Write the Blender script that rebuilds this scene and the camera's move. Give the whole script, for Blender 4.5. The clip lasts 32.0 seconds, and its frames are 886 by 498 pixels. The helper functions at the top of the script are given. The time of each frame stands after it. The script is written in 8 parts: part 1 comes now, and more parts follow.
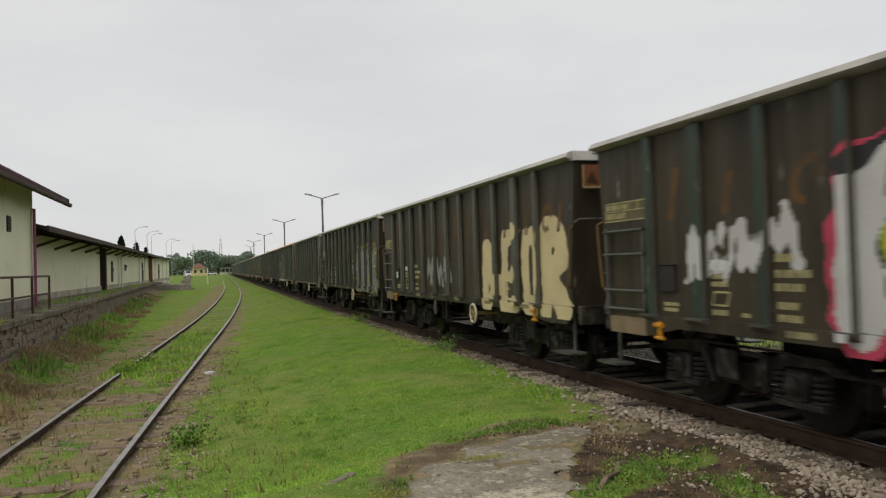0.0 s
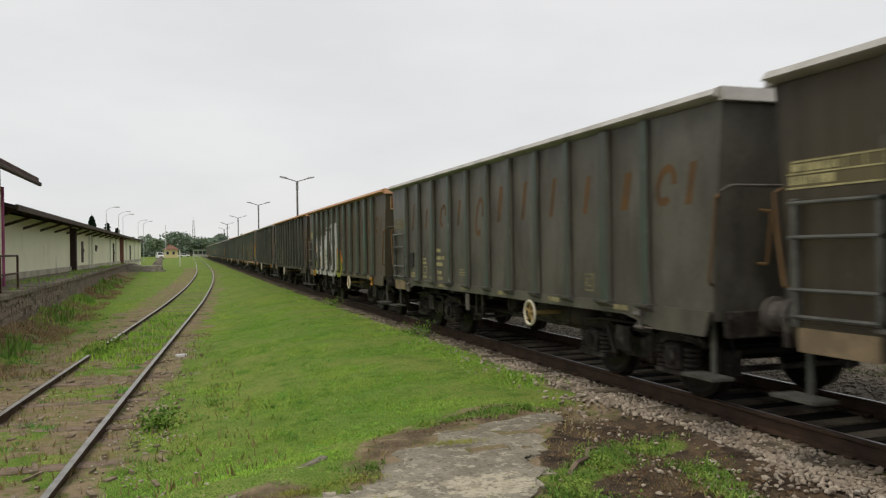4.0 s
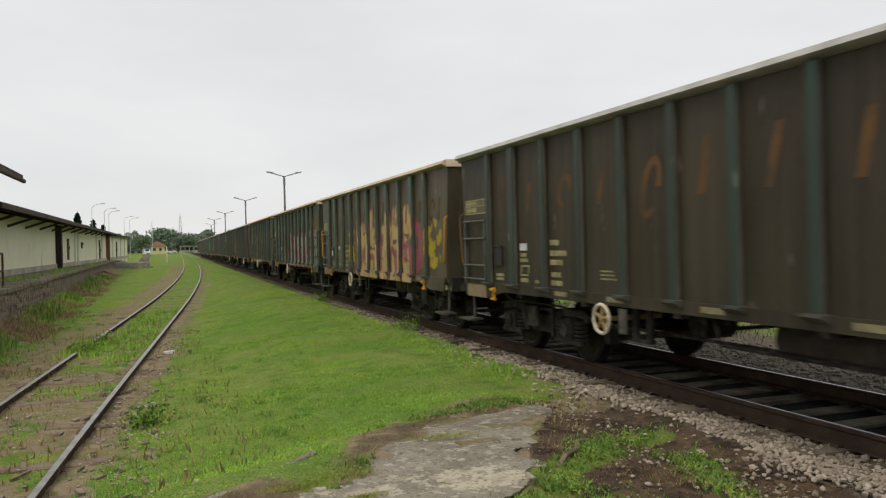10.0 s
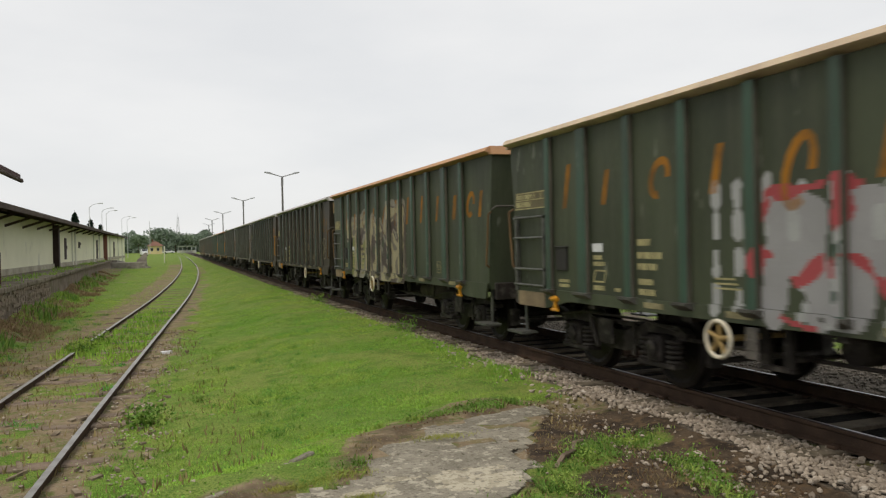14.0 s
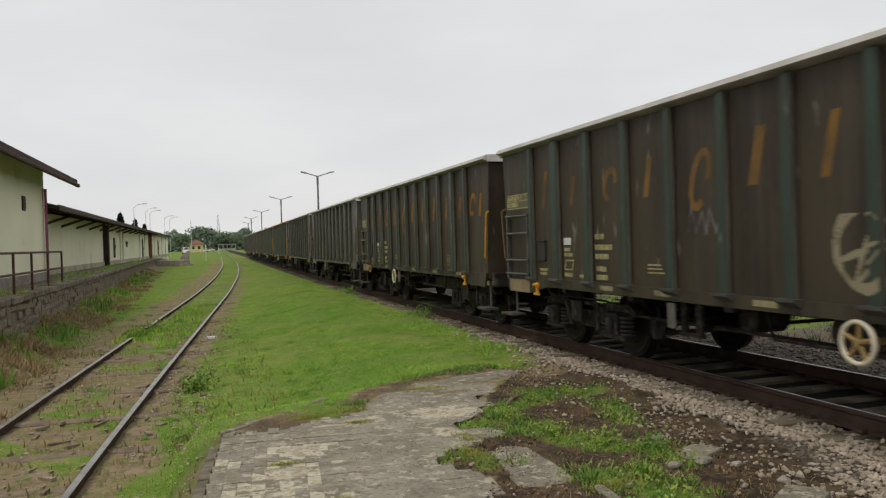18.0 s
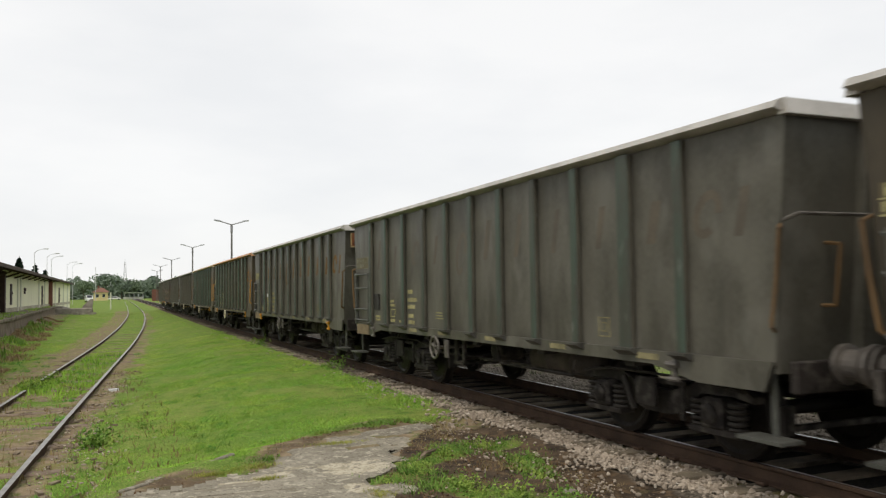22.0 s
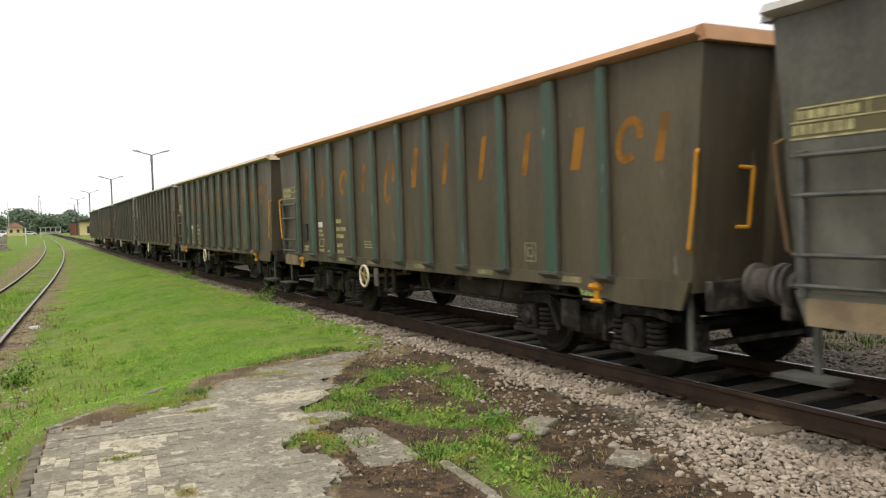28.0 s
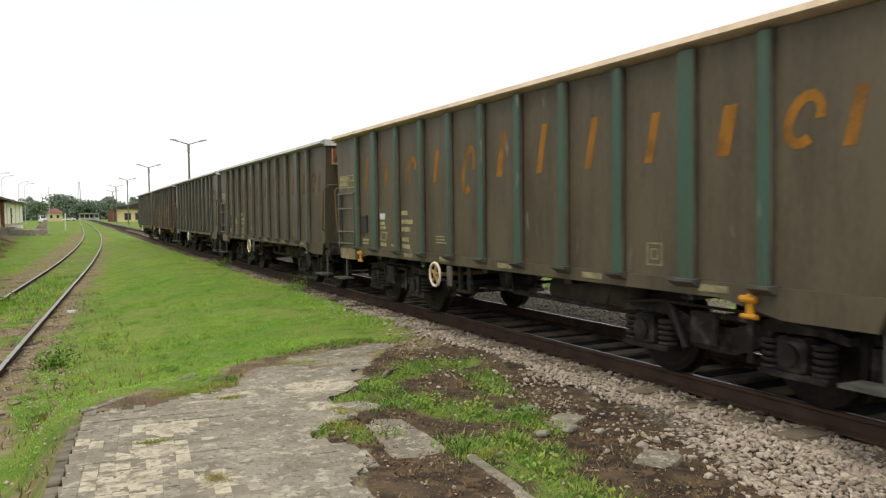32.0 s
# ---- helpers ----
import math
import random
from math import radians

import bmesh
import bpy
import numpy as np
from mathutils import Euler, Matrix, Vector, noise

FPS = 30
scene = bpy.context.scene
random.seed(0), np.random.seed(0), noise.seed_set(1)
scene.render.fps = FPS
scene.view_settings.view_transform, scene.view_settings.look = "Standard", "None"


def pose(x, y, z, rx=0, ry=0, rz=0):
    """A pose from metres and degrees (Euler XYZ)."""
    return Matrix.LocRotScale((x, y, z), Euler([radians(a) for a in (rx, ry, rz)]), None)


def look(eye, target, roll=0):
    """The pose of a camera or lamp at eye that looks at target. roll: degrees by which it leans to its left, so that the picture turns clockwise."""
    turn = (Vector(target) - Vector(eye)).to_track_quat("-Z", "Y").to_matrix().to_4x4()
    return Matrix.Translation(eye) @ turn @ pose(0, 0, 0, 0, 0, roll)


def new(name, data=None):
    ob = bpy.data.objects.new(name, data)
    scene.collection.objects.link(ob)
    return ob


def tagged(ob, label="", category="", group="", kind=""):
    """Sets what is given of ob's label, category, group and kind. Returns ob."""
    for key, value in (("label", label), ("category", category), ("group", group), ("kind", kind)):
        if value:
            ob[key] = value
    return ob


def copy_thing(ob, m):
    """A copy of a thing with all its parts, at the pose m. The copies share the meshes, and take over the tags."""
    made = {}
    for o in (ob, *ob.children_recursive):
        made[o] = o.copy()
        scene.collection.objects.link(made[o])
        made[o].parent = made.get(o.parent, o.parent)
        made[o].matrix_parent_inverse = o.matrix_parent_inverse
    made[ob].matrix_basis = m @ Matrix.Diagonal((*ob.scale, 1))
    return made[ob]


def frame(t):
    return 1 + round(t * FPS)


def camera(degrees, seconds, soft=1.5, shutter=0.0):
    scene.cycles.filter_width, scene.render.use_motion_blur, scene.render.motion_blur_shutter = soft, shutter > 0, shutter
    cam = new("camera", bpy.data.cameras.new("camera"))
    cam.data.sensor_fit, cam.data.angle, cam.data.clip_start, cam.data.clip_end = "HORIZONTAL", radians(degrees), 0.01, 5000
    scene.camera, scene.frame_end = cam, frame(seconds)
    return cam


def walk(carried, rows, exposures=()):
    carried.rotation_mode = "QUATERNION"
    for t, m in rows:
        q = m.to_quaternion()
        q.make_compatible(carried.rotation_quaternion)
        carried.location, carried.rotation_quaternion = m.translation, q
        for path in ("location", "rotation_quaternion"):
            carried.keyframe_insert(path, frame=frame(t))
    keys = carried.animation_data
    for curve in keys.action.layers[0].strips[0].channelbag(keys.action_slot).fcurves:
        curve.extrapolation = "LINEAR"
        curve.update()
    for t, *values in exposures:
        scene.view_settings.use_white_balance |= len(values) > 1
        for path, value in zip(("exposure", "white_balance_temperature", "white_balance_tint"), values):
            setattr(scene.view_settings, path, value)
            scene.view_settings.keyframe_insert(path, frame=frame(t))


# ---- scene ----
# camera: eye place, then yaw, pitch and roll in degrees
cam = camera(57.65, 32.0, soft=1.25, shutter=0.35)
ROWS = (
    (0, 0.12, 2.20, 1.69, -17.03, 1.06, -1.69),
    (0.5, 0.12, 2.20, 1.69, -17.53, 0.65, -1.76),
    (1, 0.12, 2.20, 1.69, -18.00, 0.32, -1.70),
    (1.5, 0.12, 2.20, 1.69, -18.26, 0.18, -1.45),
    (2, 0.12, 2.20, 1.69, -18.40, 0.02, -1.16),
    (2.5, 0.12, 2.20, 1.69, -18.40, -0.08, -0.96),
    (3, 0.12, 2.20, 1.69, -18.46, -0.05, -0.86),
    (3.5, 0.12, 2.20, 1.69, -18.61, -0.06, -0.83),
    (5.5, 0.12, 2.20, 1.69, -19.19, 0.25, -1.02),
    (6, 0.12, 2.20, 1.69, -19.24, 0.27, -1.09),
    (6.5, 0.12, 2.20, 1.69, -19.28, 0.15, -1.07),
    (7, 0.12, 2.20, 1.69, -19.41, 0.01, -1.26),
    (7.5, 0.12, 2.20, 1.69, -19.63, -0.13, -1.34),
    (8, 0.12, 2.20, 1.69, -19.80, -0.28, -1.22),
    (8.5, 0.12, 2.20, 1.69, -20.01, -0.52, -1.20),
    (9, 0.12, 2.20, 1.69, -19.96, -0.64, -1.15),
    (9.5, 0.12, 2.20, 1.69, -19.74, -0.62, -1.29),
    (10, 0.12, 2.20, 1.69, -19.62, -0.46, -1.35),
    (10.5, 0.12, 2.20, 1.69, -19.40, -0.34, -1.30),
    (11, 0.12, 2.20, 1.69, -19.34, -0.27, -1.20),
    (11.5, 0.12, 2.20, 1.69, -19.35, -0.15, -1.06),
    (12, 0.12, 2.20, 1.69, -19.40, -0.11, -1.00),
    (12.5, 0.12, 2.20, 1.69, -19.43, -0.14, -0.93),
    (13, 0.12, 2.20, 1.69, -19.52, -0.31, -1.16),
    (13.5, 0.12, 2.20, 1.69, -19.63, -0.43, -1.16),
    (15.5, 0.12, 2.20, 1.69, -20.25, -0.29, -1.37),
    (16, 0.12, 2.20, 1.69, -20.25, -0.32, -1.27),
    (16.5, 0.12, 2.20, 1.69, -20.28, -0.34, -1.21),
    (17, 0.08, 1.45, 1.68, -19.12, -0.45, -1.39),
    (17.5, 0.00, 0.00, 1.67, -16.65, -0.65, -1.44),
    (18, 0.00, 0.00, 1.67, -17.14, -0.63, -1.74),
    (18.5, 0.00, 0.00, 1.67, -20.05, -0.38, -3.29),
    (19, 0.00, 0.00, 1.67, -23.73, -0.12, -4.46),
    (19.5, 0.00, 0.00, 1.67, -27.51, 0.00, -6.31),
    (20, 0.00, 0.00, 1.67, -30.75, -0.07, -6.67),
    (20.5, 0.00, 0.00, 1.67, -32.85, -0.12, -6.52),
    (21, 0.00, 0.00, 1.67, -33.93, 0.16, -5.81),
    (21.5, 0.00, 0.00, 1.67, -26.19, 1.93, -2.45),
    (22, 0.00, 0.00, 1.67, -23.17, 2.95, -0.86),
    (22.5, 0.00, 0.00, 1.67, -21.75, 3.34, -0.91),
    (23, 0.00, 0.00, 1.67, -21.17, 3.41, -1.88),
    (23.5, 0.00, 0.00, 1.67, -21.24, 3.24, -2.35),
    (24, 0.00, 0.00, 1.67, -21.57, 2.96, -2.07),
    (24.5, 0.00, 0.00, 1.67, -22.31, 2.59, -1.64),
    (26.5, 0.00, 0.00, 1.67, -27.53, -0.15, -2.06),
    (27, 0.00, 0.00, 1.67, -27.79, -1.12, -2.01),
    (27.5, 0.00, 0.00, 1.67, -27.98, -1.77, -1.94),
    (28, 0.00, 0.00, 1.67, -28.07, -2.28, -1.88),
    (28.5, 0.00, 0.00, 1.67, -27.97, -2.62, -1.65),
    (29, 0.00, 0.00, 1.67, -27.04, -2.83, -1.69),
    (29.5, 0.00, 0.00, 1.67, -25.88, -2.90, -2.07),
    (30, 0.00, 0.00, 1.67, -25.52, -2.79, -1.99),
    (30.5, 0.00, 0.00, 1.67, -25.34, -2.62, -1.77),
    (31, 0.00, 0.00, 1.67, -25.33, -2.50, -1.61),
    (31.5, 0.00, 0.00, 1.67, -25.53, -2.58, -1.29),
    (32, 0.00, 0.00, 1.67, -25.82, -2.66, -0.70),
)


def aim(x, y, z, yaw, pitch, roll):
    a, p = radians(yaw), radians(pitch)
    way = Vector((-math.sin(a) * math.cos(p), math.cos(a) * math.cos(p), math.sin(p)))
    return look((x, y, z), Vector((x, y, z)) + way, roll)


EXPOSURES = ((0, -0.22), (2, -0.16), (6, -0.05), (9, -0.07), (12, 0.0), (16, 0.0), (17, 0.1), (18, -0.14), (19, -0.06), (20, 0.2), (20.7, 0.42), (21.3, 0.46), (22, 0.16), (22.5, -0.06), (23.2, -0.26), (24.5, -0.3), (26.5, 0.05), (27.2, 0.24), (28, 0.45), (29, 0.36), (32, 0.37))
walk(cam, [(r[0], aim(*r[1:])) for r in ROWS], EXPOSURES)

# ---- sky and sun: bright overcast ----
world = bpy.data.worlds.new("overcast_sky")
scene.world = world
world.use_nodes = True
wn, wl = world.node_tree.nodes, world.node_tree.links
wn.clear()
w_out, w_bg = wn.new("ShaderNodeOutputWorld"), wn.new("ShaderNodeBackground")
w_sky = wn.new("ShaderNodeTexSky")
w_sky.sky_type, w_sky.sun_disc, w_sky.sun_elevation, w_sky.sun_rotation = "NISHITA", False, radians(52), radians(215)
w_dim = wn.new("ShaderNodeVectorMath")
w_dim.operation, w_dim.inputs["Scale"].default_value = "SCALE", 0.11
w_co, w_map = wn.new("ShaderNodeTexCoord"), wn.new("ShaderNodeMapping")
w_map.inputs["Scale"].default_value = (1.0, 1.0, 3.2)
w_noise, w_ramp, w_mix = wn.new("ShaderNodeTexNoise"), wn.new("ShaderNodeValToRGB"), wn.new("ShaderNodeMix")
w_noise.inputs["Scale"].default_value, w_noise.inputs["Detail"].default_value = 3.0, 7.0
w_noise.inputs["Roughness"].default_value = 0.5
w_ramp.color_ramp.elements[0].position, w_ramp.color_ramp.elements[0].color = 0.33, (0.805, 0.81, 0.815, 1)
w_ramp.color_ramp.elements[1].position, w_ramp.color_ramp.elements[1].color = 0.62, (0.888, 0.884, 0.876, 1)
w_mix.data_type, w_mix.inputs["Factor"].default_value = "RGBA", 0.93
wl.new(w_sky.outputs["Color"], w_dim.inputs[0])
wl.new(w_co.outputs["Generated"], w_map.inputs["Vector"])
wl.new(w_map.outputs["Vector"], w_noise.inputs["Vector"])
wl.new(w_noise.outputs["Fac"], w_ramp.inputs["Fac"])
wl.new(w_dim.outputs["Vector"], w_mix.inputs["A"])
wl.new(w_ramp.outputs["Color"], w_mix.inputs["B"])
wl.new(w_mix.outputs["Result"], w_bg.inputs["Color"])
wl.new(w_bg.outputs["Background"], w_out.inputs["Surface"])
w_bg.inputs["Strength"].default_value = 1.0

sun = new("sun", bpy.data.lights.new("sun", "SUN"))
sun.data.energy, sun.data.angle, sun.data.color = 1.4, radians(25), (1.0, 0.9, 0.74)
sun.matrix_world = look((0, 0, 60), (26, 20, 0))

# ---- materials ----
MATS = {}


def surface(name, base, dark=None, rough=0.75, metal=0.0, grain=40.0, stain=1.2, amount=0.6, bump=0.15, extra=None, extra_at=(0.55, 0.68), extra_scale=2.5, world=False, stretch=(1, 1, 1), streak=None, dent=0.0, island=0.0):
    """A painted, rusty, stony or woody surface: two colours mixed by large stains and fine grain, with a third colour in patches."""
    if name in MATS:
        return MATS[name]
    m = bpy.data.materials.new(name)
    m.use_nodes = True
    n, l = m.node_tree.nodes, m.node_tree.links
    b = n["Principled BSDF"]
    dark = dark or tuple(c * 0.55 for c in base)
    co = n.new("ShaderNodeTexCoord")
    big, fine, mix, add = n.new("ShaderNodeTexNoise"), n.new("ShaderNodeTexNoise"), n.new("ShaderNodeMix"), n.new("ShaderNodeMath")
    big.inputs["Scale"].default_value, big.inputs["Detail"].default_value = stain, 6.0
    fine.inputs["Scale"].default_value, fine.inputs["Detail"].default_value = grain, 4.0
    ramp = n.new("ShaderNodeMapRange")
    ramp.inputs["From Min"].default_value, ramp.inputs["From Max"].default_value = 0.38, 0.64
    ramp.inputs["To Max"].default_value = amount
    if world:
        co = n.new("ShaderNodeNewGeometry")
        place = co.outputs["Position"]
    else:
        info, far, scl = n.new("ShaderNodeObjectInfo"), n.new("ShaderNodeVectorMath"), n.new("ShaderNodeVectorMath")
        far.operation, far.inputs[1].default_value, far.inputs[2].default_value = "MULTIPLY_ADD", (31, 47, 23), (0, 0, 0)
        l.new(info.outputs["Random"], far.inputs[0])
        scl.operation, scl.inputs[1].default_value = "MULTIPLY_ADD", stretch
        l.new(co.outputs["Object"], scl.inputs[0])
        l.new(far.outputs[0], scl.inputs[2])
        place = scl.outputs[0]
    l.new(place, big.inputs["Vector"])
    l.new(place, fine.inputs["Vector"])
    add.operation = "ADD"
    half = n.new("ShaderNodeMath")
    half.operation, half.inputs[1].default_value = "MULTIPLY_ADD", 0.35
    half.inputs[2].default_value = -0.175
    l.new(fine.outputs["Fac"], half.inputs[0])
    l.new(big.outputs["Fac"], add.inputs[0])
    l.new(half.outputs[0], add.inputs[1])
    l.new(add.outputs[0], ramp.inputs["Value"])
    mix.data_type = "RGBA"
    mix.inputs["A"].default_value, mix.inputs["B"].default_value = (*base, 1), (*dark, 1)
    l.new(ramp.outputs["Result"], mix.inputs["Factor"])
    colour = mix.outputs["Result"]
    if extra:
        spot, cut, mix2 = n.new("ShaderNodeTexNoise"), n.new("ShaderNodeMapRange"), n.new("ShaderNodeMix")
        spot.inputs["Scale"].default_value, spot.inputs["Detail"].default_value = extra_scale, 7.0
        cut.inputs["From Min"].default_value, cut.inputs["From Max"].default_value = extra_at
        mix2.data_type, mix2.inputs["B"].default_value = "RGBA", (*extra, 1)
        off = n.new("ShaderNodeVectorMath")
        off.operation, off.inputs[1].default_value = "ADD", (7.3, 2.1, 5.5)
        l.new(place, off.inputs[0])
        l.new(off.outputs[0], spot.inputs["Vector"])
        l.new(spot.outputs["Fac"], cut.inputs["Value"])
        l.new(cut.outputs["Result"], mix2.inputs["Factor"])
        l.new(colour, mix2.inputs["A"])
        colour = mix2.outputs["Result"]
    if streak:
        run, thin, cut3, mix3 = n.new("ShaderNodeVectorMath"), n.new("ShaderNodeTexNoise"), n.new("ShaderNodeMapRange"), n.new("ShaderNodeMix")
        run.operation, run.inputs[1].default_value = "MULTIPLY", (4.0, 6.5, 0.55)
        thin.inputs["Scale"].default_value, thin.inputs["Detail"].default_value = 1.0, 5.0
        cut3.inputs["From Min"].default_value, cut3.inputs["From Max"].default_value, cut3.inputs["To Max"].default_value = 0.46, 0.74, streak[1]
        mix3.data_type, mix3.inputs["B"].default_value = "RGBA", (*streak[0], 1)
        l.new(place, run.inputs[0])
        l.new(run.outputs[0], thin.inputs["Vector"])
        l.new(thin.outputs["Fac"], cut3.inputs["Value"])
        l.new(cut3.outputs["Result"], mix3.inputs["Factor"])
        l.new(colour, mix3.inputs["A"])
        colour = mix3.outputs["Result"]
    if island:
        geo, far2, mix4 = n.new("ShaderNodeNewGeometry"), n.new("ShaderNodeMapRange"), n.new("ShaderNodeMix")
        far2.inputs["To Max"].default_value = island
        mix4.data_type, mix4.inputs["B"].default_value = "RGBA", (*dark, 1)
        l.new(geo.outputs["Random Per Island"], far2.inputs["Value"])
        l.new(far2.outputs["Result"], mix4.inputs["Factor"])
        l.new(colour, mix4.inputs["A"])
        colour = mix4.outputs["Result"]
    l.new(colour, b.inputs["Base Color"])
    b.inputs["Roughness"].default_value, b.inputs["Metallic"].default_value = rough, metal
    b.inputs["Specular IOR Level"].default_value = 0.5 if rough < 0.3 or metal > 0.5 else 0.3 if rough < 0.6 else 0.12
    if bump:
        bm_ = n.new("ShaderNodeBump")
        bm_.inputs["Strength"].default_value, bm_.inputs["Distance"].default_value = bump, 0.02
        l.new(fine.outputs["Fac"], bm_.inputs["Height"])
        l.new(bm_.outputs["Normal"], b.inputs["Normal"])
        if dent:
            wide, hollow = n.new("ShaderNodeTexNoise"), n.new("ShaderNodeBump")
            wide.inputs["Scale"].default_value, wide.inputs["Detail"].default_value = 1.7, 2.0
            hollow.inputs["Strength"].default_value, hollow.inputs["Distance"].default_value = dent, 0.12
            l.new(place, wide.inputs["Vector"])
            l.new(wide.outputs["Fac"], hollow.inputs["Height"])
            l.new(hollow.outputs["Normal"], bm_.inputs["Normal"])
    MATS[name] = m
    return m


STREAK = (1, 1, 0.35)
PAINT = {
    "brown": surface("dirty_olive_brown_paint", (0.108, 0.09, 0.058), (0.06, 0.05, 0.033), 0.5, 0, 30, 1.5, 0.85, 0.08, (0.2, 0.19, 0.16), (0.67, 0.75), 6.0, stretch=STREAK, streak=((0.11, 0.094, 0.066), 0.55), dent=0.35),
    "dark": surface("sooty_umber_paint", (0.055, 0.045, 0.028), (0.028, 0.023, 0.016), 0.55, 0, 30, 1.5, 0.85, 0.08, (0.17, 0.16, 0.135), (0.67, 0.75), 6.0, stretch=STREAK, streak=((0.085, 0.072, 0.052), 0.5), dent=0.35),
    "grey": surface("dusty_grey_brown_paint", (0.12, 0.115, 0.094), (0.06, 0.057, 0.046), 0.42, 0, 30, 1.8, 0.85, 0.1, (0.165, 0.16, 0.14), (0.58, 0.8), 2.4, stretch=(1, 1, 0.6), streak=((0.115, 0.108, 0.09), 0.5), dent=0.4),
    "green": surface("dirty_dark_green_paint", (0.06, 0.073, 0.042), (0.036, 0.043, 0.027), 0.58, 0, 30, 1.4, 0.85, 0.08, (0.17, 0.18, 0.14), (0.67, 0.75), 6.0, stretch=STREAK, streak=((0.085, 0.092, 0.062), 0.5), dent=0.35),
    "rust": surface("rust_brown_paint", (0.07, 0.052, 0.038), (0.04, 0.031, 0.024), 0.6, 0, 30, 1.5, 0.85, 0.08, (0.14, 0.11, 0.09), (0.66, 0.74), 6.0, stretch=STREAK, streak=((0.1, 0.07, 0.05), 0.5), dent=0.35),
}
RIB = {
    "brown": surface("worn_green_rib_paint", (0.045, 0.1, 0.07), (0.058, 0.07, 0.05), 0.45, 0, 30, 2.2, 0.8, 0.05, (0.18, 0.21, 0.18), (0.64, 0.73), 6.0, stretch=STREAK),
    "grey": surface("dusty_rib_paint", (0.06, 0.088, 0.068), (0.062, 0.062, 0.05), 0.42, 0, 30, 2.2, 0.9, 0.05, (0.17, 0.19, 0.17), (0.64, 0.73), 6.0, stretch=STREAK),
    "green": surface("green_rib_paint", (0.045, 0.09, 0.062), (0.042, 0.06, 0.044), 0.45, 0, 30, 2.2, 0.8, 0.05, (0.17, 0.2, 0.17), (0.64, 0.73), 6.0, stretch=STREAK),
    "dark": surface("sooty_green_rib_paint", (0.034, 0.06, 0.046), (0.036, 0.04, 0.03), 0.45, 0, 30, 2.2, 0.8, 0.05, (0.16, 0.19, 0.16), (0.64, 0.73), 6.0, stretch=STREAK),
    "rust": surface("brown_rib_paint", (0.055, 0.068, 0.05), (0.045, 0.04, 0.033), 0.5, 0, 30, 2.2, 0.95, 0.05, stretch=STREAK),
}
RIB["dull"] = surface("dull_brown_rib_paint", (0.085, 0.095, 0.072), (0.07, 0.064, 0.05), 0.46, 0, 30, 2.2, 0.95, 0.05, (0.17, 0.17, 0.15), (0.64, 0.73), 6.0, stretch=STREAK)
# rib flank colour: dust, and the light the flanks catch, painted paler
M_LITDUST = surface("dusty_rib_flank", (0.135, 0.125, 0.1), (0.075, 0.07, 0.056), 0.6, 0, 30, 2.5, 0.9, 0.05, stretch=STREAK)
M_FOOT = surface("scuffed_grey_rib_foot", (0.1, 0.098, 0.088), (0.05, 0.048, 0.042), 0.5, 0.1, 30, 3.0, 0.9, 0.08)
GREEN_RIBS = (0, 2, 3, 4, 5, 6, 7, 8, 9, 10, 11, 12, 13, 14, 15)
TOP = {
    "grey": surface("bare_grey_steel", (0.47, 0.455, 0.425), (0.33, 0.315, 0.29), 0.55, 0.1, 50, 3.0, 0.8, 0.05),
    "cream": surface("sandy_worn_steel", (0.60, 0.48, 0.33), (0.45, 0.34, 0.24), 0.55, 0.1, 50, 3.0, 0.8, 0.05),
    "tan": surface("rusty_orange_steel", (0.52, 0.30, 0.16), (0.42, 0.24, 0.14), 0.6, 0.05, 50, 3.0, 0.8, 0.05),
}
M_INSIDE = surface("dark_inner_steel", (0.03, 0.026, 0.022))
M_IRON = surface("sooty_bogie_iron", (0.038, 0.033, 0.03), (0.016, 0.014, 0.013), 0.6, 0.1, 35, 3.0, 0.9, 0.15, (0.09, 0.08, 0.07), (0.5, 0.68), 7)
M_WHEEL = surface("dark_wheel_steel", (0.024, 0.02, 0.018), (0.012, 0.01, 0.009), 0.5, 0.4, 35, 4.0, 0.9, 0.08)
M_COIL = surface("dusty_coil_spring_steel", (0.055, 0.049, 0.043), (0.028, 0.025, 0.022), 0.6, 0.2)
M_BUFFER = surface("worn_grey_buffer_steel", (0.17, 0.155, 0.14), (0.085, 0.077, 0.068), 0.5, 0.3, 35, 5.0, 0.8, 0.08)
M_RUNG = surface("scuffed_step_steel", (0.12, 0.122, 0.11), (0.06, 0.062, 0.054), 0.5, 0.3, 35, 5.0, 0.8, 0.08)
M_AMBER = surface("amber_yellow_paint", (0.62, 0.29, 0.018), (0.42, 0.18, 0.015), 0.5, 0, 40, 5.0, 0.6, 0.04)
M_CREAM = surface("cream_handwheel_paint", (0.70, 0.65, 0.52), (0.5, 0.44, 0.33), 0.5, 0, 40, 6.0, 0.7, 0.04)
M_ORANGE = surface("faded_orange_lettering", (0.32, 0.142, 0.02), (0.15, 0.08, 0.026), 0.6, 0, 50, 2.6, 0.95, 0.03)
M_FADED = surface("washed_out_orange", (0.15, 0.082, 0.032), (0.075, 0.055, 0.036), 0.6, 0, 50, 2.6, 0.95, 0.03)
M_RUSTRAIL = surface("rusty_hand_rail", (0.17, 0.105, 0.05), (0.08, 0.055, 0.035), 0.6, 0.1)
M_STENCIL = surface("pale_yellow_stencil", (0.44, 0.40, 0.2), (0.24, 0.22, 0.12), 0.6, 0, 60, 8.0, 0.9, 0.02)
M_WHITE = surface("white_marking_paint", (0.68, 0.7, 0.7), (0.5, 0.5, 0.5), 0.6, 0, 60, 8.0, 0.7, 0.02)
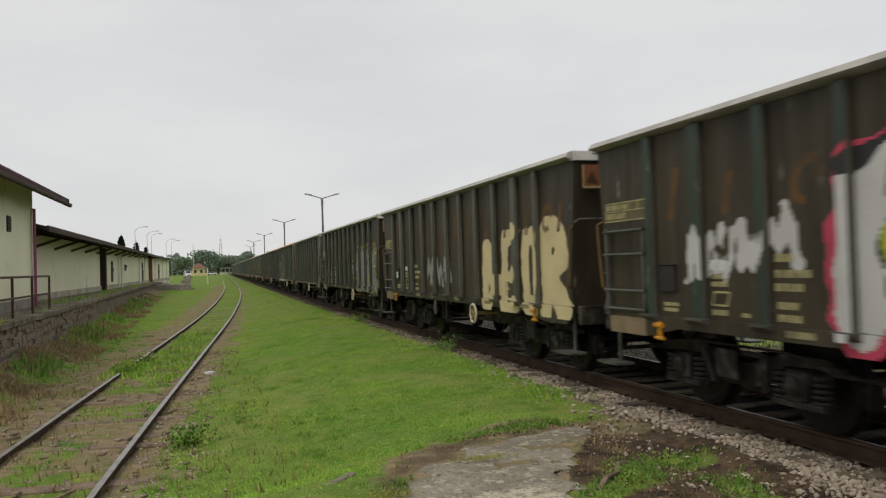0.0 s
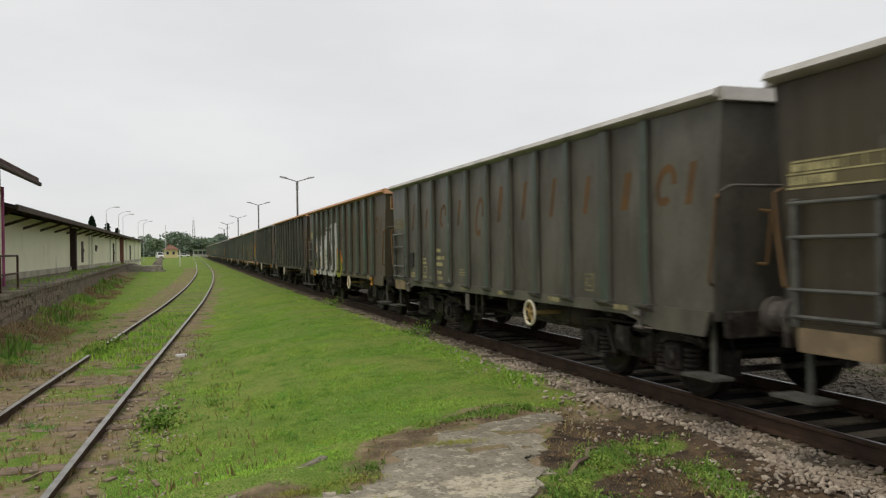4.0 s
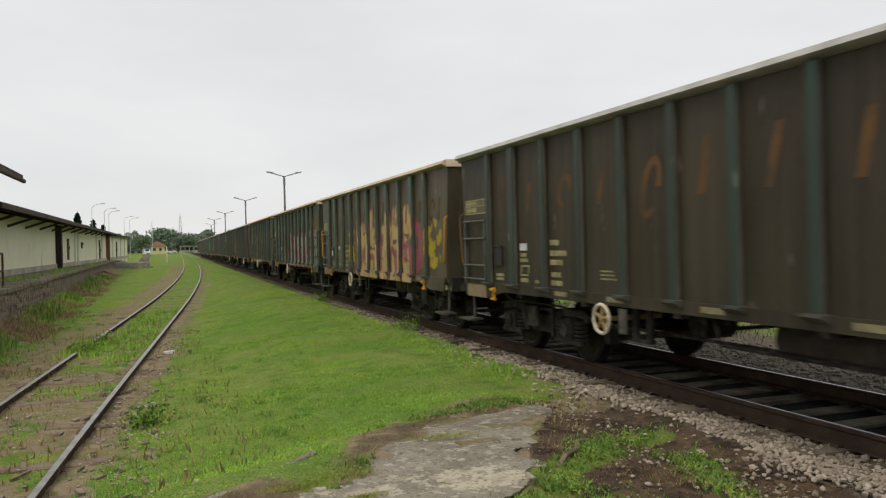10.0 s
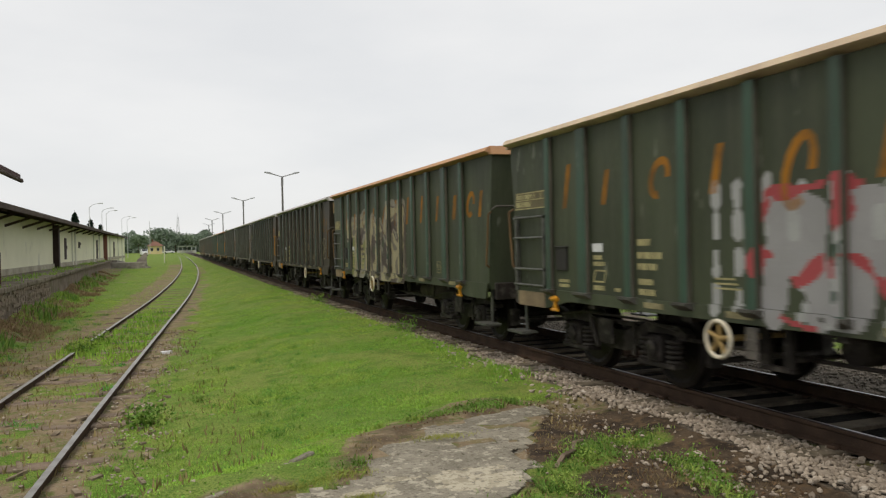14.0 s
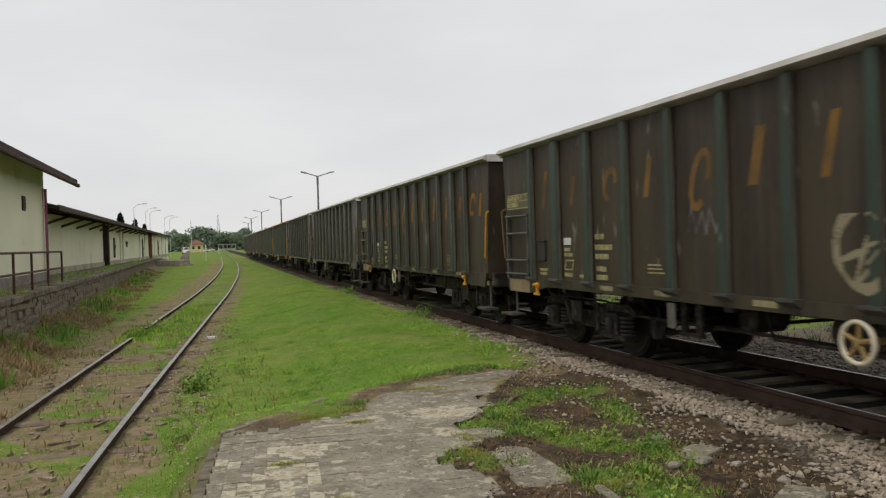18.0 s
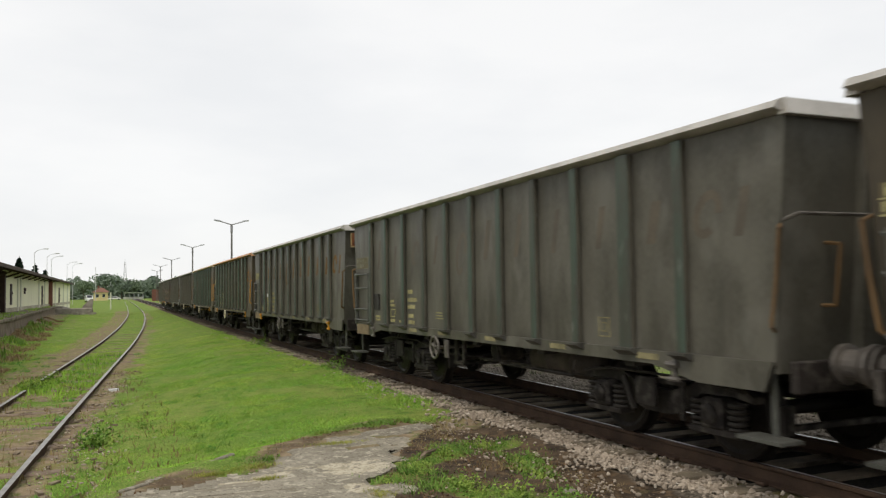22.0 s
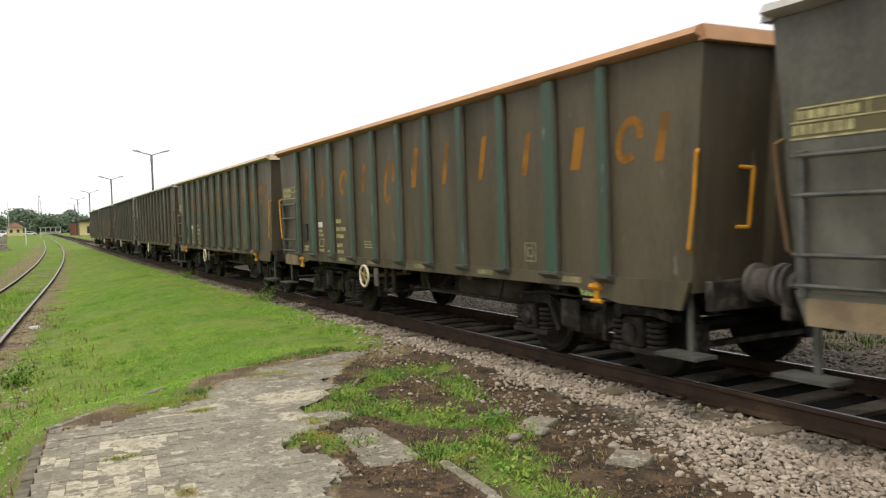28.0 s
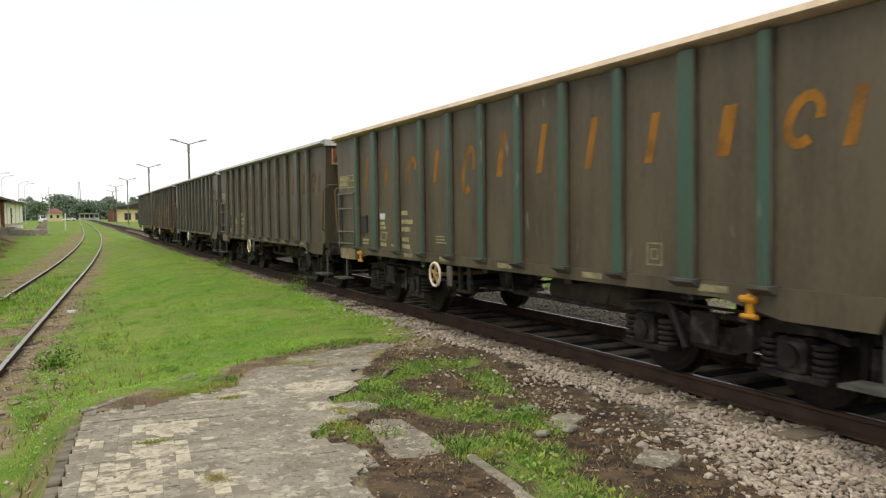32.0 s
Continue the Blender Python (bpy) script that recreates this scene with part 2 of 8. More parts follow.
M_PLATE = surface("dark_card_holder_steel", (0.045, 0.042, 0.042), (0.028, 0.026, 0.026), 0.45, 0.3)
M_SOLEBAR = surface("dusty_tan_headstock", (0.27, 0.21, 0.13), (0.16, 0.12, 0.08), 0.7, 0, 40, 4.0, 0.8, 0.06)
M_RAIL = surface("rusty_rail_steel", (0.085, 0.055, 0.039), (0.045, 0.031, 0.023), 0.75, 0.1, 60, 3.0, 0.8, 0.15)
M_RAILTOP = surface("polished_rail_head", (0.45, 0.45, 0.45), (0.3, 0.3, 0.3), 0.35, 0.8, 60, 4.0, 0.6, 0.02)
M_OLDRAIL = surface("dull_rail_head", (0.33, 0.32, 0.3), (0.2, 0.185, 0.165), 0.42, 0.6, 60, 4.0, 0.8, 0.04)
M_CONC = surface("weathered_concrete", (0.33, 0.30, 0.26), (0.2, 0.18, 0.15), 0.9, 0, 45, 2.0, 0.8, 0.25, (0.13, 0.12, 0.1), (0.6, 0.72), 4)
M_SLEEPER = surface("stained_concrete_sleeper", (0.22, 0.185, 0.135), (0.075, 0.064, 0.05), 0.9, 0, 45, 3.0, 0.9, 0.2)
M_WOOD = surface("weathered_sleeper_timber", (0.24, 0.185, 0.14), (0.13, 0.1, 0.075), 0.9, 0, 30, 4.0, 0.8, 0.25)
# ballast colour: oil stain plus the shade under the wagons
M_OILSHADE = surface("oil_dark_ballast", (0.026, 0.023, 0.02), (0.012, 0.011, 0.01), 0.85, 0, 30, 5.0, 0.9, 0.2)
M_STONE = surface("pale_ballast_stone", (0.5, 0.43, 0.35), (0.19, 0.155, 0.12), 0.9, 0, 30, 3.0, 0.5, 0.05, (0.58, 0.53, 0.46), (0.58, 0.68), 9, island=0.75)
def paving(name, base, dark, pale, pit, chips=0.58):
    """Worn concrete: broad damp stains, mid blotches, pale chipped scabs and small dark pits, the same across neighbouring pieces."""
    m = bpy.data.materials.new(name)
    m.use_nodes = True
    n, l = m.node_tree.nodes, m.node_tree.links
    b = n["Principled BSDF"]
    b.inputs["Roughness"].default_value, b.inputs["Specular IOR Level"].default_value = 0.93, 0.12
    geo, info = n.new("ShaderNodeNewGeometry"), n.new("ShaderNodeObjectInfo")
    colour, last = None, None
    for scale, a, c, tint, amount in ((1.3, 0.42, 0.6, dark, 0.75), (5.0, 0.48, 0.6, dark, 0.8), (10.0, chips - 0.04, chips + 0.02, pale, 0.85), (24.0, 0.54, 0.62, pit, 0.7), (60.0, 0.56, 0.66, pale, 0.55)):
        t, r, x = n.new("ShaderNodeTexNoise"), n.new("ShaderNodeMapRange"), n.new("ShaderNodeMix")
        t.inputs["Scale"].default_value, t.inputs["Detail"].default_value, t.inputs["Roughness"].default_value = scale, 8.0, 0.62
        r.inputs["From Min"].default_value, r.inputs["From Max"].default_value, r.inputs["To Max"].default_value = a, c, amount
        x.data_type, x.inputs["A"].default_value, x.inputs["B"].default_value = "RGBA", (*base, 1), (*tint, 1)
        l.new(geo.outputs["Position"], t.inputs["Vector"])
        l.new(t.outputs["Fac"], r.inputs["Value"])
        l.new(r.outputs["Result"], x.inputs["Factor"])
        if colour:
            l.new(colour, x.inputs["A"])
        colour = x.outputs["Result"]
        if 10 < scale < 50:
            bp = n.new("ShaderNodeBump")
            bp.inputs["Strength"].default_value, bp.inputs["Distance"].default_value = 0.5, 0.02
            l.new(t.outputs["Fac"], bp.inputs["Height"])
            if last:
                l.new(last, bp.inputs["Normal"])
            last = bp.outputs["Normal"]
    vary, tone = n.new("ShaderNodeMapRange"), n.new("ShaderNodeMix")
    vary.inputs["To Min"].default_value, vary.inputs["To Max"].default_value = 0.0, 0.16
    tone.data_type, tone.inputs["B"].default_value = "RGBA", (*dark, 1)
    l.new(info.outputs["Random"], vary.inputs["Value"])
    l.new(vary.outputs["Result"], tone.inputs["Factor"])
    l.new(colour, tone.inputs["A"])
    l.new(tone.outputs["Result"], b.inputs["Base Color"])
    l.new(last, b.inputs["Normal"])
    return m


M_PAVER = paving("worn_grey_paver", (0.295, 0.27, 0.216), (0.18, 0.163, 0.128), (0.44, 0.405, 0.325), (0.11, 0.098, 0.074))
M_PAVER2 = paving("bleached_paver", (0.32, 0.292, 0.234), (0.195, 0.178, 0.14), (0.46, 0.42, 0.335), (0.12, 0.107, 0.08), 0.54)
M_PAVER3 = paving("cream_worn_paver", (0.45, 0.41, 0.31), (0.3, 0.27, 0.205), (0.54, 0.495, 0.385), (0.18, 0.158, 0.113), 0.5)
M_SLAB = paving("cracked_grey_slab", (0.285, 0.26, 0.207), (0.165, 0.15, 0.117), (0.42, 0.385, 0.31), (0.09, 0.08, 0.06))
M_GRIT = surface("dirt_filled_joint", (0.25, 0.225, 0.175), (0.17, 0.15, 0.112), 0.95, 0, 50, 5.0, 0.9, 0.3, world=True)
M_JOINT = paving("sandy_wash", (0.41, 0.37, 0.28), (0.26, 0.232, 0.172), (0.5, 0.455, 0.355), (0.16, 0.14, 0.1), 0.52)
M_PLASTER = surface("cream_plaster", (0.84, 0.83, 0.62), (0.76, 0.75, 0.55), 0.9, 0, 25, 0.5, 0.7, 0.06, (0.55, 0.54, 0.42), (0.64, 0.78), 0.7)
M_PLASTER2 = surface("pale_plaster", (0.72, 0.72, 0.60), (0.6, 0.6, 0.5), 0.9, 0, 25, 0.5, 0.7, 0.06)
M_YELLOW = surface("yellow_plaster", (0.72, 0.60, 0.31), (0.6, 0.5, 0.27), 0.9, 0, 25, 0.5, 0.6, 0.05)
M_BRICK = surface("red_brown_brick", (0.22, 0.1, 0.075), (0.13, 0.065, 0.05), 0.9, 0, 30, 2.0, 0.8, 0.2)
M_ROOF = surface("dark_felt_roof", (0.062, 0.05, 0.045), (0.04, 0.034, 0.031), 0.85, 0, 30, 0.8, 0.8, 0.15)
M_ROOFRED = surface("red_tile_roof", (0.22, 0.12, 0.09), (0.16, 0.09, 0.07), 0.85, 0, 30, 0.8, 0.8, 0.15)
M_BEAM = surface("dark_timber_beam", (0.085, 0.062, 0.048), (0.05, 0.037, 0.03), 0.8, 0, 30, 2.0, 0.8, 0.15)
M_DOOR = surface("dark_brown_door", (0.05, 0.032, 0.027), (0.03, 0.02, 0.018), 0.6, 0, 30, 2.0, 0.8, 0.1)
M_MASONRY = surface("mossy_rubble_masonry", (0.24, 0.198, 0.152), (0.14, 0.113, 0.086), 0.95, 0, 12, 2.2, 0.95, 0.4, (0.12, 0.12, 0.06), (0.56, 0.7), 1.3)
M_RAILING = surface("rusty_railing_steel", (0.11, 0.062, 0.045), (0.065, 0.04, 0.03), 0.7, 0.2)
M_GALV = surface("dull_galvanised_steel", (0.25, 0.25, 0.25), (0.17, 0.17, 0.17), 0.5, 0.4)
M_MAST = surface("grey_concrete_mast", (0.17, 0.165, 0.155), (0.11, 0.105, 0.1), 0.8)
# far poles: steel colour lightened to carry the haze of distance
M_PALE = surface("pale_grey_pole", (0.52, 0.53, 0.53), (0.45, 0.45, 0.45), 0.6)
M_LAMP = surface("grey_lamp_housing", (0.36, 0.37, 0.38), (0.25, 0.25, 0.26), 0.4, 0.2)
M_CARWHITE = surface("white_car_paint", (0.8, 0.8, 0.8), (0.7, 0.7, 0.7), 0.25)
M_GLASS = surface("dark_window_glass", (0.03, 0.035, 0.04), (0.02, 0.025, 0.03), 0.08, 0, 2, 1, 0.5, 0)
M_TYRE = surface("black_rubber", (0.025, 0.025, 0.025))
M_BARK = surface("grey_bark", (0.12, 0.095, 0.07), (0.07, 0.055, 0.04), 0.9, 0, 30, 4, 0.8, 0.3)
M_BLADE = surface("fresh_grass_blades", (0.33, 0.53, 0.075), (0.2, 0.37, 0.055), 0.6, 0, 6, 0.5, 0.95, 0, (0.45, 0.53, 0.11), (0.5, 0.66), 0.42, island=0.35)
M_DRY = surface("dry_grass_blades", (0.30, 0.24, 0.115), (0.2, 0.155, 0.075), 0.8, 0, 25, 1.0, 0.9, 0)
M_WEED = surface("leafy_weed", (0.17, 0.3, 0.055), (0.09, 0.18, 0.035), 0.6, 0, 20, 3.0, 0.8, 0, (0.28, 0.37, 0.075), (0.5, 0.64), 2.2)
M_RUSSET = surface("russet_dead_weed", (0.4, 0.285, 0.165), (0.24, 0.165, 0.095), 0.8, 0, 20, 3.0, 0.8, 0, (0.42, 0.35, 0.2), (0.52, 0.64), 2.0, island=0.5)
# distance haze is lightened into both foliage colours
M_LEAF = surface("tree_foliage", (0.2, 0.265, 0.165), (0.13, 0.175, 0.11), 0.7, 0, 4, 0.2, 0.9, 0, island=0.4)
M_LEAF2 = surface("hazy_tree_foliage", (0.19, 0.245, 0.18), (0.13, 0.17, 0.125), 0.75, 0, 4, 0.1, 0.9, 0, island=0.4)
M_CONIFER = surface("dark_conifer_needles", (0.02, 0.038, 0.024), (0.012, 0.024, 0.016), 0.7, 0, 4, 0.5, 0.9, 0)
M_LITTER = surface("white_litter", (0.75, 0.76, 0.78), (0.6, 0.6, 0.62), 0.5)


def spray(name, colour):
    return surface(name, colour, tuple(c * 0.8 for c in colour), 0.55, 0, 40, 2.0, 0.7, 0.02)


# ---- mesh helpers ----
def part(name, bm, material, parent=None, label="", smooth=False):
    me = bpy.data.meshes.new(name)
    bm.to_mesh(me)
    bm.free()
    for mt in material if isinstance(material, (list, tuple)) else (material,):
        me.materials.append(mt)
    if smooth:
        me.shade_smooth()
    ob = new(name, me)
    if parent:
        ob.parent = parent
    if label:
        ob["label"] = label
    return ob


def same(ob, m, parent=None):
    """Another object on ob's mesh."""
    o = new(ob.name.split(".")[0], ob.data)
    o.matrix_basis = m
    o.parent = parent or ob.parent
    if "label" in ob:
        o["label"] = ob["label"]
    return o


def thing(name, label, category, m=None, group="", kind=""):
    ob = new(name)
    ob.empty_display_size = 0.2
    if m is not None:
        ob.matrix_basis = m
    return tagged(ob, label, category, group, kind)


def box(bm, x0, y0, z0, x1, y1, z1, bev=0.0):
    v = [bm.verts.new((x, y, z)) for x in (x0, x1) for y in (y0, y1) for z in (z0, z1)]
    fs = [bm.faces.new([v[i] for i in q]) for q in ((0, 1, 3, 2), (4, 6, 7, 5), (0, 4, 5, 1), (2, 3, 7, 6), (0, 2, 6, 4), (1, 5, 7, 3))]
    if bev:
        bmesh.ops.bevel(bm, geom=list({e for f in fs for e in f.edges}), offset=bev, segments=1, affect="EDGES")
    return v


def boxes(*rows, bev=0.0):
    bm = bmesh.new()
    for r in rows:
        box(bm, *r, bev=bev)
    return bm


def prism(bm, pts, d0, d1, axis="x"):
    """A polygon of (a, b) pushed along an axis from d0 to d1; for x the pairs are (y, z), for y (x, z), for z (x, y)."""
    def at(d, a, b):
        return (d, a, b) if axis == "x" else (a, d, b) if axis == "y" else (a, b, d)
    lo, hi = [bm.verts.new(at(d0, *p)) for p in pts], [bm.verts.new(at(d1, *p)) for p in pts]
    k = len(pts)
    bm.faces.new(lo)
    bm.faces.new(hi[::-1])
    for i in range(k):
        bm.faces.new((lo[i], hi[i], hi[(i + 1) % k], lo[(i + 1) % k]))
    return bm


def tube(bm, a, b, r, n=10, r2=None):
    a, b = Vector(a), Vector(b)
    r2 = r if r2 is None else r2
    d = (b - a).normalized()
    u = d.orthogonal().normalized()
    w = d.cross(u)
    ring = [[bm.verts.new(p + (u * math.cos(k * math.tau / n) + w * math.sin(k * math.tau / n)) * q) for k in range(n)] for p, q in ((a, r), (b, r2))]
    for k in range(n):
        bm.faces.new((ring[0][k], ring[0][(k + 1) % n], ring[1][(k + 1) % n], ring[1][k]))
    bm.faces.new(ring[0][::-1])
    bm.faces.new(ring[1])
    return bm


def pipe(bm, pts, r, n=6):
    for a, b in zip(pts, pts[1:]):
        tube(bm, a, b, r, n)
    return bm


def lathe(bm, rings, n=20, axis="x"):
    """Rings of (along, radius) about an axis."""
    loops = []
    for d, r in rings:
        loop = []
        for k in range(n):
            c, s = r * math.cos(k * math.tau / n), r * math.sin(k * math.tau / n)
            loop.append(bm.verts.new((d, c, s) if axis == "x" else (c, d, s) if axis == "y" else (c, s, d)))
        loops.append(loop)
    for p, q in zip(loops, loops[1:]):
        for k in range(n):
            bm.faces.new((p[k], p[(k + 1) % n], q[(k + 1) % n], q[k]))
    bm.faces.new(loops[0][::-1])
    bm.faces.new(loops[-1])
    return bm


def torus(bm, centre, big, small, axis="x", n=24, k=8):
    rings = []
    for i in range(n):
        a = i * math.tau / n
        ring = []
        for j in range(k):
            b = j * math.tau / k
            r, h = big + small * math.cos(b), small * math.sin(b)
            p = (h, r * math.cos(a), r * math.sin(a)) if axis == "x" else (r * math.cos(a), r * math.sin(a), h)
            ring.append(bm.verts.new(Vector(p) + Vector(centre)))
        rings.append(ring)
    for i in range(n):
        p, q = rings[i], rings[(i + 1) % n]
        for j in range(k):
            bm.faces.new((p[j], q[j], q[(j + 1) % k], p[(j + 1) % k]))
    return bm


def soup(name, verts, faces, material, parent=None, slots=None):
    me = bpy.data.meshes.new(name)
    me.from_pydata(verts, [], faces)
    for mt in material if isinstance(material, (list, tuple)) else (material,):
        me.materials.append(mt)
    if slots is not None:
        me.polygons.foreach_set("material_index", slots)
    ob = new(name, me)
    if parent:
        ob.parent = parent
    return ob


# ---- the lie of the land ----
def smooth(a, b, v):
    t = np.clip((np.asarray(v, float) - a) / (b - a), 0, 1)
    return t * t * (3 - 2 * t)


def bend(y):
    """How far the main line has swung to the right at y."""
    y = np.asarray(y, float)
    return np.where(y < 10, 0.0, np.where(y < 45, 0.0225 / 70 * (y - 10) ** 2, 0.39375 + 0.0225 * (y - 45)))


MAIN_X = 6.49
SIDING = np.array(((-30, -4.3), (0, -2.5), (8, -1.93), (12, -1.62), (20.5, -0.9), (31, 0.0), (41, 0.85), (57, 2.0), (73, 2.9), (90, 3.6), (140, 5.0), (208, 6.6), (350, 9.9)))


def siding_x(y):
    y = np.asarray(y, float)
    return sum(np.interp(y + d, SIDING[:, 0], SIDING[:, 1]) for d in (-4, -2, 0, 2, 4)) / 5


def siding_z(y):
    return -0.52 + 0.40 * smooth(32, 110, y)


PAVE_FAR = ((-1, 7.3), (0.1, 7.55), (0.8, 7.72), (1.3, 7.85), (1.6, 8.15), (1.9, 9.0), (2.3, 9.55), (3.0, 9.9), (4.2, 10.2))
PAVE_RIGHT = ((0, 1.5), (4.4, 1.7), (5.0, 1.78), (5.5, 2.0), (5.75, 1.85), (6.25, 1.85), (6.5, 2.3), (7.0, 2.3), (7.5, 2.6), (8.3, 3.0), (9.4, 3.7), (10.2, 4.1))


def far_edge(x):
    """Where the pavement and the broken slabs end towards the lawn."""
    return np.interp(x, *zip(*PAVE_FAR))


def right_edge(y):
    return np.interp(y, *zip(*PAVE_RIGHT))


def ballast_line(y):
    """How far from the bend's origin the ballast begins: it narrows away from the pavement."""
    return np.interp(y, (2, 3.6, 5.6, 8, 12, 16, 30), (3.95, 4.12, 4.7, 4.95, 5.02, 5.23, 5.3))


def lawn_edge(y):
    return np.interp(y, (8, 10, 12, 16), (4.62, 4.85, 5.05, 5.3))


def ground_z(x, y):
    x, y = np.asarray(x, float), np.asarray(y, float)
    low, high = siding_z(y) - 0.11, -0.2
    xl = siding_x(y)
    u = smooth(xl + 1.1, 4.4 + bend(y), x)
    z = low + (high - low) * u
    pave = smooth(-0.45, 0.12, x) * (1 - smooth(8.1, 10.6, y - 0.45 * np.clip(x, 0, 4)))
    bed = np.where((x > right_edge(y) - 0.03) | (y > far_edge(x) - 0.03), -0.062, -0.09)
    z = z + (bed - z) * pave * (1 - smooth(3.6, 4.4, x))
    off = x - bend(y)
    z = z + smooth(-2.9, -4.0, x) * smooth(6, 12, y) * (1 - smooth(84, 94, y)) * (0.3 + 0.14 * smooth(26, 14, y) + 0.1 * np.sin(y * 0.8) + 0.07 * np.sin(y * 2.3 + 1))
    return z + 0.036 * smooth(4.5, 4.8, off) * (1 - smooth(5.0, 5.2, off))


# ---- ground ----
def steps(*spans):
    out = []
    for a, b, d in spans:
        out.extend(np.arange(a, b, d))
    return np.array(out)


def fuzz(x, y, s, seed=0.0):
    return np.array([noise.noise((a * s, b * s, seed)) for a, b in zip(np.ravel(x), np.ravel(y))]).reshape(np.shape(x))


def near_line(x, y, pts):
    """Distance from a bent line."""
    d = np.full(np.shape(x), 99.0)
    for (ax, ay), (bx, by) in zip(pts, pts[1:]):
        ex, ey = bx - ax, by - ay
        t = np.clip(((x - ax) * ex + (y - ay) * ey) / (ex * ex + ey * ey), 0, 1)
        d = np.minimum(d, np.hypot(x - ax - t * ex, y - ay - t * ey))
    return d


WEED_LINES = (((2.5, 7.1), (2.95, 7.6), (3.7, 8.2), (4.5, 8.75)), ((2.75, 7.2), (2.95, 6.5), (3.2, 5.9), (3.5, 5.6)), ((2.9, 5.3), (3.0, 5.0), (2.85, 4.4), (2.75, 3.4)), ((1.95, 6.1), (2.1, 5.8)), ((3.9, 6.9), (4.3, 7.8)), ((1.2, 8.15), (1.55, 8.45)), ((2.6, 10.1), (3.9, 10.6)))


def make_ground():
    xs = np.concatenate([-np.geomspace(3000, 14, 16), steps((-12, -3.5, 0.5), (-3.5, 8.6, 0.11), (8.6, 16, 0.6)), np.geomspace(16, 3000, 22)])
    ys = np.concatenate([-np.geomspace(2000, 9, 10), steps((-8, 2.4, 0.5), (2.4, 15, 0.11), (15, 30, 0.25), (30, 70, 0.8), (70, 320, 5)), np.geomspace(320, 3500, 14)])
    gx, gy = np.meshgrid(xs, ys)
    z = ground_z(gx, gy)
    near = (gy > 2) & (gy < 35) & (gx > -4) & (gx < 8.5)
    bumps = np.zeros_like(z)
    bumps[near] = 0.05 * fuzz(gx[near], gy[near], 0.9) + 0.018 * fuzz(gx[near], gy[near], 5.0, 3)
    z = z + bumps * np.where((gx > 4.9 + bend(gy)), 0.25, 1.0) * np.where((gx > -0.4) & (gx < 4.2) & (gy < far_edge(gx) + 0.3), 0.35, 1.0)
    n1, n2 = np.zeros_like(z), np.zeros_like(z)
    wide = (gy > 2) & (gy < 120) & (gx > -8) & (gx < 12)
    n1[wide], n2[wide] = fuzz(gx[wide], gy[wide], 0.8, 1), fuzz(gx[wide], gy[wide], 3.0, 2)
    xl = siding_x(gy)
    side = gx - xl
    green = smooth(0.95, 1.9, side + 0.5 * n1) * (1 - smooth(-0.28, 0.22, gx - bend(gy) - lawn_edge(gy) + 0.35 * n1))
    green *= smooth(0.3, 0.95, gy - far_edge(gx) + 0.5 * n1 + 0.35 * n2) + (gx < -0.55 + 0.104 * gy) * smooth(0.5, 1.6, side + 0.6 * n2) * (0.5 + 0.6 * n1)
    green = np.clip(green, 0, 1)
    left = smooth(-1.7, -2.3, side + 0.7 * n1) * (0.8 + 0.6 * n1) * smooth(-3.9, -2.9, gx + 0.9 * n1 + 0.3 * n2)
    green = np.maximum(green, left)
    green = np.maximum(green, smooth(28, 42, gy) * smooth(0.75, 1.0, side) * (gx < 4.5 + bend(gy)) * (0.62 + 0.55 * n1 + 0.4 * n2))
    between = (np.abs(side) < 0.7) * np.maximum(smooth(20.5, 22.0, gy + n1) * (0.75 + 0.35 * n2), smooth(-0.1, 0.3, n1 + 0.5 * n2) * 0.75)
    green = np.maximum(green, between)
    green = np.maximum(green, smooth(9.4, 11.5, gx - bend(gy)) * (0.55 + 0.8 * n1 + 0.4 * n2))
    green = np.maximum(green, smooth(90, 118, gy) * (np.abs(gx - MAIN_X - bend(gy)) > 2.2))
    drift = np.min([near_line(gx, gy, p) for p in WEED_LINES], axis=0)
    green = np.maximum(green, 0.62 * smooth(0.36, 0.08, drift + 0.35 * n2))
    soil = smooth(-0.1, 0.15, gx - right_edge(gy) + 0.2 * n2) * (1 - smooth(5.0, 5.5, gx)) * (1 - smooth(9, 11.0, gy)) * (0.9 + 0.3 * n2)
    strip = (1 - smooth(0.35, 0.7, np.abs(gy - far_edge(gx) - 0.2) + 0.3 * n2)) * (gx > 0) * (gx < 3.5)
    soil = np.maximum(soil, strip * 0.5)
    stone = smooth(-0.15, 0.15, gx - bend(gy) - ballast_line(gy) + 0.2 * n1 + 0.1 * n2) * (1 - smooth(11.0, 13.5, gx - bend(gy) + n1)) * (1 - 0.7 * smooth(5.32, 5.5, gx - bend(gy) + 0.25 * n2) * (gx - bend(gy) < 5.8))
    # oil stains between the rails, with the train's shade put in
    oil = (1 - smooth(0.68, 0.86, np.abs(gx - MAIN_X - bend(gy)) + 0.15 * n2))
    ny, nx = gx.shape
    idx = np.arange(nx * ny).reshape(ny, nx)
    q = np.stack([idx[:-1, :-1], idx[:-1, 1:], idx[1:, 1:], idx[1:, :-1]], -1).reshape(-1, 4)
    me = bpy.data.meshes.new("ground")
    me.from_pydata(np.stack([gx, gy, z], -1).reshape(-1, 3).tolist(), [], q.tolist())
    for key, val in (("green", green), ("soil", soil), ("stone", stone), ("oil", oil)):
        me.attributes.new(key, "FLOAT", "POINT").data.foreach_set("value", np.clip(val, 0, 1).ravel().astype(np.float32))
    me.shade_smooth()
    me.materials.append(ground_material())
    ob = new("ground", me)
    return tagged(ob, "grassy railway yard ground with bare soil and gravel", "ground", kind="structure")


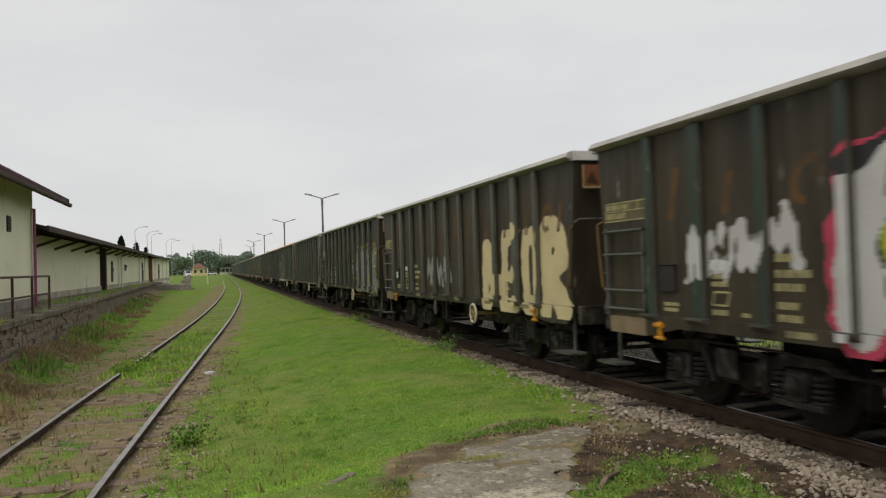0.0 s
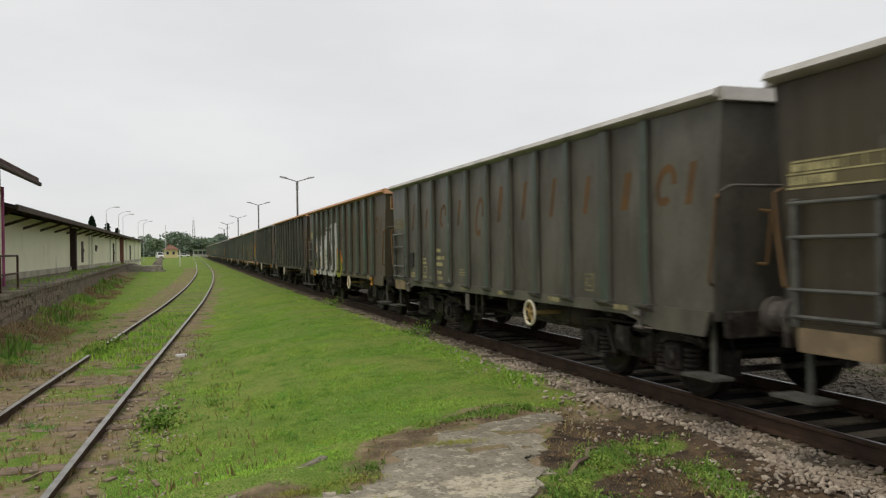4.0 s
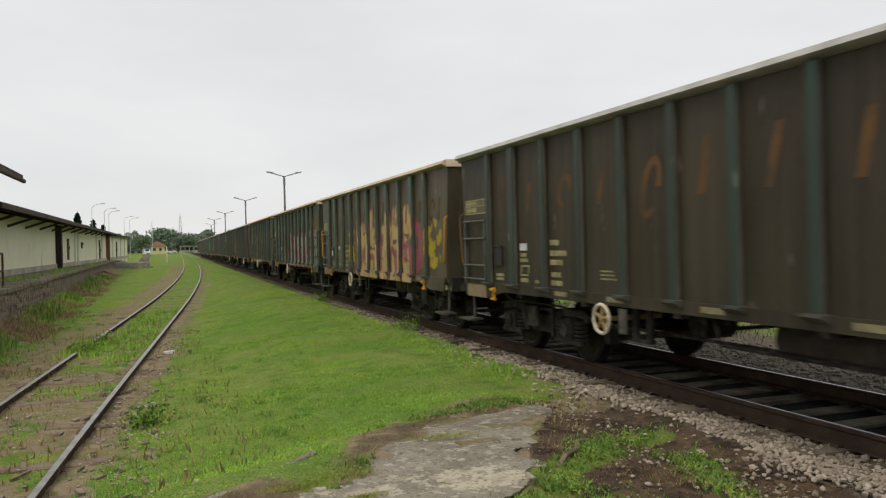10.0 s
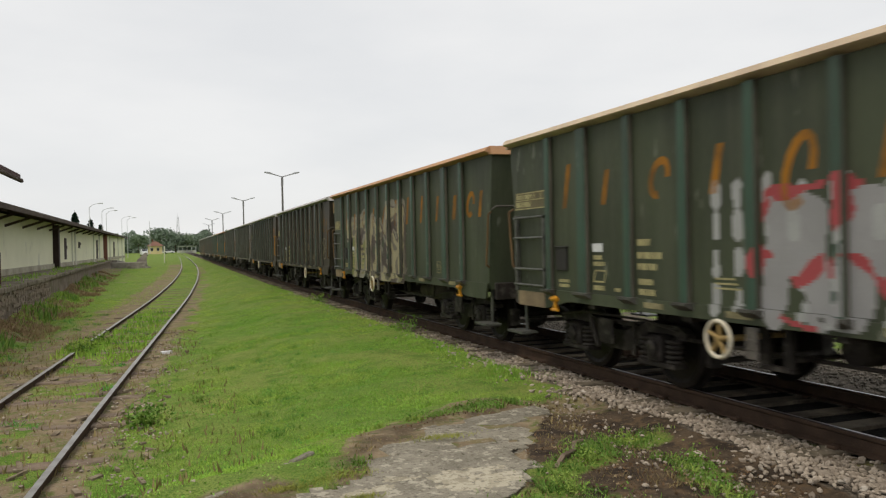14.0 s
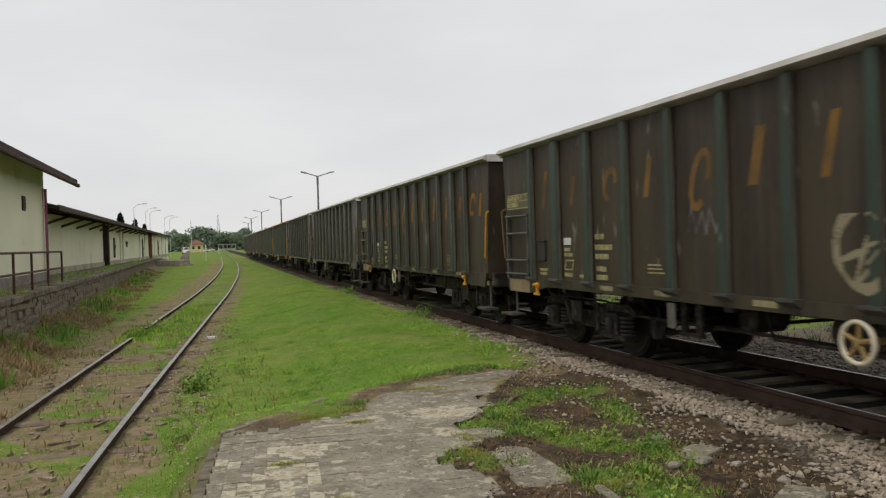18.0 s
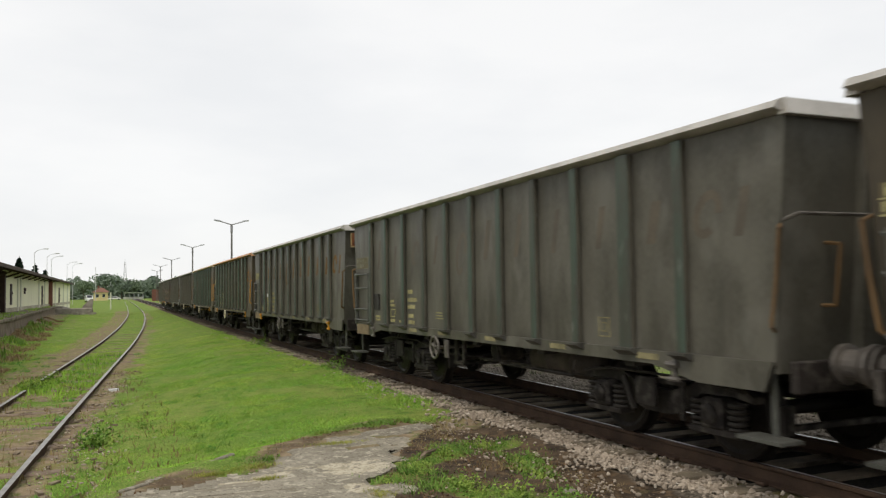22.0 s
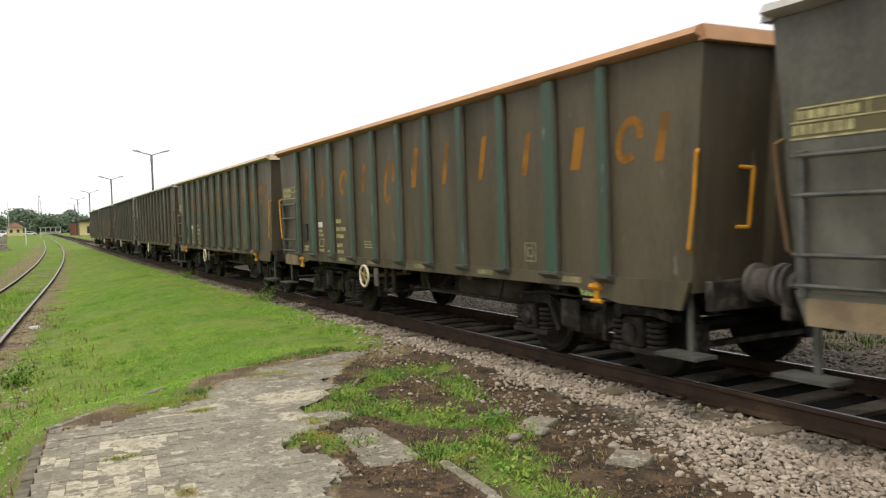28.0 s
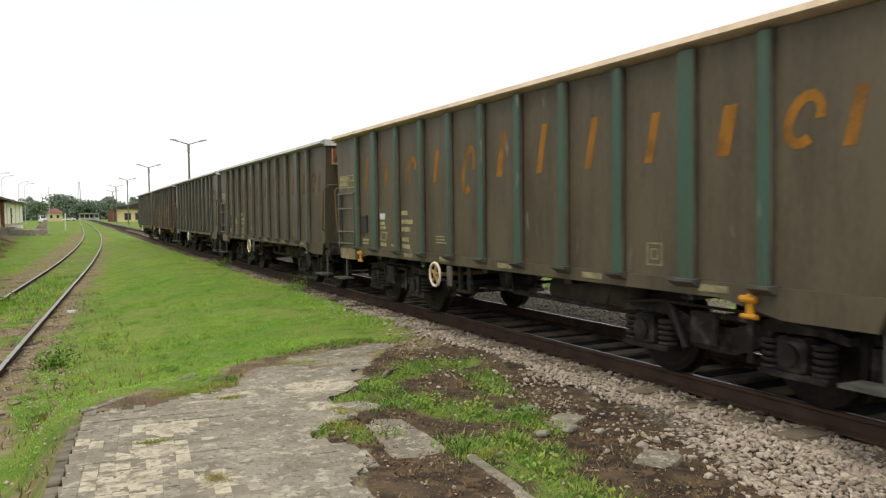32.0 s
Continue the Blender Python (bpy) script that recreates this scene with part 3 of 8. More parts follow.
def ground_material():
    m = bpy.data.materials.new("yard_ground")
    m.use_nodes = True
    n, l = m.node_tree.nodes, m.node_tree.links
    b = n["Principled BSDF"]
    b.inputs["Roughness"].default_value, b.inputs["Specular IOR Level"].default_value = 0.95, 0.1
    geo = n.new("ShaderNodeNewGeometry")

    def tex(scale, detail=6.0):
        t = n.new("ShaderNodeTexNoise")
        t.inputs["Scale"].default_value, t.inputs["Detail"].default_value = scale, detail
        l.new(geo.outputs["Position"], t.inputs["Vector"])
        return t.outputs["Fac"]

    def span(v, a, c):
        r = n.new("ShaderNodeMapRange")
        r.inputs["From Min"].default_value, r.inputs["From Max"].default_value = a, c
        l.new(v, r.inputs["Value"])
        return r.outputs["Result"]

    def blend(f, a, c):
        x = n.new("ShaderNodeMix")
        x.data_type = "RGBA"
        l.new(f, x.inputs["Factor"])
        for key, v in (("A", a), ("B", c)):
            if isinstance(v, tuple):
                x.inputs[key].default_value = (*v, 1)
            else:
                l.new(v, x.inputs[key])
        return x.outputs["Result"]

    def mask(key, jitter, amount):
        a = n.new("ShaderNodeAttribute")
        a.attribute_name = key
        j = n.new("ShaderNodeMath")
        j.operation, j.inputs[1].default_value, j.inputs[2].default_value = "MULTIPLY_ADD", amount, -amount / 2
        l.new(jitter, j.inputs[0])
        s = n.new("ShaderNodeMath")
        s.operation = "ADD"
        l.new(a.outputs["Fac"], s.inputs[0])
        l.new(j.outputs[0], s.inputs[1])
        return span(s.outputs[0], 0.35, 0.65)

    big, mid, fine = tex(0.55), tex(3.0), tex(28.0)
    dirt = blend(span(mid, 0.35, 0.65), (0.28, 0.215, 0.14), (0.165, 0.125, 0.078))
    dirt = blend(span(tex(7.0), 0.5, 0.62), dirt, (0.125, 0.142, 0.046))
    dirt = blend(span(tex(1.6), 0.5, 0.66), dirt, (0.185, 0.168, 0.062))
    dirt = blend(span(fine, 0.52, 0.72), dirt, (0.3, 0.25, 0.175))
    soil = blend(span(mid, 0.4, 0.62), (0.042, 0.032, 0.024), (0.1, 0.073, 0.049))
    soil = blend(span(tex(9.0), 0.52, 0.62), soil, (0.12, 0.083, 0.05))
    soil = blend(span(fine, 0.6, 0.72), soil, (0.22, 0.17, 0.115))
    grass = blend(span(big, 0.36, 0.62), (0.15, 0.25, 0.045), (0.25, 0.28, 0.075))
    grass = blend(span(mid, 0.45, 0.7), grass, (0.08, 0.165, 0.02))
    grass = blend(span(fine, 0.46, 0.66), grass, (0.17, 0.22, 0.052))
    grass = blend(span(tex(55.0), 0.5, 0.62), grass, (0.06, 0.125, 0.014))
    gravel = blend(span(fine, 0.4, 0.6), (0.17, 0.145, 0.115), (0.055, 0.046, 0.036))
    c = blend(mask("soil", mid, 0.9), dirt, soil)
    c = blend(mask("stone", mid, 0.5), c, gravel)
    # oil stain blackened further to carry the shade under the train
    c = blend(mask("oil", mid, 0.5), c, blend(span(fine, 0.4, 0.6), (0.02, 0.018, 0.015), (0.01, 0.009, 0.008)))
    c = blend(mask("green", mid, 0.9), c, grass)
    l.new(c, b.inputs["Base Color"])
    bump = n.new("ShaderNodeBump")
    bump.inputs["Strength"].default_value, bump.inputs["Distance"].default_value = 0.8, 0.03
    l.new(fine, bump.inputs["Height"])
    l.new(bump.outputs["Normal"], b.inputs["Normal"])
    return m


ground = make_ground()


# ---- tracks ----
def rail_strip(name, xf, zf, y0, y1, step, mats, parent, label, polish=0):
    """A flat-bottomed rail swept along the line x = xf(y), its head at zf(y)."""
    q = 0.006 if polish >= 0 else -0.006
    prof = [(-0.036, 0), (-0.036, -0.03), (-0.01, -0.045), (-0.01, -0.135), (-0.07, -0.155), (-0.07, -0.17), (0.07, -0.17), (0.07, -0.155), (0.01, -0.135), (0.01, -0.045), (0.036, -0.03), (0.036, 0), (q, 0.0)]
    ys = np.append(np.arange(y0, y1, step), y1)
    verts, faces, slots = [], [], []
    for y in ys:
        x, z = float(xf(y)), float(zf(y))
        verts += [(x + a, y, z + b) for a, b in prof]
    k = len(prof)
    for i in range(len(ys) - 1):
        for j in range(k):
            a, b = i * k + j, i * k + (j + 1) % k
            faces.append((a, b, b + k, a + k))
            slots.append(1 if j in {0: (k - 1, k - 2), 1: (k - 2,), -1: (k - 1,)}[polish] else 0)
    ob = soup(name, verts, faces, mats, parent, slots)
    if label:
        ob["label"] = label
    return ob


main_track = thing("railway_track", "main line of rusty rails on concrete sleepers in ballast", "railway track", kind="structure")
for sx in (-0.7525, 0.7525):
    rail_strip("rail", lambda y, sx=sx: MAIN_X + bend(y) + sx, lambda y: 0 * y, -60, 420, 4, (M_RAIL, M_RAILTOP), main_track, "rusty rail with a polished head", 1 if sx < 0 else -1)
slp = bmesh.new()
prism(slp, [(-0.14, -0.36), (0.14, -0.36), (0.12, -0.17), (-0.12, -0.17)], -1.28, 1.28, "x")
sleeper = part("sleeper", slp, M_SLEEPER, main_track)
sleeper.matrix_basis = pose(MAIN_X, -6.0, 0)
for i in range(1, 190):
    y = -6.0 + 0.62 * i
    same(sleeper, pose(MAIN_X + float(bend(y)), y, 0.012 * math.sin(i * 2.3), 0, 0, 0.6 * math.sin(i * 1.7)))
clip = part("rail_clip", boxes((-0.13, -0.05, -0.172, -0.05, 0.05, -0.135), (0.05, -0.05, -0.172, 0.13, 0.05, -0.135), bev=0.01), M_RAIL, main_track)
clip.matrix_basis = pose(MAIN_X - 0.7525, -6.0, 0)
for i in range(1, 40):
    for sx in (-0.7525, 0.7525):
        same(clip, pose(MAIN_X + sx + float(bend(-6 + 0.62 * i)), -6.0 + 0.62 * i, 0))

siding = thing("railway_siding", "old overgrown siding with dull rails on buried timber sleepers", "railway track", kind="structure")
rail_strip("rail", lambda y: siding_x(y) + 0.7525, siding_z, -20, 330, 1.5, (M_RAIL, M_OLDRAIL), siding, "dull grey siding rail")
rail_strip("rail", lambda y: siding_x(y) - 0.7525, siding_z, -20, 21.4, 1.5, (M_RAIL, M_OLDRAIL), siding, "dull grey siding rail")
rail_strip("rail", lambda y: siding_x(y) - 0.7525, lambda y: siding_z(y) - 0.05, 21.4, 23.8, 1.5, (M_RAIL, M_RAIL), siding, "overgrown stretch of siding rail")
rail_strip("rail", lambda y: siding_x(y) - 0.7525, siding_z, 23.8, 330, 1.5, (M_RAIL, M_OLDRAIL), siding, "dull grey siding rail")
tim = part("sleeper", boxes((-1.25, -0.12, -0.3, 1.25, 0.12, -0.095), bev=0.02), M_WOOD, siding, "split weathered timber sleeper")
tim.matrix_basis = pose(float(siding_x(4)), 4.0, float(siding_z(4)))
for i in range(1, 70):
    y = 4.0 + 0.66 * i
    same(tim, pose(float(siding_x(y)), y, float(siding_z(y)) - 0.02 * (i % 3), 0, 0, -4.5 + 1.5 * math.sin(i * 2.1)))

# ---- ballast stones, joined ----
def rocks(name, places, sizes, material, seed):
    rnd = np.random.default_rng(seed)
    base = bmesh.new()
    bmesh.ops.create_icosphere(base, subdivisions=1, radius=1.0)
    bv = np.array([v.co for v in base.verts])
    bf = np.array([[v.index for v in f.verts] for f in base.faces])
    base.free()
    k = len(places)
    v = bv[None] * rnd.uniform(0.58, 1.25, (k, len(bv), 1)) * rnd.uniform(0.6, 1.3, (k, 1, 3)) * np.asarray(sizes)[:, None, None]
    a = rnd.uniform(0, math.tau, k)
    ca, sa = np.cos(a)[:, None], np.sin(a)[:, None]
    v = np.stack([v[..., 0] * ca - v[..., 1] * sa, v[..., 0] * sa + v[..., 1] * ca, v[..., 2] * 0.75], -1) + np.asarray(places)[:, None]
    f = bf[None] + (np.arange(k) * len(bv))[:, None, None]
    return soup(name, v.reshape(-1, 3).tolist(), f.reshape(-1, 3).tolist(), material)


rng = np.random.default_rng(5)
def strewn(count, x0, x1, y0, y1, keep, lift=0.01):
    x, y = rng.uniform(x0, x1, count), rng.uniform(y0, y1, count)
    k = keep(x, y) > rng.uniform(0, 1, count)
    x, y = x[k], y[k]
    return np.stack([x, y, ground_z(x, y) + lift - 0.045 * (np.abs(x - MAIN_X - bend(y)) < 0.75)], -1)


def packed(cell, x0, x1, y0, y1, keep, lift=0.008):
    """Stones side by side: one in every cell, jittered, with a few lying on top."""
    gx, gy = np.meshgrid(np.arange(x0, x1, cell), np.arange(y0, y1, cell))
    x = (gx + rng.uniform(-0.36, 0.36, gx.shape) * cell).ravel() + bend(gy.ravel())
    y = (gy + rng.uniform(-0.36, 0.36, gx.shape) * cell).ravel()
    k = keep(x, y) > rng.uniform(0, 1, len(x))
    x, y = x[k], y[k]
    return np.stack([x, y, ground_z(x, y) + lift + 0.016 * (rng.uniform(0, 1, len(x)) > 0.75)], -1)


def ballast_keep(x, y):
    off = x - bend(y)
    near_rail = off > MAIN_X - 0.7525 - 0.085
    d = off - ballast_line(y) + 0.12 * np.sin(y * 1.9) + 0.08 * np.sin(y * 5.3)
    return np.maximum(smooth(-0.12, 0.14, d), 0.1 * smooth(-0.75, 0.0, d)) * np.where(off > 5.45, 0.6 + 0.35 * np.sin(y * 2.3 + 1) * np.sin(y * 0.9), 1.0) * ~near_rail


pb = np.concatenate([packed(0.043, 3.7, 5.7, 2.2, 16, ballast_keep), packed(0.075, 4.6, 5.7, 16, 36, ballast_keep), packed(0.075, 3.7, 5.7, -9, 2.2, ballast_keep)])
tagged(rocks("ballast_stones", pb, rng.uniform(0.019, 0.038, len(pb)), M_STONE, 11), "pale pink-grey crushed ballast stones beside the rail", "gravel", kind="stuff")
# near-black stones: oil, with shade under the wagons in their colour
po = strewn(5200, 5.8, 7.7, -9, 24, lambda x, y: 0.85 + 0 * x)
tagged(rocks("oily_ballast", po, rng.uniform(0.022, 0.046, len(po)), M_OILSHADE, 13), "oily ballast between and beyond the rails, darkened for train shade", "gravel", kind="stuff")
def splinters():
    """Rotten timber splinters and flat stones trodden into the dirt along the siding."""
    r = random.Random(61)
    bm = bmesh.new()
    for i in range(260):
        y = 5 + 21 * r.random() ** 1.3
        x = float(siding_x(y)) + r.choice((r.uniform(0.85, 1.7), r.uniform(-0.65, 0.65), r.uniform(-2.2, -0.85)))
        if x > -0.8 + 0.1036 * y and y < 8:
            continue
        m = pose(x, y, float(ground_z(x, y)) + 0.012, r.uniform(-8, 8), r.uniform(-8, 8), r.gauss(80, 25))
        a, b = r.uniform(0.025, 0.14), r.uniform(0.01, 0.032)
        for v in box(bm, -a, -b, -0.02, a, b, 0.015):
            v.co = m @ v.co
    ob = part("timber_splinters", bm, surface("bleached_splinters", (0.3, 0.25, 0.18), (0.13, 0.1, 0.07), 0.95, 0, 20, 3.0, 0.95, 0.3, world=True))
    tagged(ob, "bleached timber splinters trodden into dirt along the siding", "debris", kind="stuff")


splinters()
pg = strewn(6500, 7.7, 9.9, 1.5, 26, lambda x, y: 0.9 - 0.5 * smooth(9.0, 9.9, x - bend(y)))
tagged(rocks("grey_ballast", pg, rng.uniform(0.022, 0.046, len(pg)), surface("dusty_grey_ballast", (0.22, 0.195, 0.16), (0.1, 0.088, 0.072), 0.9, 0, 30, 7.0, 0.9, 0.2), 14), "dusty grey ballast beyond the far rail", "gravel", kind="stuff")
ps = np.concatenate([strewn(2600, 1.6, 4.6, 3.0, 10.5, lambda x, y: (x > right_edge(y)) * (0.14 + 0.86 * smooth(3.5, 4.4, x))), strewn(1800, -3.6, 0.4, 5, 24, lambda x, y: 0.8 * ((x < -0.75 + 0.1036 * y) | (y > 8.5)) * (np.abs(np.abs(x - siding_x(y)) - 0.75) > 0.08))])
tagged(rocks("loose_stones", ps, rng.uniform(0.007, 0.022, len(ps)) * np.where(rng.uniform(0, 1, len(ps)) > 0.93, 1.7, 1.0), M_STONE, 12), "scattered pale pebbles on bare soil", "gravel", kind="stuff")

pv = strewn(5200, -2.6, 1.4, 4.5, 24, lambda x, y: ((x < -0.75 + 0.1036 * y) | (y > 8.2)) * smooth(0.8, 0.95, x - siding_x(y)) * smooth(2.1, 1.2, x - siding_x(y) + 0.4 * np.sin(y * 1.3)) * (0.55 + 0.45 * np.sin(y * 3.1 + x * 4)))
tagged(rocks("verge_gravel", pv, rng.uniform(0.008, 0.026, len(pv)), M_STONE, 15), "pale gravel trodden into the dirt beside the siding", "gravel", kind="stuff")

# ---- paved corner on which the camera stands ----
def inside_pave(x, y):
    """The worn outline of the paved corner."""
    w = 0.07 * math.sin(y * 5.1) + 0.05 * math.sin(y * 11.3)
    return -0.61 + 0.1036 * y < x < right_edge(y) + w and y < far_edge(x) + 0.07 * math.sin(x * 7.0) and y < 8.6


SILT = ((0.78, 6.7, 0.2, 0.2, 0.75), (0.6, 6.15, 0.2, 0.2, 0.75), (0.4, 5.6, 0.26, 0.28, 0.7), (0.88, 5.25, 0.14, 0.2, 0.8), (1.2, 7.58, 0.2, 0.05, 1.2), (1.5, 7.72, 0.2, 0.06, 1.2), (1.8, 7.88, 0.16, 0.06, 1.2), (2.35, 7.7, 0.4, 0.3, 0.7), (2.1, 6.9, 0.14, 0.2, 0.8), (0.55, 4.6, 0.4, 0.1, 1.0))
CREAM = ((0.56, 0.98, 6.5, 7.0), (0.4, 0.86, 5.88, 6.42), (0.14, 0.68, 5.2, 5.95), (0.73, 1.04, 4.9, 5.55), (0.95, 1.3, 6.72, 6.95), (0.1, 0.25, 6.5, 6.8), (0.2, 0.5, 4.3, 4.8))


def silt(x, y):
    """How thick washed-in sand lies on the blocks, 0 to 1."""
    k = max(c * math.exp(-((x - a) / w) ** 4 - ((y - b) / d) ** 4) for a, b, w, d, c in SILT)
    return k - 0.06 + 0.3 * noise.noise((x * 1.7, y * 2.3, 3.0)) + 0.3 * noise.noise((x * 6, y * 7, 1.0)) + 0.3 * noise.noise((x * 19, y * 19, 4.0))


def screed(x, y):
    """Thin cement skin still lying over the blocks, thicker away from the low side."""
    return 0.75 * (x - 0.75 - 0.12 * math.sin(y * 3.0)) + 0.7 * noise.noise((x * 1.3, y * 1.9, 13.0)) + 0.45 * noise.noise((x * 5, y * 5, 14.0)) + 0.25 * noise.noise((x * 15, y * 15, 15.0))


def terrace(x, y):
    """Courses settled into shallow terraces, each with a low lip across the way."""
    lean = (y + 0.12 * x + 0.06 * math.sin(x * 3.1) + 0.05 * noise.noise((x * 4, y * 2, 5.0))) / 0.58
    return -0.05 + 0.016 * ((lean % 1.0) ** 1.5 - 0.4) + 0.008 * noise.noise((x * 1.6, y * 1.6, 1.0))


def make_pavement():
    pv = thing("pavement", "worn grey concrete-block pavement with sandy bleached patches", "pavement", kind="structure")
    # bed of sand, washed up over the blocks in places
    bm = bmesh.new()
    grid, d = {}, 0.025
    cover = {}
    for i in range(-26, 140):
        for j in range(-152, 360):
            x, y = i * d, j * d
            if inside_pave(x, y):
                sand, skin = max(-0.2, min(1.2, silt(x, y))), max(-0.3, min(1.0, screed(x, y)))
                up = max(-0.0045 + 0.011 * sand, -0.0035 + 0.008 * skin)
                grid[i, j] = bm.verts.new((x, y, terrace(x, y) + up))
                cover[i, j] = 1 if 0.011 * sand > 0.0045 else 2 if skin > 0.3 else 0
    kind = []
    for (i, j), v in grid.items():
        q = [grid.get((i + 1, j)), grid.get((i + 1, j + 1)), grid.get((i, j + 1))]
        if all(q):
            bm.faces.new([v] + q)
            kind.append(cover[i, j])
    bed = part("bedding", bm, M_GRIT, pv, "bleached sand washed between and over the blocks")
    bed.data.materials.append(M_JOINT)
    bed.data.materials.append(M_PAVER)
    bed.data.polygons.foreach_set("material_index", kind)
    r = random.Random(4)
    src = {}
    kinds = {"a": M_PAVER, "b": M_PAVER2, "c": M_PAVER3}
    for key in kinds:
        b2 = bmesh.new()
        box(b2, -0.0496, -0.0993, -0.06, 0.0496, 0.0993, 0.0)
        bmesh.ops.bevel(b2, geom=[e for e in b2.edges if min(v.co.z for v in e.verts) > -0.01], offset=0.002, segments=1, affect="EDGES")
        src[key] = b2
    count, first = 0, {}
    verts, faces, slots = [], [], []
    ca, sa = math.cos(radians(-5.5)), math.sin(radians(-5.5))
    places = []
    for j in range(-24, 44):
        for i in range(-14, 36):
            u, v = i * 0.1 + 0.05, j * 0.2 + (0.1 if (j // 3) % 2 and i % 2 else 0) + 0.6
            x, y = u * ca - v * sa - 0.6, u * sa + v * ca + 0.4
            if inside_pave(x, y) and y > -3.6:
                places.append((x, y))
    places.sort(key=lambda p: (p[0] - 1.0) ** 2 + (p[1] - 5.2) ** 2)
    for x, y in places:
        worn = noise.noise((x * 1.4, y * 1.4, 7.0)) + 0.6 * noise.noise((x * 6, y * 6, 2.0)) + r.uniform(-0.3, 0.3)
        key = "b" if worn > 0.3 else "a"
        if any(a < x < b and c < y < d for a, b, c, d in CREAM) and r.random() < 0.8 or r.random() < 0.012:
            key = "c"
        z = terrace(x, y) + r.uniform(-0.001, 0.001)
        if r.random() < 0.03:
            z -= 0.004
        m = pose(x, y, z, r.uniform(-0.5, 0.5), r.uniform(-0.5, 0.5), -5.5 + r.uniform(-0.7, 0.7))
        if count < 300:
            if key not in first:
                first[key] = part("paver", src[key].copy(), kinds[key], pv)
                first[key].matrix_basis = m
            else:
                same(first[key], m)
            count += 1
        else:
            k = len(verts)
            src[key].verts.index_update()
            verts += [tuple(m @ q.co) for q in src[key].verts]
            for f in src[key].faces:
                faces.append([k + q.index for q in f.verts])
                slots.append("abc".index(key))
    ob = soup("pavers", verts, faces, tuple(kinds.values()), pv, slots)
    tagged(ob, kind="stuff")
    # dark edging blocks along the low side
    edge = None
    for i in range(58):
        y = -3.4 + i * 0.19
        if r.random() < 0.06:
            continue
        m = pose(-0.655 + 0.1036 * y, y, -0.092 + r.uniform(-0.014, 0.006), r.uniform(-1.5, 1.5), r.uniform(-7, 1), -6 + r.uniform(-1.5, 1.5))
        if edge is None:
            edge = part("edging_block", boxes((-0.045, -0.094, -0.2, 0.045, 0.094, 0.0), bev=0.008), surface("dark_edging_concrete", (0.2, 0.178, 0.138), (0.11, 0.098, 0.074), 0.95, 0, 50, 4.0, 0.9, 0.3, (0.09, 0.1, 0.045), (0.55, 0.68), 4.0), pv, "dark weathered edging block")
            edge.matrix_basis = m
        else:
            same(edge, m)
    kerb = None
    for i in range(5):
        x, y = 0.3 + i * 0.235, 7.83 + i * 0.265
        m = pose(x, y, float(ground_z(x, y)) + 0.022 + r.uniform(-0.012, 0.006), r.uniform(-3, 3), r.uniform(-5, 3), -41.5 + r.uniform(-3, 3))
        if kerb is None:
            kerb = part("sunken_kerb", boxes((-0.035, -0.17, -0.12, 0.035, 0.17, 0.0), bev=0.012), M_SLAB, pv, "sunken mossy kerb stone at the lawn edge")
            kerb.matrix_basis = m
        else:
            same(kerb, m)
    return pv


def slab(bm, cx, cy, w, d, turn, z, seed, thick=0.09, k=9):
    """A broken slab: an uneven outline of short straight cracks, chipped rim and slightly dished top."""
    r = random.Random(seed)
    pts = []
    for i in range(k):
        a = (i + r.uniform(-0.2, 0.2)) * math.tau / k
        q = 1 / max(abs(math.cos(a)), abs(math.sin(a))) ** 0.75 * r.uniform(0.84, 1.1)
        pts.append(Vector((math.cos(a) * q * w / 2, math.sin(a) * q * d / 2, 0)))
    fine = []
    for p, q in zip(pts, pts[1:] + pts[:1]):
        for f in (0.0, 0.33, 0.66):
            fine.append(p.lerp(q, f) * (1 + r.uniform(-0.035, 0.035)))
    m = pose(cx, cy, z, r.uniform(-0.8, 0.8), r.uniform(-0.8, 0.8), turn)
    rims = []
    for size, drop in ((1.0, -thick), (1.0, -0.02), (0.95, -0.002), (0.55, 0.003)):
        rims.append([bm.verts.new(m @ (p * size + Vector((0, 0, drop + (r.uniform(-0.006, 0.004) if drop > -thick else 0))))) for p in fine])
    bm.faces.new(rims[0][::-1])
    bm.faces.new(rims[-1])
    for lo, hi in zip(rims, rims[1:]):
        for i in range(len(fine)):
            j = (i + 1) % len(fine)
            bm.faces.new((lo[i], lo[j], hi[j], hi[i]))
    return bm


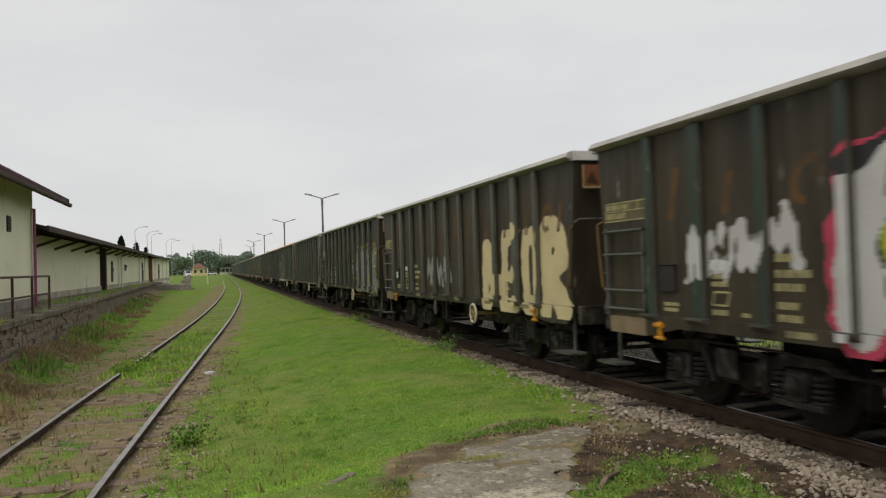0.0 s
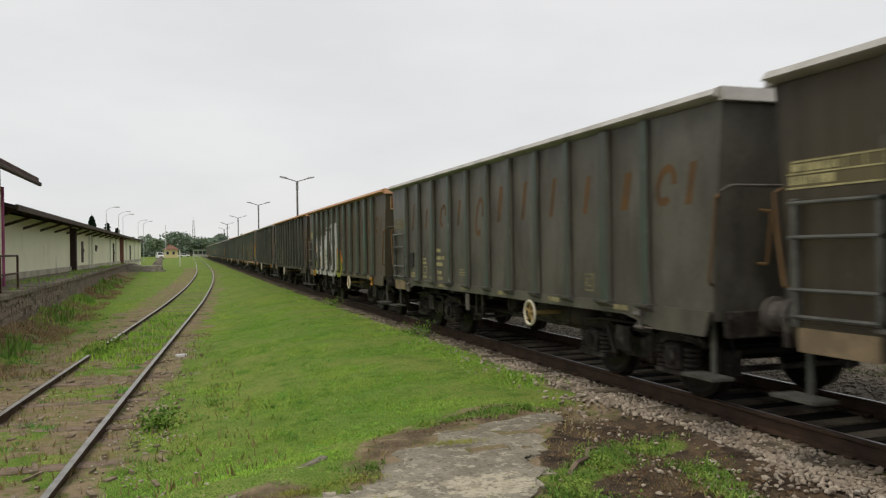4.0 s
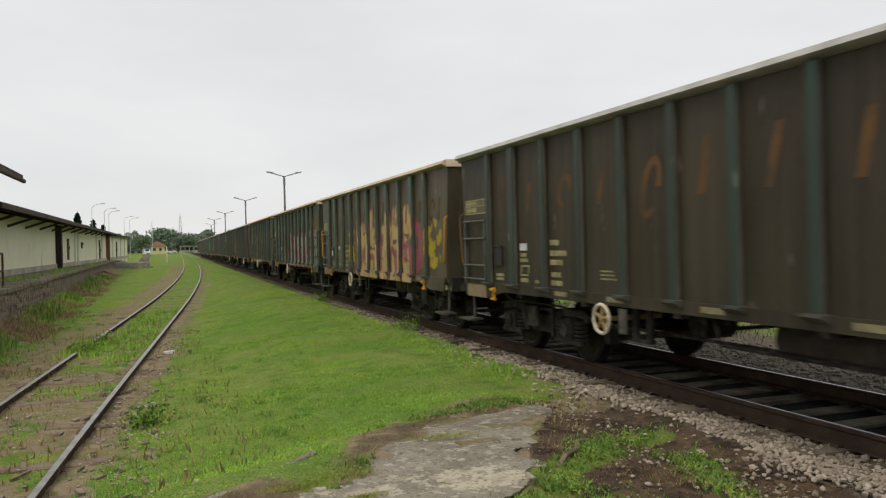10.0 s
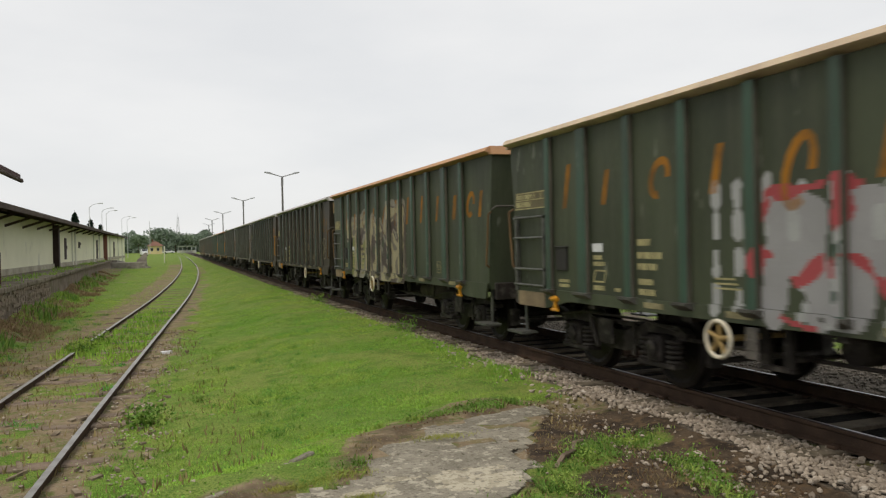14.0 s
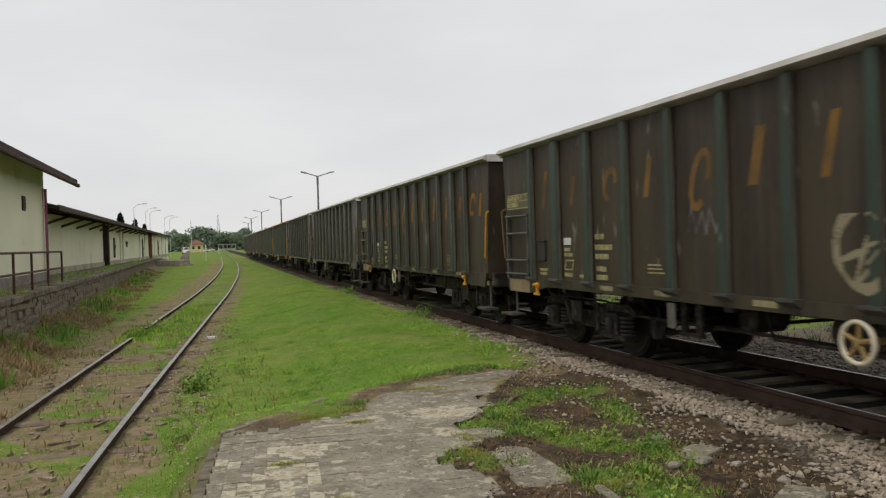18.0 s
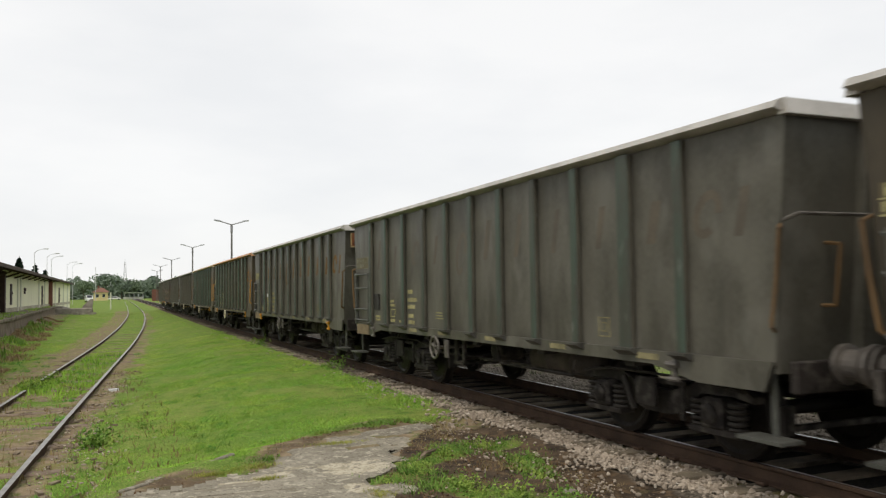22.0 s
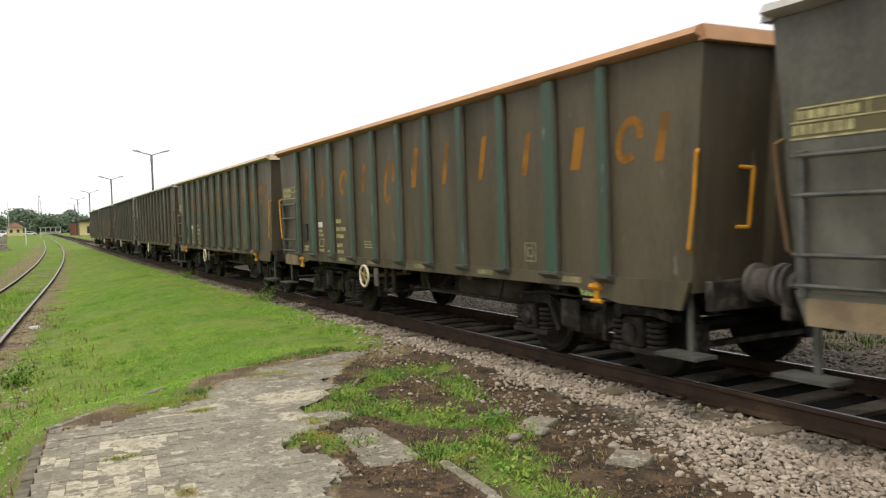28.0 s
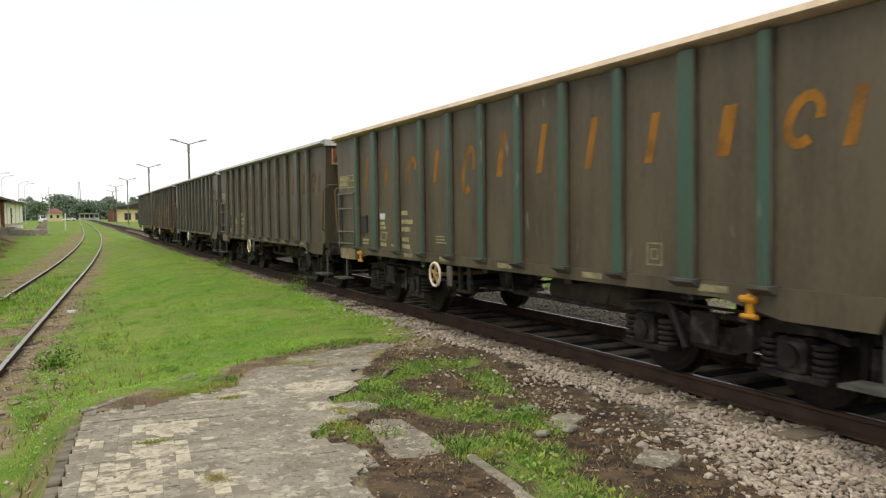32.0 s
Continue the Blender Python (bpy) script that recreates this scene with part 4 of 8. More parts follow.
def make_slabs():
    bp = thing("broken_slab_path", "cracked broken concrete slabs sunk in soil beyond the pavement", "paving", kind="structure")
    rows = [(1.85, 8.35, 0.62, 0.5, 12, 1), (2.3, 8.2, 0.6, 0.5, 30, 2), (2.25, 8.85, 0.7, 0.6, 22, 3), (2.75, 8.55, 0.55, 0.5, 15, 4), (2.75, 9.2, 0.7, 0.65, 5, 5), (3.2, 9.0, 0.5, 0.5, 4, 6),
            (3.3, 9.6, 0.75, 0.5, 20, 7), (3.75, 9.85, 0.55, 0.45, 14, 8), (2.65, 9.65, 0.5, 0.3, 0, 9), (2.36, 5.66, 0.44, 1.2, -4, 10), (2.42, 6.75, 0.35, 0.4, 10, 11), (2.55, 7.75, 0.5, 0.4, 20, 12), (3.74, 5.5, 0.5, 0.28, 30, 13)]
    for cx, cy, w, d, turn, seed in rows:
        part("slab", slab(bmesh.new(), cx, cy, w, d, turn, float(ground_z(cx, cy)) + 0.014, seed, 0.09, 8), M_SLAB, bp)
    kb = thing("fallen_kerb", "broken length of concrete kerb lying in soil", "kerb")
    bm = bmesh.new()
    box(bm, -0.04, -0.36, -0.06, 0.04, 0.36, 0.06, 0.015)
    o = part("kerb_stone", bm, M_SLAB, kb)
    o.matrix_basis = pose(2.57, 4.6, -0.1, 1, 3, -3)
    same(o, pose(2.5, 3.86, -0.1, -1, -2, -5))
    st = slab(bmesh.new(), 3.72, 4.3, 0.4, 0.32, 25, float(ground_z(3.72, 4.3)) + 0.022, 21, 0.1, 8)
    tagged(part("loose_slab", st, M_SLAB), "loose pale concrete slab lying on dark soil", "slab")
    for i, (x, y, w) in enumerate(((2.11, 6.93, 0.16), (3.6, 5.2, 0.16), (3.85, 5.15, 0.1), (3.35, 5.2, 0.12), (3.7, 6.0, 0.11), (3.95, 4.75, 0.12), (2.8, 4.9, 0.08), (3.5, 4.6, 0.07))):
        r = random.Random(40 + i)
        b = bmesh.new()
        bmesh.ops.create_icosphere(b, subdivisions=2, radius=0.5)
        for v in b.verts:
            q = v.co * r.uniform(0.85, 1.1) + Vector((0.12 * math.sin(5 * v.co.y + i), 0.1 * math.sin(6 * v.co.x), 0))
            v.co = Vector((x + q.x * w, y + q.y * w * 0.75, float(ground_z(x, y)) + 0.01 + q.z * w * 0.5))
        tagged(part("rubble_stone", b, M_CONC), "small pale lump of broken concrete", "stone", "rubble by the pavement")


make_pavement()
make_slabs()


# ---- goods shed, its platform and the taller gatehouse ----
SHED = Matrix.Translation((-5.1, 34.0, 0)) @ pose(0, 0, 0, 0, 0, -1.0)
DECK = 0.62


def make_shed():
    s = thing("goods_shed", "long cream-plastered goods shed with a dark overhanging roof", "building", SHED)
    L = 92.0
    face = lambda y: -1.7 + 1.45 * y / L
    bm = bmesh.new()
    prism(bm, [(face(0), 0.0), (face(L), L), (-9.5, L), (-9.5, 0.0)], -0.6, 3.5, "z")
    part("wall", bm, M_PLASTER, s, "cream plastered wall, stained")
    bm = bmesh.new()
    prism(bm, [(0.12, 3.34), (0.12, 3.46), (-5.6, 5.0), (-11.2, 3.46), (-11.2, 3.34), (-5.6, 4.85)], -0.02, L + 0.6, "y")
    part("roof", bm, M_ROOF, s, "dark felt roof with deep eaves")
    part("fascia", boxes((0.1, -0.02, 3.28, 0.17, L + 0.6, 3.49)), M_BEAM, s)
    src = None
    for y in np.arange(2.0, L - 26, 4.4):
        if src is None:
            bm = bmesh.new()
            prism(bm, [(0.05, 3.32), (-1.7, 3.78), (-1.7, 3.64), (0.05, 3.2)], -0.07, 0.07, "y")
            prism(bm, [(-0.5, 3.34), (-1.7, 2.95), (-1.7, 2.82), (-0.4, 3.26)], -0.05, 0.05, "y")
            src = part("canopy_bracket", bm, M_BEAM, s)
            src.matrix_basis = pose(0, y, 0)
        else:
            same(src, pose(0, y, 0))
    for y in (25.6, 60.0):
        x = face(y)
        part("dividing_pier", boxes((x - 0.1, y - 0.3, -0.2, x + 0.35, y + 0.3, 3.38), bev=0.02), M_BRICK if y > 30 else M_DOOR, s, "dark red-brown pier")
    for y in (34.5, 36.2, 49.7, 55.0, 67.0, 79.0, 86.0):
        x = face(y)
        part("pilaster", boxes((x - 0.1, y - 0.16, -0.2, x + 0.1, y + 0.16, 3.4), bev=0.01), M_PLASTER2, s)
    for y, z0, z1, w in ((31.0, 1.1, 2.6, 0.9), (39.0, 1.9, 2.4, 0.9), (53.0, DECK, 2.7, 1.2), (73.0, DECK, 2.7, 1.5)):
        x = face(y)
        d = part("shed_door", boxes((x - 0.1, y - w / 2, z0, x + 0.05, y + w / 2, z1), bev=0.01), M_DOOR, s, "dark brown sliding door")
        part("door_handle", boxes((x + 0.045, y + w / 2 - 0.15, (z0 + z1) / 2, x + 0.1, y + w / 2 - 0.1, (z0 + z1) / 2 + 0.2)), M_RAILING, d)
    bm = bmesh.new()
    prism(bm, [(face(0) + 0.08, 0.0), (face(L) + 0.08, L), (face(L) - 0.1, L), (face(0) - 0.1, 0.0)], DECK - 0.02, DECK + 0.28, "z")
    part("plinth", bm, surface("grimy_cream_plinth", (0.5, 0.47, 0.36), (0.3, 0.27, 0.2), 0.9, 0, 25, 1.0, 0.8, 0.1), s, "grimy cream plinth")
    return s


def make_gatehouse():
    g = thing("gatehouse", "taller cream-plastered building with a dark pitched roof", "building", SHED)
    bm = bmesh.new()
    prism(bm, [(-0.35, -0.6), (-0.35, 4.84), (-4.7, 7.25), (-9.0, 4.84), (-9.0, -0.6)], -17.0, -0.05, "y")
    part("wall", bm, M_PLASTER, g, "cream plastered wall")
    bm = bmesh.new()
    prism(bm, [(0.72, 4.2), (0.72, 4.5), (-4.7, 7.62), (-10.0, 4.5), (-10.0, 4.2), (-4.7, 7.32)], -17.6, 0.9, "y")
    part("roof", bm, surface("purple_brown_roof", (0.1, 0.062, 0.058), (0.06, 0.04, 0.038), 0.85, 0, 30, 0.8, 0.8, 0.15), g, "dark purple-brown pitched roof")
    part("gutter", boxes((0.7, -17.6, 4.2, 0.82, 0.9, 4.34), bev=0.03), M_BEAM, g)
    part("corner_quoin", boxes((-0.5, -0.4, -0.2, -0.3, -0.02, 4.1), bev=0.01), M_PLASTER2, g)
    pipe_bm = tube(bmesh.new(), (-0.2, -0.55, 0.6), (-0.2, -0.55, 4.05), 0.05, 8)
    part("downpipe", pipe_bm, spray("faded_magenta_pipe", (0.3, 0.07, 0.16)), g, "faded magenta downpipe")
    v = part("wall_vent", boxes((-0.36, -3.9, 3.1, -0.31, -3.45, 3.6), bev=0.01), M_DOOR, g, "small dark wall vent")
    for z in (3.2, 3.32, 3.44):
        part("vent_slat", boxes((-0.31, -3.88, z, -0.29, -3.47, z + 0.05)), M_BEAM, v)
    part("plinth", boxes((-0.36, -17.0, DECK - 0.02, -0.28, -0.06, DECK + 0.3)), M_CONC, g)
    return g


def make_platform():
    p = thing("loading_platform", "old raised loading platform with rubble wall and stained edge stones", "platform", kind="structure")
    bm = bmesh.new()
    prism(bm, [(-16, -1.2), (-4.12, -1.2), (-4.2, DECK - 0.1), (-16, DECK - 0.04)], 4.0, 96.0, "y")
    part("retaining_wall", bm, M_MASONRY, p, "mossy rubble retaining wall")
    bm = boxes((-16, 4.0, DECK - 0.05, -4.7, 96.0, DECK - 0.01))
    part("deck", bm, surface("dirty_platform_deck", (0.21, 0.18, 0.14), (0.12, 0.105, 0.08), 0.95, 0, 20, 0.8, 0.9, 0.3, (0.09, 0.12, 0.04), (0.55, 0.66), 0.9), p, "dirty weed-grown platform surface")
    src = None
    r = random.Random(8)
    for i in range(76):
        y = 4.6 + i * 1.2
        if src is None:
            src = part("edge_stone", boxes((-0.3, -0.59, -0.16, 0.3, 0.59, 0.0), bev=0.02), surface("stained_edge_stone", (0.25, 0.215, 0.165), (0.12, 0.1, 0.074), 0.92, 0, 40, 2.0, 0.9, 0.3, (0.1, 0.1, 0.05), (0.56, 0.68), 2.0), p, "stained concrete edge stone")
            src.matrix_basis = pose(-4.38, y, DECK + 0.005)
        else:
            same(src, pose(-4.38 + r.uniform(-0.03, 0.03), y, DECK + r.uniform(-0.015, 0.012), r.uniform(-0.6, 0.6), 0, r.uniform(-0.6, 0.6)))
    # rough coursed stones set in the face
    m_rub = surface("rubble_stone_face", (0.33, 0.27, 0.205), (0.165, 0.132, 0.1), 0.95, 0, 14, 4.0, 0.95, 0.4, (0.085, 0.09, 0.05), (0.56, 0.7), 3.0)
    st, z = None, -0.62
    while z < 0.42:
        h = r.uniform(0.14, 0.24)
        y = 14.0 + r.uniform(0, 0.3)
        while y < 41:
            w = r.uniform(0.3, 0.75)
            m = Matrix.Translation((-4.13 - 0.045 * (z + 0.6), y + w / 2, min(z + h / 2 + 0.05 * math.sin(y * 0.9 + z * 7), 0.4))) @ pose(0, 0, 0, r.uniform(-5, 5), 0, r.uniform(-3, 3)) @ Matrix.Diagonal((r.uniform(0.035, 0.06), w * r.uniform(0.78, 0.97), h * r.uniform(0.7, 0.96), 1))
            if st is None:
                bm = bmesh.new()
                box(bm, -0.5, -0.5, -0.5, 0.5, 0.5, 0.5, 0.12)
                for v in bm.verts:
                    v.co += Vector((r.uniform(-0.06, 0.06), r.uniform(-0.05, 0.05), r.uniform(-0.06, 0.06)))
                st = part("rubble_stone", bm, m_rub, p)
                st.matrix_basis = m
            else:
                if r.random() > 0.16:
                    same(st, m)
            y += w
        z += h
    # low wall that turns towards the siding, and the ramp at the far end
    part("end_wall", boxes((-4.9, 94.0, -0.5, -0.66, 95.9, 0.35), bev=0.05), M_CONC, p, "low stained concrete end wall")
    bm = bmesh.new()
    prism(bm, [(96.0, -0.4), (96.0, DECK - 0.02), (124, 0.0), (124, -0.4)], -4.9, -3.6, "x")
    part("end_ramp", bm, M_CONC, p, "pale concrete end ramp")
    return p


def make_railing():
    rl = thing("platform_railing", "rusty tubular railing on the platform edge", "railing")
    ys = (18.6, 20.6, 22.8, 25.2, 27.8, 30.6)
    for y in ys:
        part("post", boxes((-4.45, y - 0.03, DECK - 0.05, -4.39, y + 0.03, DECK + 1.05), bev=0.006), M_RAILING, rl)
    for z in (0.5, 1.05):
        part("bar", tube(bmesh.new(), (-4.42, ys[0] - 3, DECK + z), (-4.42, ys[-1], DECK + z), 0.03, 8), M_RAILING, rl)
    part("return_bar", tube(bmesh.new(), (-4.42, ys[-1], DECK + 1.05), (-5.3, ys[-1] + 0.2, DECK + 1.05), 0.03, 8), M_RAILING, rl)


make_shed()
make_gatehouse()
make_platform()
make_railing()


# ---- lamp masts beyond the train ----
def make_mast():
    s = thing("twin_lamp_mast", "grey concrete mast with two lamp heads", "lamp mast", group="lamp masts along the line")
    part("mast", tube(bmesh.new(), (0, 0, -0.5), (0, 0, 8.75), 0.13, 10, 0.09), M_MAST, s)
    part("collar", tube(bmesh.new(), (0, 0, 7.9), (0, 0, 8.75), 0.13, 10, 0.12), M_GALV, s)
    for sx in (-1, 1):
        a = part("arm", tube(bmesh.new(), (0, 0, 8.7), (sx * 0.95, 0, 8.98), 0.05, 8), M_GALV, s)
        bm = bmesh.new()
        prism(bm, [(sx * 0.9, 8.92), (sx * 1.75, 9.12), (sx * 1.72, 9.22), (sx * 1.2, 9.15), (sx * 0.88, 9.0)], -0.15, 0.15, "y")
        part("lamp_head", bm, M_LAMP, a, "grey lamp head")
    return s


mast = make_mast()
mast.matrix_basis = pose(12.45, 83.9, 0)
for i, (x, y) in enumerate(((13.0, 126.5), (13.7, 173.5), (14.2, 213.5), (16.2, 258))):
    copy_thing(mast, pose(x, y, 0, 0, 0, 3 * (i % 2)))


def make_street_lamp():
    s = thing("street_lamp", "tall thin grey street lamp with a curved arm", "street lamp", group="street lamps behind the shed")
    part("pole", tube(bmesh.new(), (0, 0, -0.3), (0, 0, 8.6), 0.06, 8, 0.035), M_PALE, s)
    bm = bmesh.new()
    pipe(bm, [(0, 0, 8.5), (0.5, 0, 8.95), (1.4, 0, 9.15)], 0.035, 6)
    part("arm", bm, M_PALE, s)
    part("lamp_head", boxes((1.3, -0.14, 9.08, 2.0, 0.14, 9.22), bev=0.04), M_PALE, s)
    return s


lampst = make_street_lamp()
lampst.matrix_basis = pose(-9.3, 141, 0)
for x, y in ((-8.3, 156), (-8.1, 166), (-6.4, 195), (-5.5, 203)):
    copy_thing(lampst, pose(x, y, 0))


# ---- distance: hut, cars, yellow building, mast, trees ----
def make_hut():
    h = thing("signal_hut", "small yellow-plastered hut with a red tiled roof", "hut", pose(0.75, 330, -0.2))
    part("wall", boxes((-2.5, 0, 0, 2.5, 5, 3.2)), M_YELLOW, h)
    bm = bmesh.new()
    vs = [bm.verts.new(p) for p in ((-3.1, -0.6, 3.1), (3.1, -0.6, 3.1), (3.1, 5.6, 3.1), (-3.1, 5.6, 3.1), (-0.6, 2.5, 4.9), (0.6, 2.5, 4.9))]
    for f in ((0, 1, 5, 4), (1, 2, 5), (2, 3, 4, 5), (3, 0, 4), (0, 3, 2, 1)):
        bm.faces.new([vs[i] for i in f])
    part("roof", bm, M_ROOFRED, h, "red tiled hipped roof")
    part("chimney", boxes((-1.2, 2.2, 4.0, -0.6, 2.8, 5.6)), M_BRICK, h)
    for x in (-1.2, 1.0):
        w = part("window", boxes((x - 0.45, -0.04, 1.2, x + 0.45, 0.02, 2.4)), M_GLASS, h)
        part("window_sill", boxes((x - 0.55, -0.06, 1.1, x + 0.55, -0.03, 1.2)), M_PLASTER2, w)
        part("window_lintel", boxes((x - 0.55, -0.06, 2.4, x + 0.55, -0.03, 2.5)), M_PLASTER2, w)
    p = thing("flag_pole", "tall thin pole beside the hut", "pole")
    part("pole", tube(bmesh.new(), (-1.1, 328, -0.2), (-1.1, 328, 12.4), 0.13, 6, 0.08), M_PALE, p)


def make_car(label, x, y, turn, height=1.5, length=4.2):
    c = thing("car", label, "car", pose(x, y, float(ground_z(x, y)), 0, 0, turn), "parked cars")
    k = height / 1.5
    bm = bmesh.new()
    pts = [(-length / 2, 0.35), (-length / 2, 0.8 * k), (-length * 0.28, 0.92 * k), (-length * 0.14, height), (length * 0.36, height), (length / 2, 0.9 * k), (length / 2, 0.35)]
    prism(bm, pts, -0.85, 0.85, "x")
    bmesh.ops.bevel(bm, geom=list(bm.edges), offset=0.06, segments=2, affect="EDGES")
    part("body", bm, M_CARWHITE, c, "white painted body")
    bm = bmesh.new()
    prism(bm, [(-length * 0.25, 0.95 * k), (-length * 0.14, height - 0.1), (length * 0.34, height - 0.1), (length * 0.44, 0.95 * k)], -0.862, 0.862, "x")
    part("side_window", bm, M_GLASS, c)
    bm = bmesh.new()
    prism(bm, [(-length * 0.285, 0.93 * k), (-length * 0.155, height - 0.06), (-length * 0.14, height - 0.08), (-length * 0.26, 0.93 * k)], -0.7, 0.7, "x")
    part("windscreen", bm, M_GLASS, c)
    for sx in (-0.8, 0.8):
        for sy in (-length * 0.31, length * 0.31):
            o = part("wheel", tube(bmesh.new(), (sx - 0.1, sy, 0.31), (sx + 0.1, sy, 0.31), 0.31, 12), M_TYRE, c)


def make_yellow_building():
    h = thing("station_building", "long yellow-plastered yard building with dark openings", "building", pose(17.0, 258, -0.3, 0, 0, -3))
    part("wall", boxes((0.0, 0, 0, 22, 12, 4.0)), M_YELLOW, h)
    bm = bmesh.new()
    prism(bm, [(-0.8, 3.9), (22.8, 3.9), (22.8, 4.1), (11, 6.3), (-0.8, 4.3)], -0.8, 12.8, "y")
    part("roof", bm, M_ROOF, h)
    part("end_bay", boxes((-2.2, 1, 0, -0.01, 10, 3.6)), M_BRICK, h, "dark red brick end bay")
    for x in (3.2, 6.2, 9.2, 12.5, 15.5):
        w = part("window", boxes((x - 0.9, -0.05, 0.6, x + 0.9, 0.03, 2.7)), M_GLASS, h)
        part("window_bar", boxes((x - 0.05, -0.08, 0.6, x + 0.05, -0.05, 2.7)), M_BEAM, w)


def make_lattice_mast():
    t = thing("lattice_mast", "tall grey steel lattice mast in the distance", "mast", pose(24.5, 880, -0.5))
    H = 36.0
    for sx, sy in ((-1, -1), (1, -1), (1, 1), (-1, 1)):
        part("leg", tube(bmesh.new(), (sx * 2.4, sy * 2.4, 0), (sx * 0.5, sy * 0.5, H), 0.22, 5, 0.14), M_GALV, t)
    for k in range(9):
        z0, z1 = H * k / 9, H * (k + 1) / 9
        w0, w1 = 2.4 - 1.9 * k / 9, 2.4 - 1.9 * (k + 1) / 9
        bm = bmesh.new()
        for a, b in (((-w0, -w0), (w1, -w1)), ((w0, -w0), (-w1, -w1)), ((w0, w0), (w1, -w1)), ((-w0, -w0), (-w1, w1))):
            tube(bm, (*a, z0), (*b, z1), 0.1, 4)
        part("brace", bm, M_GALV, t)
    part("aerial", tube(bmesh.new(), (0, 0, H), (0, 0, H + 3), 0.08, 5), M_GALV, t)


def leaves(places, sizes, rnd):
    """Small leaf quads of random turn about the given places."""
    k = len(places)
    a, b = rnd.normal(size=(k, 3)), rnd.normal(size=(k, 3))
    a /= np.linalg.norm(a, axis=1, keepdims=True)
    b = np.cross(a, b)
    b /= np.linalg.norm(b, axis=1, keepdims=True)
    s = np.asarray(sizes)[:, None]
    p = np.asarray(places)
    v = np.stack([p - a * s - b * s * 0.6, p + a * s - b * s * 0.6, p + a * s + b * s * 0.6, p - a * s + b * s * 0.6], 1)
    return v.reshape(-1, 3).tolist(), np.arange(4 * k).reshape(-1, 4).tolist()


def make_tree(x, y, height, width, seed, label, mat):
    rnd = np.random.default_rng(seed)
    t = thing("tree", label, "tree", pose(x, y, float(ground_z(x, y)) - 0.2), "trees in the distance")
    bm = tube(bmesh.new(), (0, 0, 0), (0, 0, height * 0.55), height * 0.025, 7, height * 0.012)
    part("trunk", bm, M_BARK, t)
    centres = []
    for i in range(7):
        a, q = rnd.uniform(0, math.tau), rnd.uniform(0.12, 0.36) * width
        end = (q * math.cos(a), q * math.sin(a), height * rnd.uniform(0.5, 0.85))
        part("limb", tube(bmesh.new(), (0, 0, height * rnd.uniform(0.25, 0.5)), end, height * 0.01, 5, height * 0.004), M_BARK, t)
        centres.append(end)
    centres.append((0, 0, height * 0.85))
    pts = np.concatenate([np.array(c) + rnd.normal(size=(130, 3)) * np.array((0.15 * width, 0.15 * width, 0.1 * height)) for c in centres])
    pts = pts[(pts[:, 2] < height * 1.02) & (pts[:, 2] > height * 0.22)]
    v, f = leaves(pts, rnd.uniform(0.02, 0.05, len(pts)) * height, rnd)
    soup("crown", v, f, mat, t)
    return t


def make_conifer(x, y, height, seed):
    rnd = np.random.default_rng(seed)
    t = thing("conifer", "dark pointed spruce behind the shed", "tree", pose(x, y, -0.3), "spruces behind the shed")
    part("trunk", tube(bmesh.new(), (0, 0, 0), (0, 0, height), 0.2, 7, 0.03), M_BARK, t)
    pts = []
    for k in range(13):
        z = height * (0.2 + 0.78 * k / 13)
        r = 0.26 * height * (1 - k / 13.5)
        for j in range(9):
            a = rnd.uniform(0, math.tau)
            q = rnd.uniform(0.2, 1.0, 9) * r
            pts.append(np.stack([q * math.cos(a), q * math.sin(a), z - q * 0.35 + rnd.normal(size=9) * 0.1], -1))
    pts = np.concatenate(pts)
    v, f = leaves(pts, rnd.uniform(0.12, 0.3, len(pts)), rnd)
    soup("crown", v, f, M_CONIFER, t)


def make_woods():
    rnd = np.random.default_rng(77)
    v, f = [], []
    for x0, x1, y, h, k in ((-70, 70, 520, 12.5, 9000), (-40, 60, 600, 15, 5200), (30, 260, 430, 10.0, 8000), (-260, -60, 430, 10.5, 4500), (-30, 40, 470, 8.0, 5200)):
        x = rnd.uniform(x0, x1, k)
        top = h * (0.66 + 0.18 * np.sin(x * 0.11 + y) + 0.16 * np.sin(x * 0.37 + 1.3 * y) + 0.1 * np.sin(x * 0.9))
        z = top * rnd.uniform(0, 1, k) ** 0.7 - 0.5
        a, b = leaves(np.stack([x, y + rnd.uniform(-14, 14, k), z], -1), rnd.uniform(0.4, 1.0, k), rnd)
        f += [[q + len(v) for q in face] for face in b]
        v += a
    tagged(soup("far_woods", v, f, (M_LEAF2,)), "distant belt of dark green trees", "woods", kind="stuff")


make_hut()
make_car("white van parked on the road by the hut", -2.6, 262, 8, 2.1, 5.0)
make_car("white car parked beyond the crossing", 3.6, 360, 85)
make_car("pale car parked beyond the crossing", 6.5, 365, 80)
make_yellow_building()
make_lattice_mast()
make_woods()
for i, (x, y, h, w) in enumerate(((2.2, 430, 12.5, 15), (-7, 440, 9.5, 11), (11, 450, 10.5, 11), (17, 455, 10, 11), (27, 440, 11, 12), (38, 420, 9, 10), (-14, 420, 8, 9), (-21, 400, 8, 9), (52, 400, 9, 10), (66, 380, 9, 11))):
    make_tree(x, y, h, w, 100 + i, "bushy broad-leaved tree far across the yard", M_LEAF if i % 2 else M_LEAF2)
for i, (x, y, h) in enumerate(((-11.5, 142, 8.4), (-9.9, 152, 7.6), (-9.4, 171, 7.2), (-16.2, 118, 7.0))):
    make_conifer(x, y, h, 200 + i)


